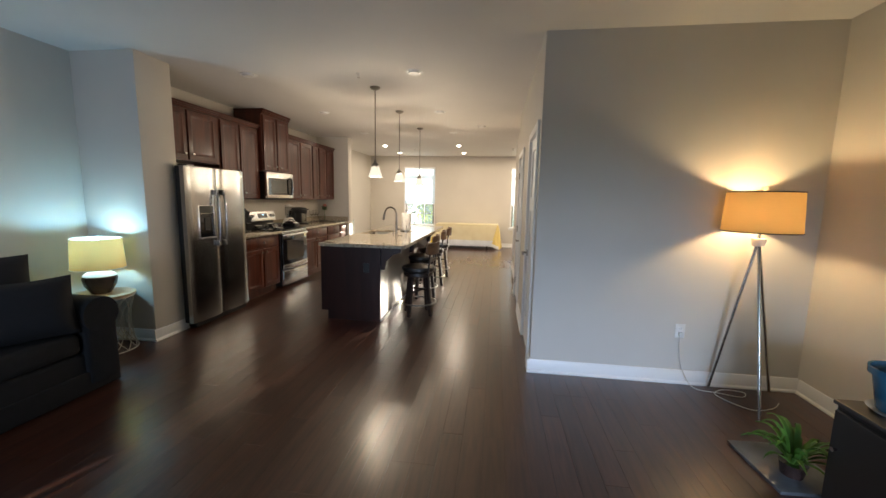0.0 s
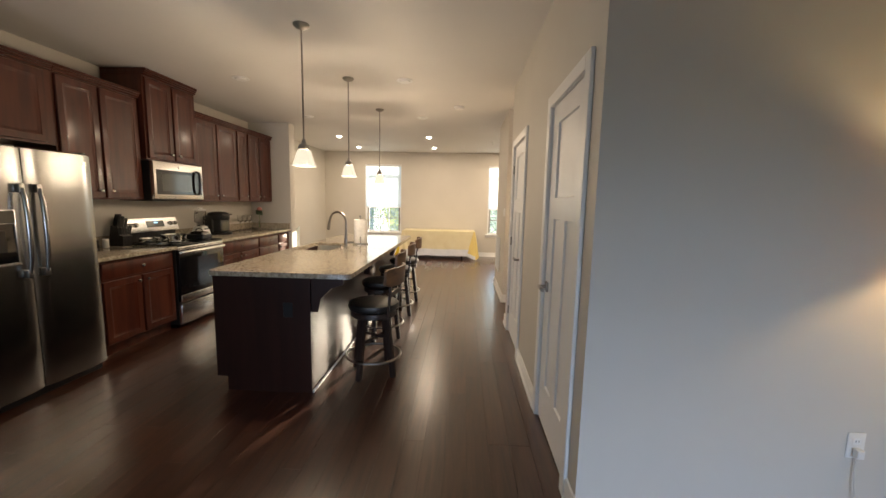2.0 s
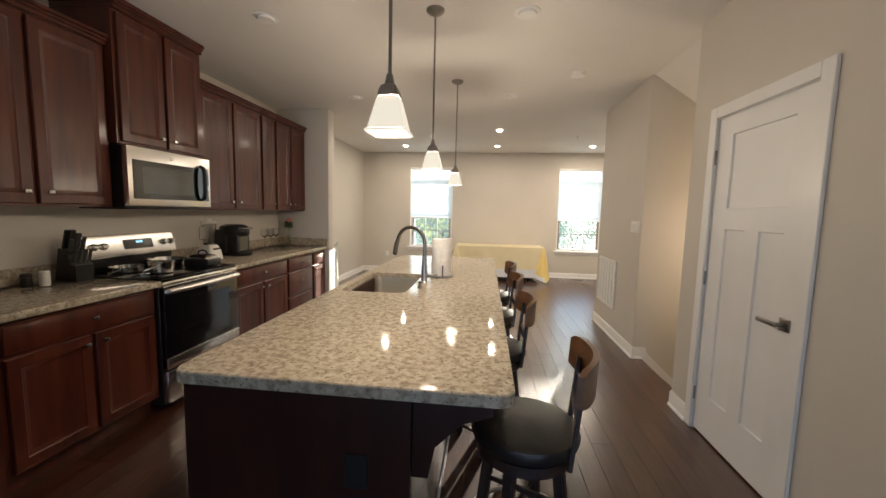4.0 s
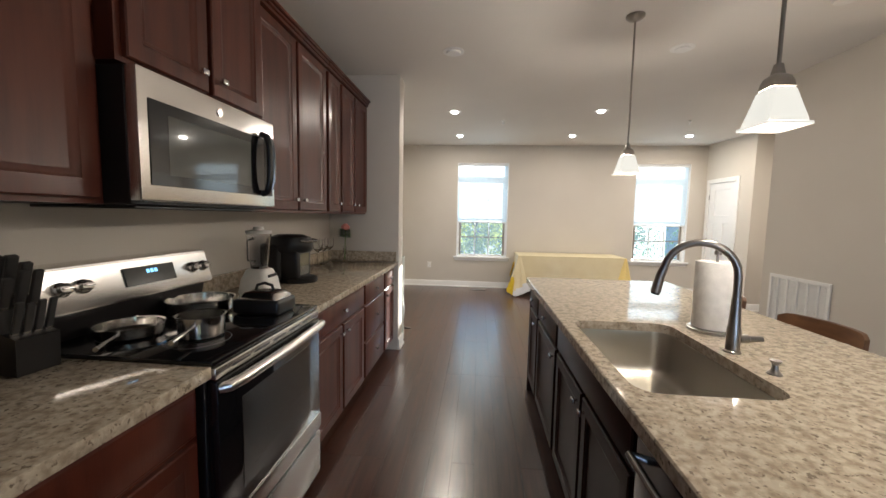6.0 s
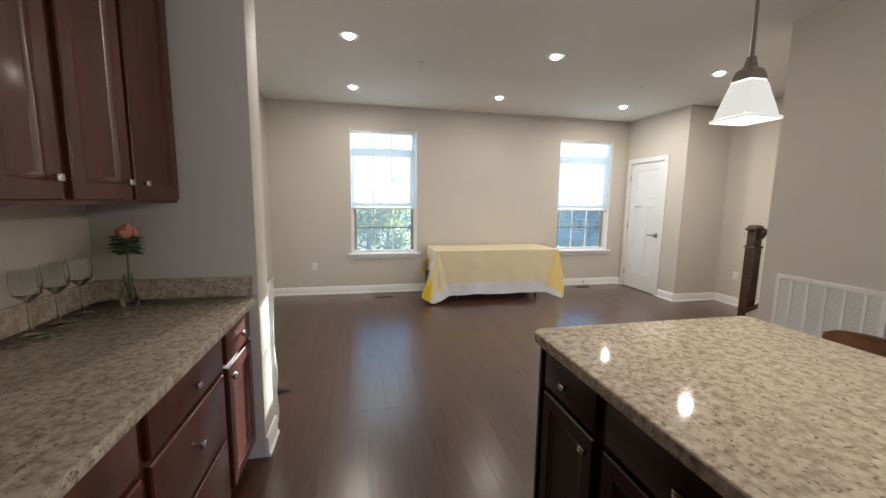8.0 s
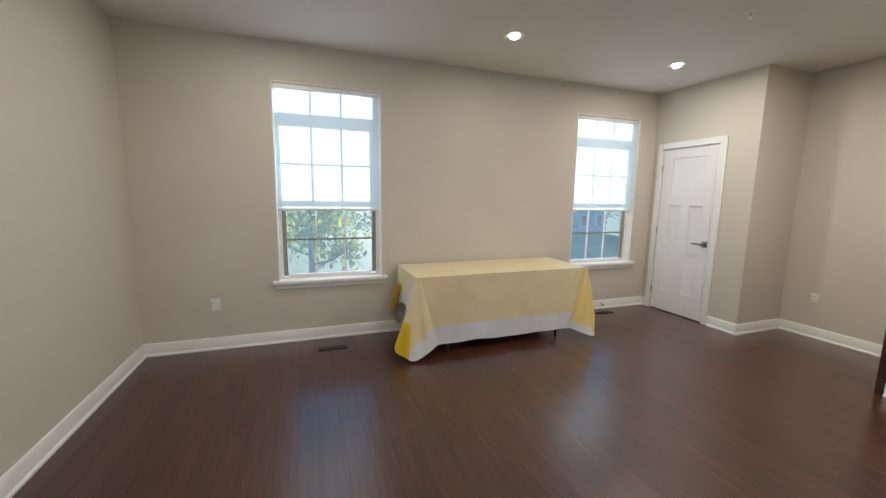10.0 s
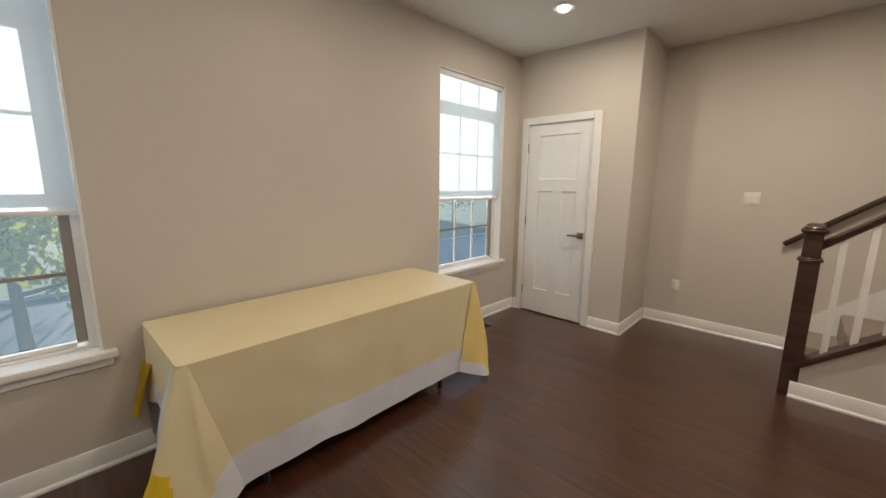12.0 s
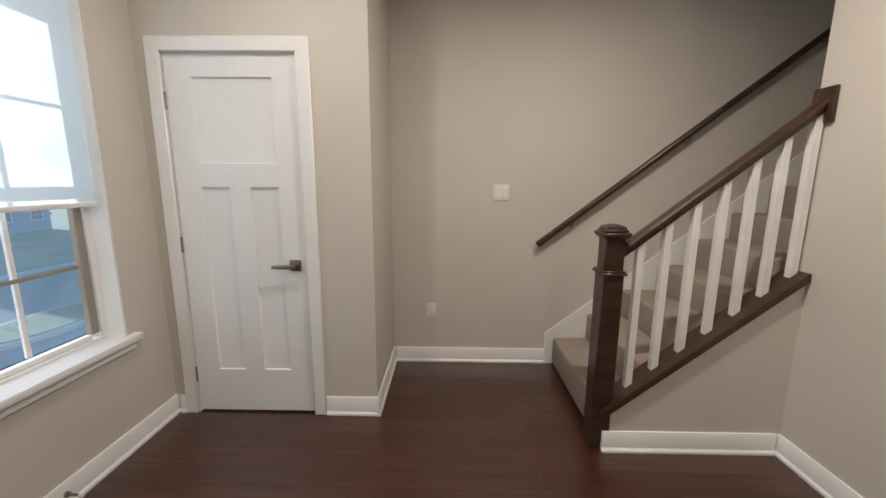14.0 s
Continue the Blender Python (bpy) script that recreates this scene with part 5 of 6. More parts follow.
# ---------- stairs ----------
st = thing("staircase", "carpeted stairs going up behind a dark railing", "stairs")
RISE, RUN, YS = 0.193, 0.245, 9.62
for i in range(9):
    y1 = YS - RUN * i
    z1 = RISE * (i + 1) + 0.028
    bm = slab(1.705, X1 - 0.02, y1 - RUN - 0.02, y1 + 0.022, max(0.0, z1 - RISE - 0.02), z1, bev=0.022, seg=4)
    part("step", bm, M_CARPET, st, "beige carpeted step")
SL = RISE / RUN


def skirt_z(y):
    return 0.245 + (9.70 - y) * SL


part("skirt_board", prism([(9.70, 0.0), (9.70, skirt_z(9.70)), (7.45, skirt_z(7.45)), (7.45, skirt_z(7.45) - 0.45), (9.0, 0.25), (9.3, 0.0)], "x", X1 - 0.018, X1 - 0.001), M_TRIM, st, "white painted wall skirt")


def cap_z(y):
    """Upper side of the sloped cap on the low wall."""
    return 0.346 + (9.505 - y) * 0.80


structure("wall_stair_knee", prism([(9.60, 0.0), (9.60, cap_z(9.60) - 0.045), (8.721, cap_z(8.721) - 0.045), (8.721, 0.0)], "x", 1.60, 1.70), M_WALL, "low greige wall under the stair railing")
rl = thing("stair_railing", "dark walnut railing with white square balusters", "railing")
bm = prism([(9.655, cap_z(9.655) - 0.044), (9.655, cap_z(9.655)), (8.722, cap_z(8.722)), (8.722, cap_z(8.722) - 0.044)], "x", 1.575, 1.725)
bmesh.ops.bevel(bm, geom=list(bm.edges), offset=0.005, segments=2, affect="EDGES")
part("base_cap", bm, M_RAILWOOD, rl, "dark sloped wooden cap")
NX, NY = 1.655, 9.645
bm = bmesh.new()
for h, z0, z1, bv in ((0.052, 0.0, 0.945, 0.004), (0.064, 0.945, 0.957, 0.004), (0.058, 0.957, 0.967, 0.003), (0.047, 0.967, 1.125, 0.004), (0.058, 1.125, 1.135, 0.003), (0.067, 1.135, 1.155, 0.005), (0.055, 1.155, 1.168, 0.004)):
    box(bm, NX - h, NX + h, NY - h, NY + h, z0, z1, bev=bv)
loops = [[bm.verts.new((NX + a * h, NY + b * h, z)) for a, b in ((-1, -1), (1, -1), (1, 1), (-1, 1))] for h, z in ((0.048, 1.169), (0.044, 1.182), (0.020, 1.192))]
for a, b in zip(loops, loops[1:]):
    for i in range(4):
        bm.faces.new((a[i], a[(i + 1) % 4], b[(i + 1) % 4], b[i]))
bm.faces.new(loops[-1])
part("newel_post", bm, M_RAILWOOD, rl, "square dark newel post with moulded cap")


def rail_z(y):
    return 1.055 + (9.60 - y) * 0.805


bm = bmesh.new()
prof = [(-0.022, -0.034), (0.022, -0.034), (0.022, -0.015), (0.032, -0.005), (0.034, 0.012), (0.026, 0.026), (0.0, 0.032), (-0.026, 0.026), (-0.034, 0.012), (-0.032, -0.005), (-0.022, -0.015)]
ends = [[bm.verts.new((NX + p, y, rail_z(y) + q)) for p, q in prof] for y in (9.60, 8.735)]
for i in range(len(prof)):
    bm.faces.new((ends[0][i], ends[0][(i + 1) % len(prof)], ends[1][(i + 1) % len(prof)], ends[1][i]))
bm.faces.new(ends[0])
bm.faces.new(ends[1])
part("handrail", bm, M_RAILWOOD, rl, "dark moulded handrail")
part("rosette", slab(NX - 0.055, NX + 0.055, 8.722, 8.742, rail_z(8.735) - 0.085, rail_z(8.735) + 0.075, bev=0.006, seg=2), M_RAILWOOD, rl, "dark square wall block")
for i in range(7):
    y = 9.505 - 0.1253 * i
    part("baluster", slab(NX - 0.017, NX + 0.017, y - 0.017, y + 0.017, cap_z(y + 0.017) - 0.002, rail_z(y - 0.017) - 0.030), M_BALUSTER, rl, "white square baluster")

wr = thing("wall_handrail", "dark wooden handrail on metal brackets along stairs", "handrail")
a, b = Vector((2.535, 9.80, 0.945)), Vector((2.535, 7.60, 0.945 + 2.20 * 0.779))
bm = tube(bmesh.new(), [a + Vector((0, 0.006, -0.005)), a, b], [0.018, 0.023, 0.023], 14)
part("rail", bm, M_RAILWOOD, wr)
for y in (9.56, 8.79, 7.95):
    z = 0.945 + (9.80 - y) * 0.779
    part("bracket", tube(bmesh.new(), [(2.535, y, z - 0.022), (2.54, y, z - 0.055), (2.588, y, z - 0.06)], 0.007, 8), M_NICKEL, wr, "dark metal bracket")

# stairs down behind the pantry door
sd = thing("basement_stairs", "carpeted stairs leading down behind the wall", "stairs")
for i in range(5):
    part("step", slab(0.705 + 0.215 * i, 0.935 + 0.215 * i, 6.41, 7.33, -0.25 - 0.20 * (i + 1), -0.20 * (i + 1), bev=0.02, seg=3), M_CARPET, sd, "beige carpeted step")
part("skirt_board", prism([(0.665, -0.30), (0.665, 0.113), (0.715, 0.113), (0.735, 0.055), (1.69, -0.84), (1.69, -1.50), (0.74, -0.55)], "y", 7.334, 7.349), M_TRIM, sd, "white sloping skirt")
bh = thing("basement_handrail", "dark handrail going down the stairwell", "handrail")
part("rail", tube(bmesh.new(), [(0.630, 6.48, 0.900), (0.645, 6.48, 0.892), (1.65, 6.48, -0.040)], [0.016, 0.022, 0.022], 12), M_RAILWOOD, bh)
for x in (0.80, 1.45):
    part("bracket", tube(bmesh.new(), [(x, 6.47, 0.838 - (x - 0.69) * 0.927), (x, 6.465, 0.80 - (x - 0.69) * 0.927), (x, 6.401, 0.795 - (x - 0.69) * 0.927)], 0.007, 8), M_NICKEL, bh, "dark metal bracket")
fl = thing("stairwell_light", "round lit light hanging in the stairwell", "light", pose(1.35, 6.75, 0))
part("lens", turned([(0.0, 1.345), (0.09, 1.345), (0.10, 1.36), (0.10, 1.375), (0.0, 1.376)], 24), M_FROST, fl).visible_shadow = False
part("stem", turned([(0.008, 1.377), (0.008, 2.2)], 8), M_NICKEL, fl)

# ---------- dining end ----------
TX0, TX1, TY0, TY1, TZ = -0.905, 0.905, -0.335, 0.335, 0.712
tb = thing("folding_table", "folding table hidden under a yellow cloth", "table", pose(-0.615, 11.715, 0, 0, 0, 0.6))
part("tabletop", slab(TX0, TX1, TY0, TY1, TZ - 0.045, TZ, bev=0.012, seg=2), M_WHITE_PLASTIC, tb)
for sx in (-1, 1):
    for sy in (-1, 1):
        part("leg", tube(bmesh.new(), [(sx * 0.58, sy * 0.28, TZ - 0.046), (sx * 0.60, sy * 0.30, 0.0)], 0.014, 10), M_BLACKMETAL, tb, "dark steel leg")
    part("brace", tube(bmesh.new(), [(sx * 0.598, -0.295, 0.10), (sx * 0.598, 0.295, 0.10)], 0.011, 8), M_BLACKMETAL, tb)

tc = thing("tablecloth", "pale yellow plastic tablecloth with white lower edge", "tablecloth", pose(-0.615, 11.715, 0, 0, 0, 0.6))
# the cloth is one sheet: round the table's edge, falling, with the corners flaring into hanging folds
per = rounded(TX0 - 0.004, TX1 + 0.004, TY0 - 0.004, TY1 + 0.004, 0.02, 8)
dense = []
for i, p in enumerate(per):
    q = per[(i + 1) % len(per)]
    L = math.dist(p, q)
    steps = max(1, int(L / 0.035))
    for k in range(steps):
        dense.append((p[0] + (q[0] - p[0]) * k / steps, p[1] + (q[1] - p[1]) * k / steps))


def fall(px, py):
    """Outward way, flare and lower edge of the cloth at a point of the rim."""
    cx, cy = max(abs(px) - (TX1 - 0.16), 0) / 0.16, max(abs(py) - (TY1 - 0.16), 0) / 0.16
    corner = max(0.0, min(1.0, cx)) * max(0.0, min(1.0, cy))
    near = max(0.0, 1 - min(math.dist((px, py), (sx * TX1, sy * TY1)) for sx in (-1, 1) for sy in (-1, 1)) / 0.24)
    d = Vector((px - max(min(px, TX1 - 0.03), TX0 + 0.03), py - max(min(py, TY1 - 0.03), TY0 + 0.03), 0)).normalized()
    wave = noise.noise(Vector((px * 3.1, py * 3.1, 4.0)))
    flare = 0.012 + 0.016 * wave + 0.035 * near ** 1.6
    if py > 0:
        flare = min(flare, 0.02)
    low = 0.095 + 0.012 * noise.noise(Vector((px * 5, py * 5, 9)))
    if abs(px) > TX1 - 0.005:
        low = 0.34 + 0.05 * math.cos(py * 7)
    if py > 0.30 and near < 0.5:
        low = 0.30
    return d, flare, low, near


def cloth_strip(t0, t1, rows, name, mat, label):
    bm = bmesh.new()
    cols = []
    for px, py in dense:
        d, flare, low, near = fall(px, py)
        s = Vector((-d.y, d.x, 0))
        col = []
        for k in range(rows + 1):
            t = t0 + (t1 - t0) * k / rows
            z = TZ + 0.006 - t * (TZ + 0.006 - low)
            fold = 0.018 * near * math.sin(t * 5 + px * 40 + py * 40)
            wrinkle = 0.007 * noise.noise(Vector((px * 6, py * 6, z * 5))) + 0.003 * noise.noise(Vector((px * 17, py * 17, z * 14)))
            p = Vector((px, py, z)) + d * (0.004 + flare * t ** 1.3 + wrinkle * min(1, t * 4)) + s * fold * t
            col.append(bm.verts.new(p))
        cols.append(col)
    n = len(cols)
    for i in range(n):
        for k in range(rows):
            bm.faces.new((cols[i][k], cols[(i + 1) % n][k], cols[(i + 1) % n][k + 1], cols[i][k + 1]))
    if t0 == 0:
        inner = [bm.verts.new((px * 0.985, py * 0.97, TZ + 0.0075)) for px, py in dense]
        for i in range(n):
            bm.faces.new((inner[i], inner[(i + 1) % n], cols[(i + 1) % n][0], cols[i][0]))
        bm.faces.new(inner)
    ob = part(name, bm, mat, tc, label)
    for f in ob.data.polygons:
        f.use_smooth = True
    return ob


cloth_strip(0.0, 0.73, 10, "drape", M_CLOTH, "pale yellow plastic cloth")
cloth_strip(0.73, 1.0, 6, "border", M_CLOTHWHITE, "bluish white lower edge")


def glide(pts, u):
    """A smooth line through points, u from 0 to 1."""
    n = len(pts) - 1
    i = min(int(u * n), n - 1)
    t = u * n - i
    p0, p1, p2, p3 = pts[max(i - 1, 0)], pts[i], pts[i + 1], pts[min(i + 2, n)]
    return 0.5 * ((2 * p1) + (p2 - p0) * t + (2 * p0 - 5 * p1 + 4 * p2 - p3) * t * t + (3 * p1 - p0 - 3 * p2 + p3) * t ** 3)


def cloth_ear(sx, reach, name_of):
    """The gathered corner of the cloth, hanging from the table's corner as a flared cone."""
    x, y = sx * (TX1 + 0.006), -(TY1 + 0.008)
    rim = [Vector((x - sx * 0.19, y - 0.030, 0.100)), Vector((x - sx * 0.08, y - 0.085, 0.055)), Vector((x + sx * 0.05 * reach, y - 0.125, 0.022)),
           Vector((x + sx * 0.13 * reach, y - 0.085, 0.050)), Vector((x + sx * 0.195 * reach, y - 0.01, 0.105)), Vector((x + sx * 0.11 * reach, y + 0.05, 0.30)),
           Vector((x + sx * 0.03, y + 0.11, 0.40))]
    top = [Vector((x - sx * 0.035, y - 0.006, TZ + 0.004)), Vector((x + sx * 0.004, y - 0.004, TZ + 0.004)), Vector((x + sx * 0.004, y + 0.045, TZ + 0.004))]
    nu, nt = 42, 16
    grid = []
    for i in range(nu + 1):
        u = i / nu
        a, b = glide(top, u), glide(rim, u)
        col = []
        for k in range(nt + 1):
            t = k / nt
            p = a.lerp(b, t)
            out = Vector((sx * 0.6, -0.8, 0)) if u < 0.55 else Vector((sx, 0.2, 0))
            p = p + out * (0.030 * math.sin(math.pi * t) * math.sin(u * 15.0) * (0.3 + t) + 0.006 * noise.noise(p * 11))
            col.append(p)
        grid.append(col)
    for name, mat, label, pick in name_of:
        bm = bmesh.new()
        made = {}

        def at(i, k):
            if (i, k) not in made:
                made[(i, k)] = bm.verts.new(grid[i][k])
            return made[(i, k)]
        for i in range(nu):
            for k in range(nt):
                if pick((i + 0.5) / nu, (k + 0.5) / nt):
                    bm.faces.new((at(i, k), at(i + 1, k), at(i + 1, k + 1), at(i, k + 1)))
        ob = part(name, bm, mat, tc, label)
        for f in ob.data.polygons:
            f.use_smooth = True


def is_yellow(u, t):
    return 0.42 < u < 0.80 and t > 0.52 + abs(u - 0.60) * 0.5


def is_white(u, t):
    return (u <= 0.42 and t > 0.74 + 0.30 * u) or u >= 0.80


cloth_ear(-1, 1.0, (("corner_drape", M_CLOTH, "gathered pale yellow corner", lambda u, t: not is_yellow(u, t) and not is_white(u, t)),
                    ("corner_fold", M_CLOTHYELLOW, "bright yellow folded corner", is_yellow), ("corner_border", M_CLOTHWHITE, "bluish white corner edge", is_white)))
cloth_ear(1, 0.62, (("corner_drape", M_CLOTHWARM, "gathered yellow corner", lambda u, t: u > 0.34 or t <= 0.86), ("corner_border", M_CLOTHWHITE, "bluish white corner edge", lambda u, t: u <= 0.34 and t > 0.86)))
bm = bmesh.new()
rows = []
for k in range(7):
    t = k / 6
    rows.append([bm.verts.new((-TX1 - 0.012 - 0.075 * t - 0.012 * math.sin(j * 1.9 + t * 3), 0.16 + 0.045 * j + 0.02 * t, 0.56 - 0.27 * t - 0.01 * j)) for j in range(5)])
for p, q in zip(rows, rows[1:]):
    for j in range(4):
        bm.faces.new((p[j], p[j + 1], q[j + 1], q[j]))
bmesh.ops.solidify(bm, geom=list(bm.faces), thickness=0.0015)
part("end_fold", bm, M_CLOTHYELLOW, tc, "bright yellow fold at the end")

fb = thing("fabric_bundle", "rolled pale canvas bundle standing behind the wall end", "fabric roll", pose(-3.105, 8.755, 0))
bm = bmesh.new()
rings = []
for k in range(25):
    t = k / 24
    z = 0.90 * t
    ring = []
    for i in range(32):
        a = 2 * math.pi * i / 32
        r = 0.050 + 0.010 * math.sin(3 * a + 2.2 * t) + 0.006 * math.sin(7 * a - 5 * t) + 0.008 * noise.noise(Vector((math.cos(a) * 2, math.sin(a) * 2, z * 7)))
        if t > 0.86:
            r += 0.010 * math.sin(5 * a) * (t - 0.86) / 0.14
        ring.append(bm.verts.new((r * math.cos(a), r * math.sin(a) * 1.1, z + (0.04 * math.sin(a * 2 + 1) * max(0, t - 0.8) / 0.2))))
    rings.append(ring)
for k in range(5):
    rings.append([bm.verts.new((v.co.x * (0.82 - 0.17 * k), v.co.y * (0.82 - 0.17 * k), v.co.z - 0.03 - 0.02 * (k % 2))) for v in rings[24]])
for a, b in zip(rings, rings[1:]):
    for i in range(32):
        bm.faces.new((a[i], a[(i + 1) % 32], b[(i + 1) % 32], b[i]))
bm.faces.new(rings[0])
bm.faces.new(rings[-1])
part("canvas", bm, M_FABRICBUNDLE, fb)

ds = thing("door_stop", "small grey spring door stop on the baseboard", "door stop", pose(1.185, Y1 - 0.0145, 0.062))
part("spring", tube(bmesh.new(), [(0, 0, 0), (0, -0.012, 0), (0, -0.014, 0), (0, -0.058, -0.003)], [0.012, 0.012, 0.0065, 0.0065], 12), M_NICKEL, ds)
part("tip", tube(bmesh.new(), [(0, -0.0585, -0.003), (0, -0.062, -0.003), (0, -0.074, -0.004)], [0.009, 0.010, 0.009], 12), M_WHITE_PLASTIC, ds, "white rubber tip")
dk = thing("door_wedge", "small black rubber wedge on the floor", "door stop", pose(-3.10, 9.17, 0, 0, 0, 20))
part("wedge", prism([(-0.06, 0.0), (0.06, 0.0), (0.06, 0.005), (-0.06, 0.03)], "y", -0.02, 0.02), M_BLACK, dk)

# ---------- living room ----------
sf = thing("sofa", "charcoal slipcovered sofa with rolled arms", "sofa", pose(-3.70, 0.78, 0))
L, D = 2.0, 1.04
part("base", slab(0.04, D - 0.03, 0.02, L - 0.02, 0.05, 0.30, bev=0.03, seg=3), M_SOFA, sf)
part("skirt", slab(0.03, D - 0.01, 0.01, L - 0.01, 0.008, 0.16, bev=0.01, seg=2), M_SOFA, sf)
for y in (0.24, 1.0):
    part("seat_cushion", slab(0.25, D - 0.02, y + 0.005, y + 0.755, 0.301, 0.46, bev=0.05, seg=4), M_SOFA, sf)
    part("back_cushion", slab(0.14, 0.40, y + 0.01, y + 0.75, 0.44, 0.84, bev=0.10, seg=5), M_SOFA, sf)
part("back", slab(0.0, 0.22, 0.03, L - 0.03, 0.05, 0.82, bev=0.07, seg=5), M_SOFA, sf)
for y0 in (0.0, L - 0.24):
    bm = slab(0.03, D, y0, y0 + 0.235, 0.05, 0.58, bev=0.03, seg=3)
    tube(bm, [(0.06, y0 + 0.118, 0.565), (D + 0.005, y0 + 0.118, 0.565)], 0.128, 24)
    part("arm", bm, M_SOFA, sf, "rounded rolled arm")


def cushion(m, w, h, d, label):
    c = thing("throw_pillow", label, "pillow", m, "pillows on the sofa")
    bm = bmesh.new()
    n = 14
    for s in (-1, 1):
        g = [[bm.verts.new((s * d * (max(0, (1 - (2 * i / n - 1) ** 4) * (1 - (2 * j / n - 1) ** 4))) ** 0.6 + 0.0, w * (i / n - 0.5) * (1 - 0.06 * math.sin(math.pi * j / n)), h * (j / n - 0.5) * (1 - 0.06 * math.sin(math.pi * i / n)))) for j in range(n + 1)] for i in range(n + 1)]
        for i in range(n):
            for j in range(n):
                bm.faces.new((g[i][j], g[i + 1][j], g[i + 1][j + 1], g[i][j + 1]))
    bmesh.ops.remove_doubles(bm, verts=bm.verts, dist=0.0005)
    part("cover", bm, M_PILLOW, c)
    return c


cushion(pose(-2.86, 2.365, 0.655, 3, -14, -36), 0.46, 0.42, 0.13, "dark square throw pillow against the sofa arm")
cushion(pose(-3.19, 2.36, 0.775, 0, -12, -25), 0.46, 0.46, 0.14, "dark square throw pillow leaning on the back")

et = thing("side_table", "round wooden side table on a brass wire frame", "side table", pose(-3.34, 3.235, 0))
part("top", turned([(0.0, 0.515), (0.245, 0.515), (0.25, 0.520), (0.25, 0.533), (0.246, 0.538), (0.0, 0.538)], 40), M_TABLETOP, et)
for z, r in ((0.508, 0.235), (0.008, 0.235)):
    part("hoop", tube(bmesh.new(), [(r * math.cos(2 * math.pi * k / 36), r * math.sin(2 * math.pi * k / 36), z) for k in range(36)], 0.006, 8, closed=True), M_WIRE, et)
for k in range(14):
    a0 = 2 * math.pi * k / 14
    for s in (-1, 1):
        pts = []
        for j in range(9):
            t = j / 8
            aa = a0 + s * 0.55 * math.sin(math.pi * t)
            r = 0.235 - 0.045 * math.sin(math.pi * t)
            pts.append((r * math.cos(aa), r * math.sin(aa), 0.008 + 0.5 * t))
        part("wire", tube(bmesh.new(), pts, 0.0035, 6), M_WIRE, et)

tl = thing("table_lamp", "lit table lamp with dark ceramic base and warm-tinted shade", "table lamp", pose(-3.355, 3.25, 0.539))
part("base", turned([(0.0, 0), (0.070, 0), (0.078, 0.012), (0.115, 0.075), (0.128, 0.135), (0.120, 0.160)], 40), M_CERAMIC, tl, "dark glazed lower bowl")
part("shoulder", turned([(0.1202, 0.1602), (0.112, 0.175), (0.085, 0.195), (0.045, 0.205), (0.020, 0.207)], 40), M_PALECERAMIC, tl, "pale ceramic shoulder")
part("stem", turned([(0.012, 0.207), (0.012, 0.30), (0.018, 0.305), (0.018, 0.36)], 16), M_CHROME, tl)
part("bulb", turned([(0.014, 0.361), (0.030, 0.39), (0.032, 0.41), (0.022, 0.435), (0.0, 0.442)], 20), glow("cool lit bulb", (0.75, 0.90, 1.0), 6), tl, "lit cool white bulb").visible_shadow = False
SZ0, SZ1, SR0, SR1 = 0.232, 0.500, 0.196, 0.180
bm = bmesh.new()
n = 56
rg = [[bm.verts.new((r * math.cos(2 * math.pi * i / n), r * math.sin(2 * math.pi * i / n), z)) for i in range(n)] for r, z in ((SR0, SZ0), (SR1, SZ1))]
for i in range(n):
    bm.faces.new((rg[0][i], rg[0][(i + 1) % n], rg[1][(i + 1) % n], rg[1][i]))
part("shade", bm, M_LAMPSHADE, tl, "linen drum shade with its warm lit tone in the colour")
for r, z in ((SR0, SZ0), (SR1, SZ1)):
    part("shade_rim", tube(bmesh.new(), [(r * math.cos(2 * math.pi * k / 56), r * math.sin(2 * math.pi * k / 56), z) for k in range(56)], 0.003, 6, closed=True), M_WHITE_PLASTIC, tl)
for k in range(3):
    a = 2 * math.pi * k / 3
    part("spider", tube(bmesh.new(), [(0.012 * math.cos(a), 0.012 * math.sin(a), SZ1 - 0.012), (0.178 * math.cos(a), 0.178 * math.sin(a), SZ1 - 0.003)], 0.002, 6), M_CHROME, tl)
part("finial", turned([(0.006, SZ1 - 0.02), (0.006, SZ1 + 0.01), (0.010, SZ1 + 0.012), (0.010, SZ1 + 0.022), (0.0, SZ1 + 0.024)], 12), M_CHROME, tl)

LX, LY = 2.045, 3.25
fl = thing("floor_lamp", "lit tripod floor lamp with amber drum shade", "floor lamp", pose(LX, LY, 0))
for fx, fy in ((1.93, 3.435), (2.02, 2.975), (2.375, 3.44)):
    part("leg", tube(bmesh.new(), [(0.022 * (fx - LX), 0.022 * (fy - LY), 1.185), ((fx - LX), (fy - LY), 0.0)], 0.0105, 12), M_CHROME, fl, "brushed steel leg")
part("hub", turned([(0.0, 1.165), (0.036, 1.165), (0.044, 1.21), (0.044, 1.218), (0.0, 1.219)], 24), M_WHITE_PLASTIC, fl, "cream tripod hub")
part("stem", turned([(0.009, 1.219), (0.009, 1.33), (0.018, 1.332), (0.018, 1.36)], 14), M_STEEL, fl)
part("bulb", turned([(0.014, 1.361), (0.030, 1.385), (0.032, 1.405), (0.022, 1.43), (0.0, 1.436)], 20), glow("warm lit bulb", (1.0, 0.72, 0.40), 6), fl, "lit warm bulb").visible_shadow = False
bm = bmesh.new()
rg = [[bm.verts.new((r * math.cos(2 * math.pi * i / n), r * math.sin(2 * math.pi * i / n), z)) for i in range(n)] for r, z in ((0.229, 1.266), (0.214, 1.540))]
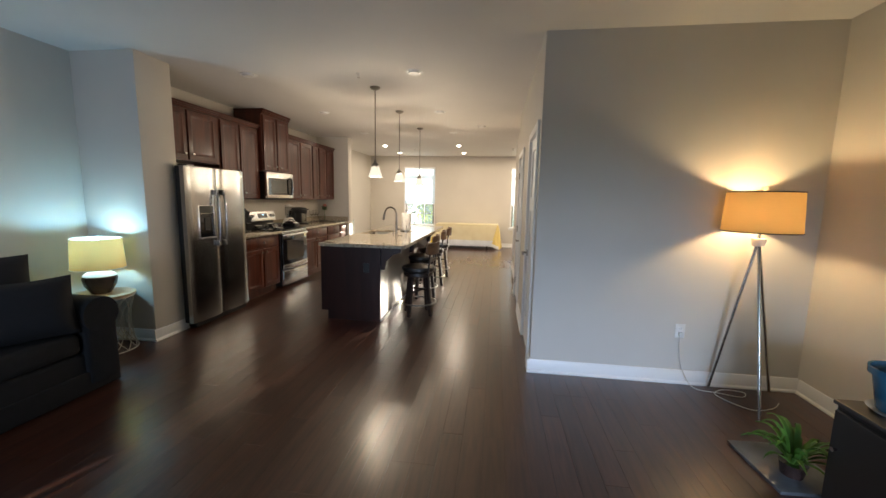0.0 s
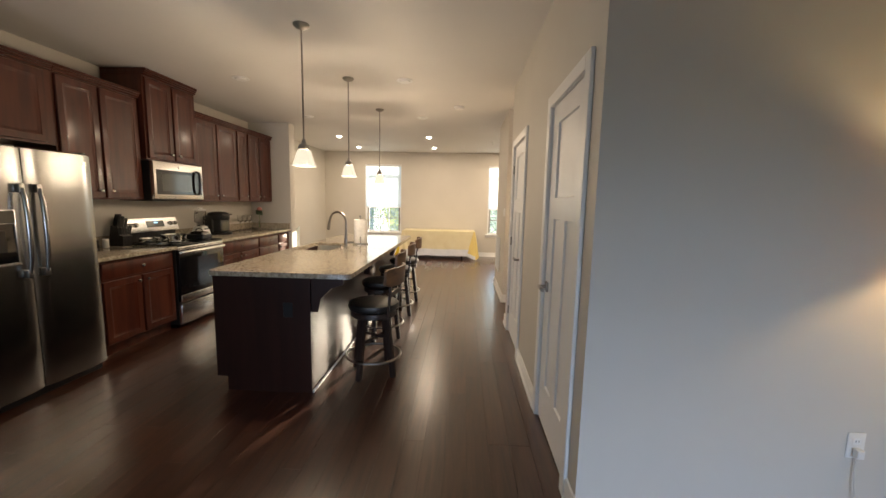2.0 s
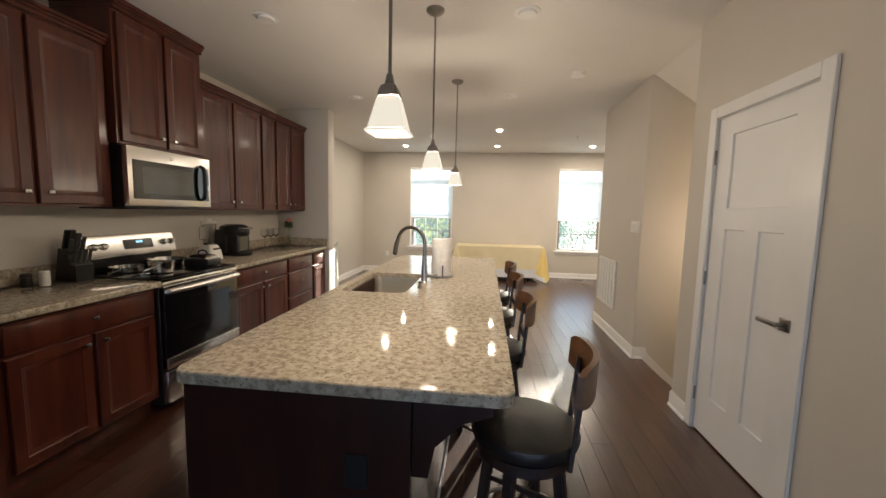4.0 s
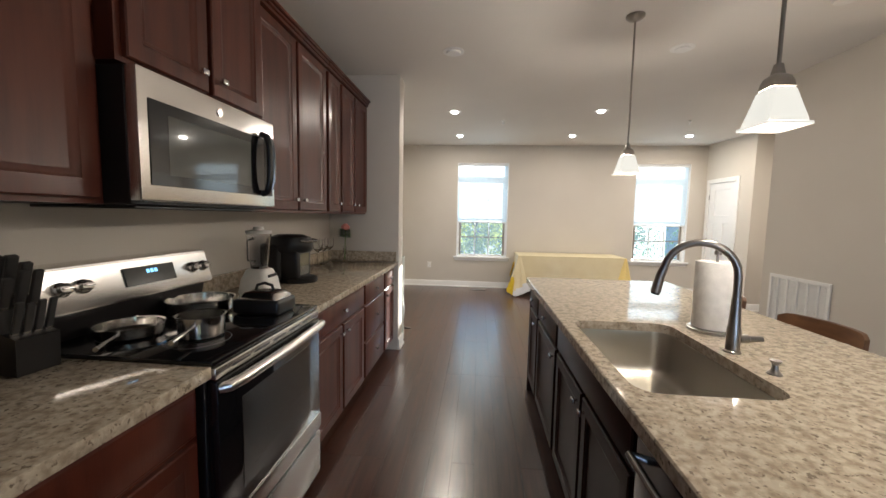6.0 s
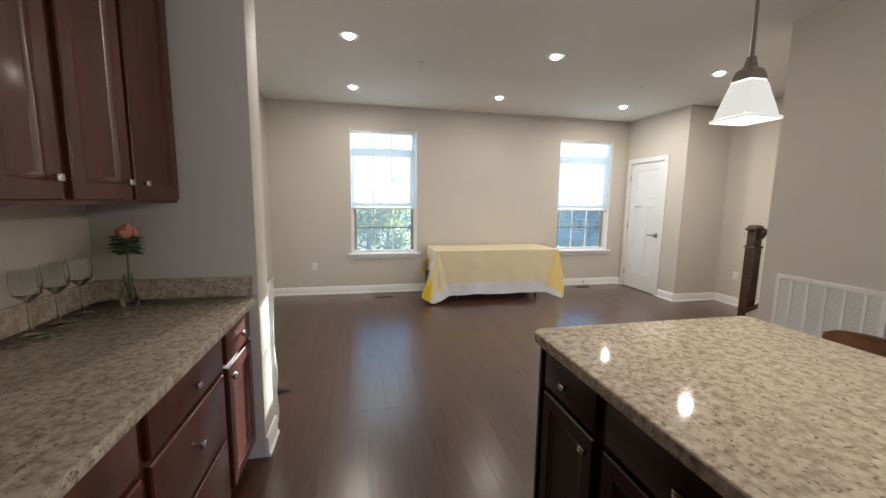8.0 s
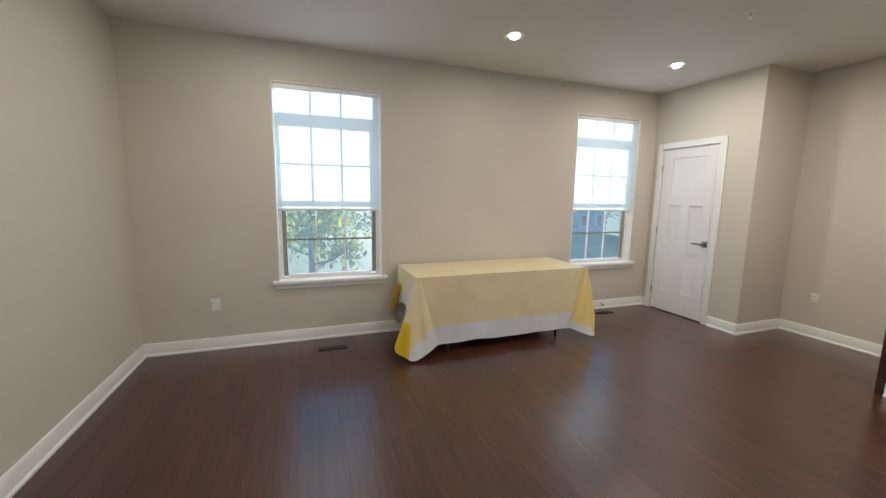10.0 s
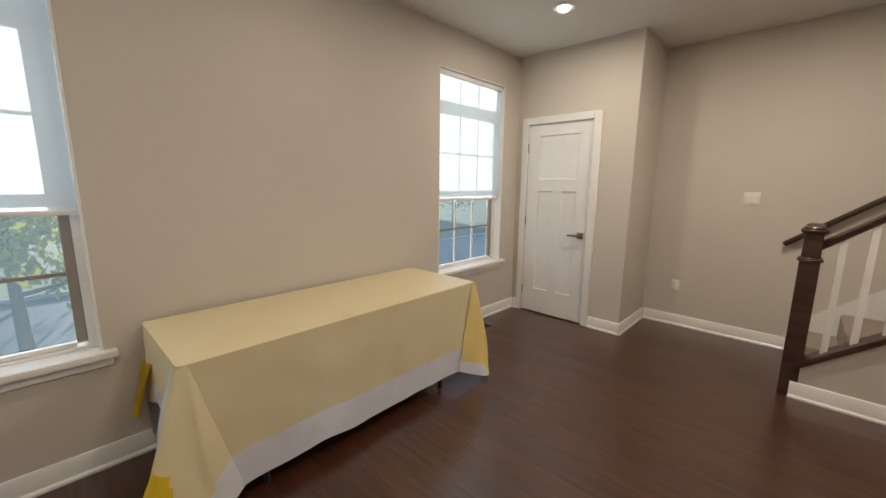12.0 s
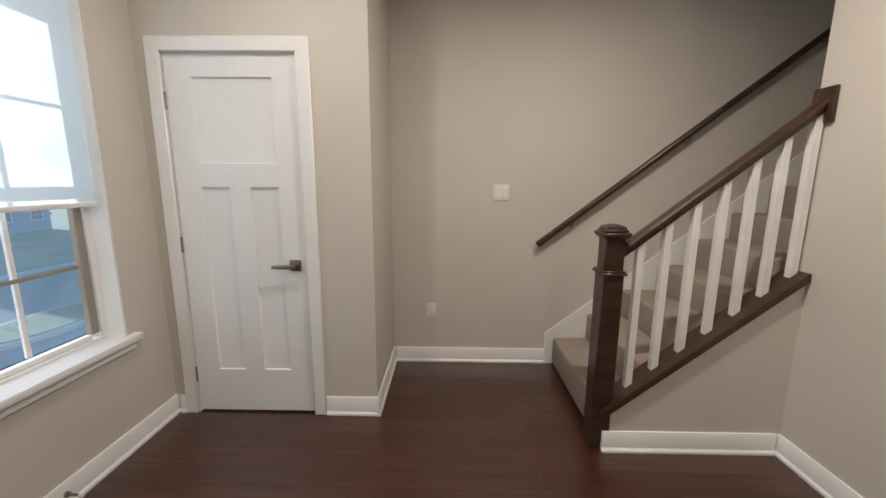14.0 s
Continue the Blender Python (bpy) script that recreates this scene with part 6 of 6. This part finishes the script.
for i in range(n):
    bm.faces.new((rg[0][i], rg[0][(i + 1) % n], rg[1][(i + 1) % n], rg[1][i]))
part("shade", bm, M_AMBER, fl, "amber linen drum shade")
for r, z in ((0.229, 1.266), (0.214, 1.540)):
    part("shade_rim", tube(bmesh.new(), [(r * math.cos(2 * math.pi * k / 56), r * math.sin(2 * math.pi * k / 56), z) for k in range(56)], 0.004, 6, closed=True), M_BLACKMETAL, fl, "dark shade trim")
for k in range(3):
    a = 2 * math.pi * k / 3
    part("spider", tube(bmesh.new(), [(0.0, 0.0, 1.53), (0.213 * math.cos(a), 0.213 * math.sin(a), 1.536)], 0.002, 6), M_STEEL, fl)
part("finial", turned([(0.007, 1.525), (0.007, 1.555), (0.018, 1.558), (0.020, 1.575), (0.0, 1.58)], 14), M_WHITE_PLASTIC, fl)

cord = thing("lamp_cord", "thin clear lamp cord lying on the floor", "cord")
pts = [(1.70, 3.468, 0.40), (1.705, 3.455, 0.25), (1.74, 3.43, 0.10), (1.80, 3.38, 0.012), (1.95, 3.34, 0.006), (2.10, 3.30, 0.006), (2.16, 3.38, 0.006), (2.02, 3.40, 0.006), (1.92, 3.30, 0.006), (2.05, 3.12, 0.006), (2.22, 3.16, 0.006), (2.33, 3.26, 0.006)]
smooth = []
for i in range(len(pts) - 1):
    p0, p1, p2, p3 = (Vector(pts[max(i - 1, 0)]), Vector(pts[i]), Vector(pts[i + 1]), Vector(pts[min(i + 2, len(pts) - 1)]))
    for k in range(6):
        t = k / 6
        smooth.append(0.5 * ((2 * p1) + (p2 - p0) * t + (2 * p0 - 5 * p1 + 4 * p2 - p3) * t * t + (3 * p1 - p0 - 3 * p2 + p3) * t ** 3))
part("wire", tube(bmesh.new(), smooth, 0.0032, 6), M_CORD, cord)
part("plug", slab(1.682, 1.712, 3.44, 3.467, 0.395, 0.435, bev=0.004), M_WHITE_PLASTIC, cord)

bc = thing("black_cabinet", "low black cabinet with small metal knob", "cabinet", pose(1.83, 1.25, 0))
part("body", slab(0.002, 0.74, 0.01, 0.98, 0.03, 0.53, bev=0.003), M_BLACKMETAL, bc)
part("top", slab(-0.012, 0.745, 0.0, 0.99, 0.531, 0.552, bev=0.004, seg=2), M_BLACKMETAL, bc)
part("plinth", slab(0.03, 0.72, 0.03, 0.96, 0.0, 0.029), M_BLACKMETAL, bc)
for y0, y1, ky in ((0.02, 0.49, 0.44), (0.495, 0.97, 0.93)):
    d = part("door", slab(-0.016, 0.001, y0, y1, 0.05, 0.51, bev=0.004), M_BLACKMETAL, bc)
    solid("knob", tube(bmesh.new(), [(-0.016, ky, 0.33), (-0.030, ky, 0.33), (-0.036, ky, 0.33)], [0.006, 0.007, 0.011], 12), M_CHROME, d, "small metal knob")
pt = thing("blue_pot", "blue glazed flower pot on a pale saucer", "plant pot", pose(1.985, 2.125, 0.553))
part("saucer", turned([(0.0, 0), (0.085, 0), (0.105, 0.016), (0.100, 0.016), (0.082, 0.005), (0.0, 0.005)], 32), M_PALECERAMIC, pt, "pale saucer")
part("pot", turned([(0.0, 0.006), (0.068, 0.006), (0.074, 0.012), (0.100, 0.165), (0.115, 0.17), (0.117, 0.20), (0.108, 0.20), (0.100, 0.175), (0.07, 0.15), (0.0, 0.15)], 36), M_BLUEPOT, pt)

ty = thing("floor_board", "grey slate board lying on the floor", "board", pose(1.85, 2.49, 0, 0, 0, 3))
part("board", slab(-0.18, 0.18, -0.21, 0.21, 0.0, 0.02, bev=0.004, seg=2), M_TRAY, ty)
pl = thing("potted_fern", "small green fern in a low dark pot", "plant", pose(1.83, 2.42, 0.021) @ Matrix.Scale(1.1, 4))
part("pot", turned([(0.0, 0), (0.045, 0), (0.055, 0.06), (0.058, 0.065), (0.05, 0.062), (0.0, 0.055)], 26), M_CERAMIC, pl, "small dark pot")
rr = random.Random(7)
for q in range(44):
    bm = bmesh.new()
    a = q * 2.399 + rr.uniform(-0.2, 0.2)
    Lf, up = rr.uniform(0.08, 0.21), rr.uniform(0.05, 0.15)
    rows = []
    for k in range(8):
        t = k / 7
        r = 0.015 + Lf * t
        z = 0.055 + up * 4 * t * (0.75 - 0.52 * t)
        w = 0.0105 * math.sin(math.pi * min(1, t * 0.93 + 0.07)) + 0.0008
        d = Vector((math.cos(a + 0.25 * t), math.sin(a + 0.25 * t), 0))
        s = Vector((-d.y, d.x, 0))
        rows.append([bm.verts.new(d * r + Vector((0, 0, z + o * 0.006)) + s * w * e) for e, o in ((-1, 1), (0, 0), (1, 1))])
    for p, c in zip(rows, rows[1:]):
        for i in range(2):
            bm.faces.new((p[i], p[i + 1], c[i + 1], c[i]))
    part("leaf", bm, M_LEAF, pl)

# ---------- fixtures ----------


def can_light(x, y, lit):
    c = thing("recessed_light" if lit else "ceiling_disc_light", "lit recessed ceiling can light" if lit else "white flush ceiling disc light, switched off", "ceiling light", pose(x, y, H), "can lights" if lit else "disc lights")
    part("trim", turned([(0.049, -0.0005), (0.088, -0.0005), (0.088, -0.005), (0.070, -0.008), (0.050, -0.003)], 36), M_TRIM, c, "white trim ring")
    part("lens", turned([(0.0, -0.030), (0.022, -0.028), (0.038, -0.020), (0.046, -0.009), (0.047, -0.0035)] if lit else [(0.0, -0.022), (0.055, -0.020), (0.0605, -0.011), (0.0605, -0.004)], 32), M_LENS if lit else M_TRIM, c, "glowing lens" if lit else "white dome")
    return c


for cx, cy in CANS:
    can_light(cx, cy, True)
for cx, cy in ((-2.495, 4.285), (-2.48, 6.09), (-2.49, 7.94), (-0.68, 4.33), (-0.68, 6.14), (-0.68, 7.955)):
    can_light(cx, cy, False)
sm = thing("smoke_detector", "round white smoke detector on the ceiling", "smoke detector", pose(-0.10, 7.265, H))
part("base", turned([(0.0, -0.0005), (0.07, -0.0005), (0.07, -0.014), (0.058, -0.034), (0.0, -0.038)], 32), M_WHITE_PLASTIC, sm)
for sx, sy in ((-1.93, 10.20), (0.586, 10.25), (-1.28, 4.34)):
    s = thing("sprinkler_head", "small brushed metal fire sprinkler in the ceiling", "sprinkler", pose(sx, sy, H), "sprinklers")
    part("escutcheon", turned([(0.0, -0.0005), (0.028, -0.0005), (0.026, -0.006), (0.010, -0.010), (0.009, -0.030), (0.0, -0.031)], 20), M_WHITE_PLASTIC, s)
    part("deflector", turned([(0.0, -0.042), (0.014, -0.042), (0.014, -0.045), (0.0, -0.045)], 16), M_CHROME, s)
    part("frame_arm", tube(bmesh.new(), [(-0.008, 0, -0.028), (-0.010, 0, -0.036), (0, 0, -0.043), (0.010, 0, -0.036), (0.008, 0, -0.028)], 0.002, 6), M_CHROME, s)


def wall_plate(name, label, cat, m, w=0.072, rockers=0, sockets=False):
    """A plate in the local x-z plane that faces -y."""
    p = thing(name, label, cat, m, "outlets" if sockets else "switches")
    part("plate", slab(-w / 2, w / 2, -0.006, -0.0006, -0.057, 0.057, bev=0.003, seg=2), M_WHITE_PLASTIC, p)
    for i in range(rockers):
        x = (i - (rockers - 1) / 2) * 0.046
        part("switch", slab(x - 0.016, x + 0.016, -0.0105, -0.0062, -0.033, 0.033, bev=0.002), M_TRIM, p)
    if sockets:
        for z in (-0.021, 0.021):
            part("socket", slab(-0.017, 0.017, -0.0085, -0.0062, z - 0.014, z + 0.014, bev=0.002), M_TRIM, p)
            for x in (-0.006, 0.006):
                part("slot", slab(x - 0.0012, x + 0.0012, -0.0092, -0.0086, z - 0.004, z + 0.005), M_BLACK, p)
    return p


wall_plate("light_switch", "white double light switch plate on the wall", "switch", pose(X1, 10.07, 1.315, 0, 0, -90), 0.118, 2)
wall_plate("light_switch", "white four-gang light switch plate", "switch", pose(0.60, 7.50, 1.31, 0, 0, -90), 0.21, 4)
wall_plate("wall_outlet", "white wall outlet above the baseboard", "outlet", pose(X1, 10.58, 0.418, 0, 0, -90), sockets=True)
wall_plate("wall_outlet", "white wall outlet above the baseboard", "outlet", pose(-3.19, Y1, 0.42), sockets=True)
wall_plate("wall_outlet", "white wall outlet with the lamp plugged in", "outlet", pose(1.70, 3.477, 0.44), sockets=True)
wall_plate("wall_outlet", "white wall outlet above the baseboard", "outlet", pose(0.95, 8.72, 0.445, 0, 0, 180), sockets=True)

gr = thing("return_air_grille", "large white louvred return air grille", "vent", pose(0.60, 8.60, 0, 0, 0, -90))
GW, GZ0, GZ1 = 0.64, 0.33, 0.895
part("backing", slab(0.02, GW - 0.02, -0.004, -0.0006, GZ0 + 0.02, GZ1 - 0.02), M_DUCT, gr, "grey duct behind the louvres")
for a, b, c, d in ((0, GW, GZ0, GZ0 + 0.03), (0, GW, GZ1 - 0.03, GZ1), (0, 0.03, GZ0 + 0.03, GZ1 - 0.03), (GW - 0.03, GW, GZ0 + 0.03, GZ1 - 0.03)):
    part("frame", slab(a, b, -0.016, -0.001, c, d, bev=0.003), M_TRIM, gr)
for i in range(1, 6):
    x = GW * i / 6
    part("mullion", slab(x - 0.009, x + 0.009, -0.0155, -0.004, GZ0 + 0.03, GZ1 - 0.03), M_TRIM, gr)
for i in range(38):
    z = GZ0 + 0.037 + i * 0.0132
    part("slat", prism([(-0.012, z), (-0.0045, z + 0.008), (-0.0040, z + 0.0095), (-0.0125, z + 0.0015)], "x", 0.03, GW - 0.03), M_TRIM, gr)


def register(x, y, w=0.26, d=0.085):
    r = thing("floor_register", "dark bronze floor heating register", "vent", pose(x, y, 0), "floor registers")
    part("frame", slab(-w / 2, w / 2, -d / 2, d / 2, 0.0, 0.005, bev=0.002), M_REGISTER, r)
    for i in range(12):
        xx = -w / 2 + 0.022 + i * (w - 0.044) / 11
        part("slat", slab(xx - 0.0035, xx + 0.0035, -d / 2 + 0.012, d / 2 - 0.012, 0.0051, 0.0075), M_BLACKMETAL, r)


register(-2.20, 11.79)
register(1.08, 11.92)

# ---------- outdoors ----------
GZ = -3.0
M_GRASS = material("mown grass", (0.10, 0.17, 0.045), 0.9, scale=0.5, second=(0.06, 0.11, 0.03), bump=0.6, bump_scale=30)
M_ROAD = material("grey asphalt", (0.085, 0.095, 0.112), 0.5, scale=0.8, second=(0.07, 0.078, 0.092), bump=0.3, bump_scale=60)
M_CONC = material("pale concrete", (0.46, 0.45, 0.43), 0.8, scale=2, bump=0.2, bump_scale=30)
M_BARK = material("grey bark", (0.11, 0.085, 0.065), 0.9, scale=9, bump=0.6, bump_scale=30)
M_AUTUMN = cloth_shade("yellow green leaves", (0.32, 0.35, 0.05), 0.45)
M_GREENS = cloth_shade("green leaves", (0.09, 0.17, 0.045), 0.4)
M_SIDING = material("blue grey siding", (0.27, 0.32, 0.40), 0.7, scale=2, stretch=(1, 1, 30))
M_ROOF = material("dark shingle", (0.07, 0.07, 0.075), 0.85, scale=6)
M_CAR = material("dark car paint", (0.02, 0.022, 0.028), 0.2, scale=5, coat=0.6)

bm = bmesh.new()
vs = [bm.verts.new(p) for p in ((-500, -500, GZ), (500, -500, GZ), (500, 500, GZ), (-500, 500, GZ))]
bm.faces.new(vs)
structure("ground", bm, M_GRASS, "green mown lawn outside the windows")
structure("road", slab(-60, 60, 19.5, 30.0, GZ - 0.05, GZ + 0.012), M_ROAD, "grey asphalt street outside")
structure("pavement", slab(-60, 60, 16.6, 17.9, GZ - 0.05, GZ + 0.03), M_CONC, "pale concrete pavement along the street")
for y in (19.3, 30.0):
    structure("kerb", slab(-60, 60, y, y + 0.2, GZ - 0.05, GZ + 0.14, bev=0.03, seg=2), M_CONC, "pale concrete kerb")
isl = prism([(10.4 + 2.0 * math.cos(a) * (1.5 if math.cos(a) > 0 else 1), 22.6 + 1.1 * math.sin(a)) for a in [2 * math.pi * k / 28 for k in range(28)]], "z", GZ + 0.005, GZ + 0.15)
structure("traffic_island", isl, M_CONC, "pale concrete kerbed island in the street")
structure("verge", prism([(10.4 + 1.75 * math.cos(a) * (1.5 if math.cos(a) > 0 else 1), 22.6 + 0.9 * math.sin(a)) for a in [2 * math.pi * k / 28 for k in range(28)]], "z", GZ + 0.151, GZ + 0.17), M_GRASS, "grass inside the kerbed island")


def tree(name, label, x, y, h, spread, mat, seed, leaves=1500, low=0.30):
    t = thing(name, label, "tree", pose(x, y, GZ), "trees outside")
    r = random.Random(seed)
    bm = bmesh.new()
    tube(bm, [(0, 0, -0.05), (0.03, 0.02, h * 0.3), (0.0, 0.05, h * 0.6), (0.06, 0.0, h * 0.92)], [0.13, 0.10, 0.06, 0.02], 10)
    tips = []
    for k in range(12):
        a, z = 2.4 * k, h * (low + 0.045 * k)
        ln = spread * (0.95 - 0.045 * k) * r.uniform(0.7, 1.0)
        e = Vector((math.cos(a) * ln, math.sin(a) * ln, z + ln * 0.45))
        tube(bm, [(0.02, 0.03, z), e * 0.55 + Vector((0, 0, z * 0.40)), e], [0.045, 0.028, 0.010], 6)
        tips += [e, e * 0.7 + Vector((0, 0, z * 0.3))]
    tips.append(Vector((0, 0, h * 0.97)))
    part("trunk", bm, M_BARK, t)
    verts, faces = [], []
    for k in range(leaves):
        c = tips[r.randrange(len(tips))]
        p = c + Vector((r.gauss(0, 1), r.gauss(0, 1), r.gauss(0, 0.8))) * spread * 0.20
        s = r.uniform(0.06, 0.12)
        q = Euler((r.uniform(0, 6), r.uniform(0, 6), r.uniform(0, 6))).to_matrix()
        b = len(verts)
        verts += [p + q @ Vector(v) * s for v in ((-1, 0, 0), (0, -0.55, 0.1), (1, 0, 0), (0, 0.55, 0.1))]
        faces.append((b, b + 1, b + 2, b + 3))
    me = bpy.data.meshes.new("crown")
    me.from_pydata([tuple(v) for v in verts], [], faces)
    me.materials.append(mat)
    ob = new("crown", me)
    ob.parent = t
    return t


tree("street_tree", "young street tree with yellow-green autumn leaves", -2.3, 18.6, 5.6, 1.35, M_AUTUMN, 3, 2600, 0.46)
tree("street_tree", "leafy green tree across the street", -9.0, 33.0, 7.5, 2.8, M_GREENS, 5, 4200, 0.2)
tree("street_tree", "leafy green tree across the street", -0.5, 36.0, 7.0, 2.8, M_GREENS, 6, 4200, 0.2)
tree("street_tree", "leafy green tree across the street", 17.0, 36.0, 8.0, 3.2, M_GREENS, 8, 4200, 0.2)
for tx, ty, th, seed in ((-15.0, 35.0, 8.0, 11), (-5.0, 38.5, 8.5, 12), (4.5, 38.0, 7.5, 13), (10.5, 39.0, 8.0, 14)):
    tree("street_tree", "leafy green tree across the street", tx, ty, th, 3.3, M_GREENS, seed, 4200, 0.12)
tree("street_tree", "yellow-green tree across the street", 25.0, 34.0, 7.0, 3.0, M_AUTUMN, 9, 3200)


def house(x, y, w, d, h, label):
    hs = thing("townhouse", label, "house", pose(x, y, GZ), "houses across the street")
    part("wall", slab(0, w, 0, d, 0, h), M_SIDING, hs)
    part("roof", prism([(-0.4, h), (w + 0.4, h), (w / 2, h + 2.4)], "y", -0.4, d + 0.4), M_ROOF, hs)
    for sx in range(int(w // 2.4)):
        for sz in range(int(h // 2.8)):
            xx, zz = 0.8 + sx * 2.4, 0.9 + sz * 2.8
            win = part("window", slab(xx, xx + 1.0, -0.03, 0.02, zz, zz + 1.5), M_VINYL, hs)
            solid("pane", slab(xx + 0.08, xx + 0.92, -0.045, -0.031, zz + 0.08, zz + 1.42), M_BLACKGLASS, win)


house(-22.0, 44.0, 12, 8, 6.0, "blue-grey sided townhouse across the street")
house(21.0, 46.0, 12, 8, 6.0, "blue-grey sided townhouse across the street")


def car(m, label):
    c = thing("parked_car", label, "car", m)
    body = [(-2.2, 0.35), (-2.25, 0.75), (-1.9, 0.92), (-1.25, 0.98), (-0.65, 1.42), (0.85, 1.46), (1.55, 1.0), (2.1, 0.95), (2.2, 0.6), (2.15, 0.35)]
    bm = prism(body, "y", -0.88, 0.88)
    bmesh.ops.bevel(bm, geom=list(bm.edges), offset=0.07, segments=3, affect="EDGES")
    part("body", bm, M_CAR, c)
    for s in (-1, 1):
        part("side_window", prism([(-1.05, 1.0), (-0.58, 1.36), (0.80, 1.39), (1.30, 1.02)], "y", s * 0.86, s * 0.892), M_BLACKGLASS, c)
        for x in (-1.38, 1.38):
            wh = part("wheel", tube(bmesh.new(), [(x, s * 0.70, 0.33), (x, s * 0.90, 0.33)], 0.33, 24), M_BLACK, c, "black tyre")
            solid("rim", tube(bmesh.new(), [(x, s * 0.895, 0.33), (x, s * 0.912, 0.33)], 0.21, 20), M_CHROME, wh, "alloy rim")
        part("headlight", slab(-2.26, -2.15, s * 0.72 - 0.12, s * 0.72 + 0.12, 0.66, 0.78, bev=0.02), M_CHROME, c)
    return c


car(pose(6.9, 23.2, GZ + 0.012, 0, 0, 8), "dark saloon car parked on the street")

# ---------- floor planks, last ----------
PW = 0.127


def plank_data(name, length):
    bm = bmesh.new()
    box(bm, 0, PW - 0.0004, 0, length - 0.0005, -0.018, 0.0, bev=0.0004)
    me = bpy.data.meshes.new(name)
    bm.to_mesh(me)
    bm.free()
    me.materials.append(M_FLOOR)
    return me


rng = random.Random(4)
LENGTHS = (0.9, 1.2, 1.5, 1.8)
PLANK = {L: plank_data("plank", L) for L in LENGTHS}
floor_ob = bpy.data.objects["subfloor"]
floor_ob.name = "floor"
floor_ob["label"] = "dark walnut-stained wooden plank floor"
near, rest = [], []
nx = int((X1 - X0) / PW) + 1
for i in range(nx):
    x = X0 + i * PW
    y = Y0 - rng.choice((0.0, 0.3, 0.6, 0.9))
    while y < Y1:
        L = rng.choice(LENGTHS)
        well = x + PW > 0.70 and x < 1.8 and y + L > 6.40 and y < 7.35
        under = x + PW < -3.15 and 4.9 < y < 8.2
        if well:
            if y < 6.39:
                rest.append((x, y, 6.40 - y))
            if y + L > 7.36:
                rest.append((x, 7.35, y + L - 7.35))
        elif not under:
            near_one = 8.2 < y + L / 2 < 11.9 and x > -3.3
            (near if near_one and len(near) < 295 else rest).append((x, y, L))
        y += L
for x, y, L in near:
    p = new("plank", PLANK[L])
    p.parent = floor_ob
    p.location = (x, y, 0)
verts, faces = [], []
for x, y, L in rest:
    b, x1, y1, c = len(verts), x + PW - 0.0004, min(y + L - 0.0005, Y1), 0.0004
    verts += [(x, y, -0.004), (x1, y, -0.004), (x1, y1, -0.004), (x, y1, -0.004), (x + c, y + c, 0), (x1 - c, y + c, 0), (x1 - c, y1 - c, 0), (x + c, y1 - c, 0)]
    faces += [(b + 4, b + 5, b + 6, b + 7)] + [(b + k, b + (k + 1) % 4, b + 4 + (k + 1) % 4, b + 4 + k) for k in range(4)]
me = bpy.data.meshes.new("planks")
me.from_pydata(verts, [], faces)
me.materials.append(M_FLOOR)
ob = new("planks", me)
ob.parent = floor_ob
ob["kind"] = "stuff"
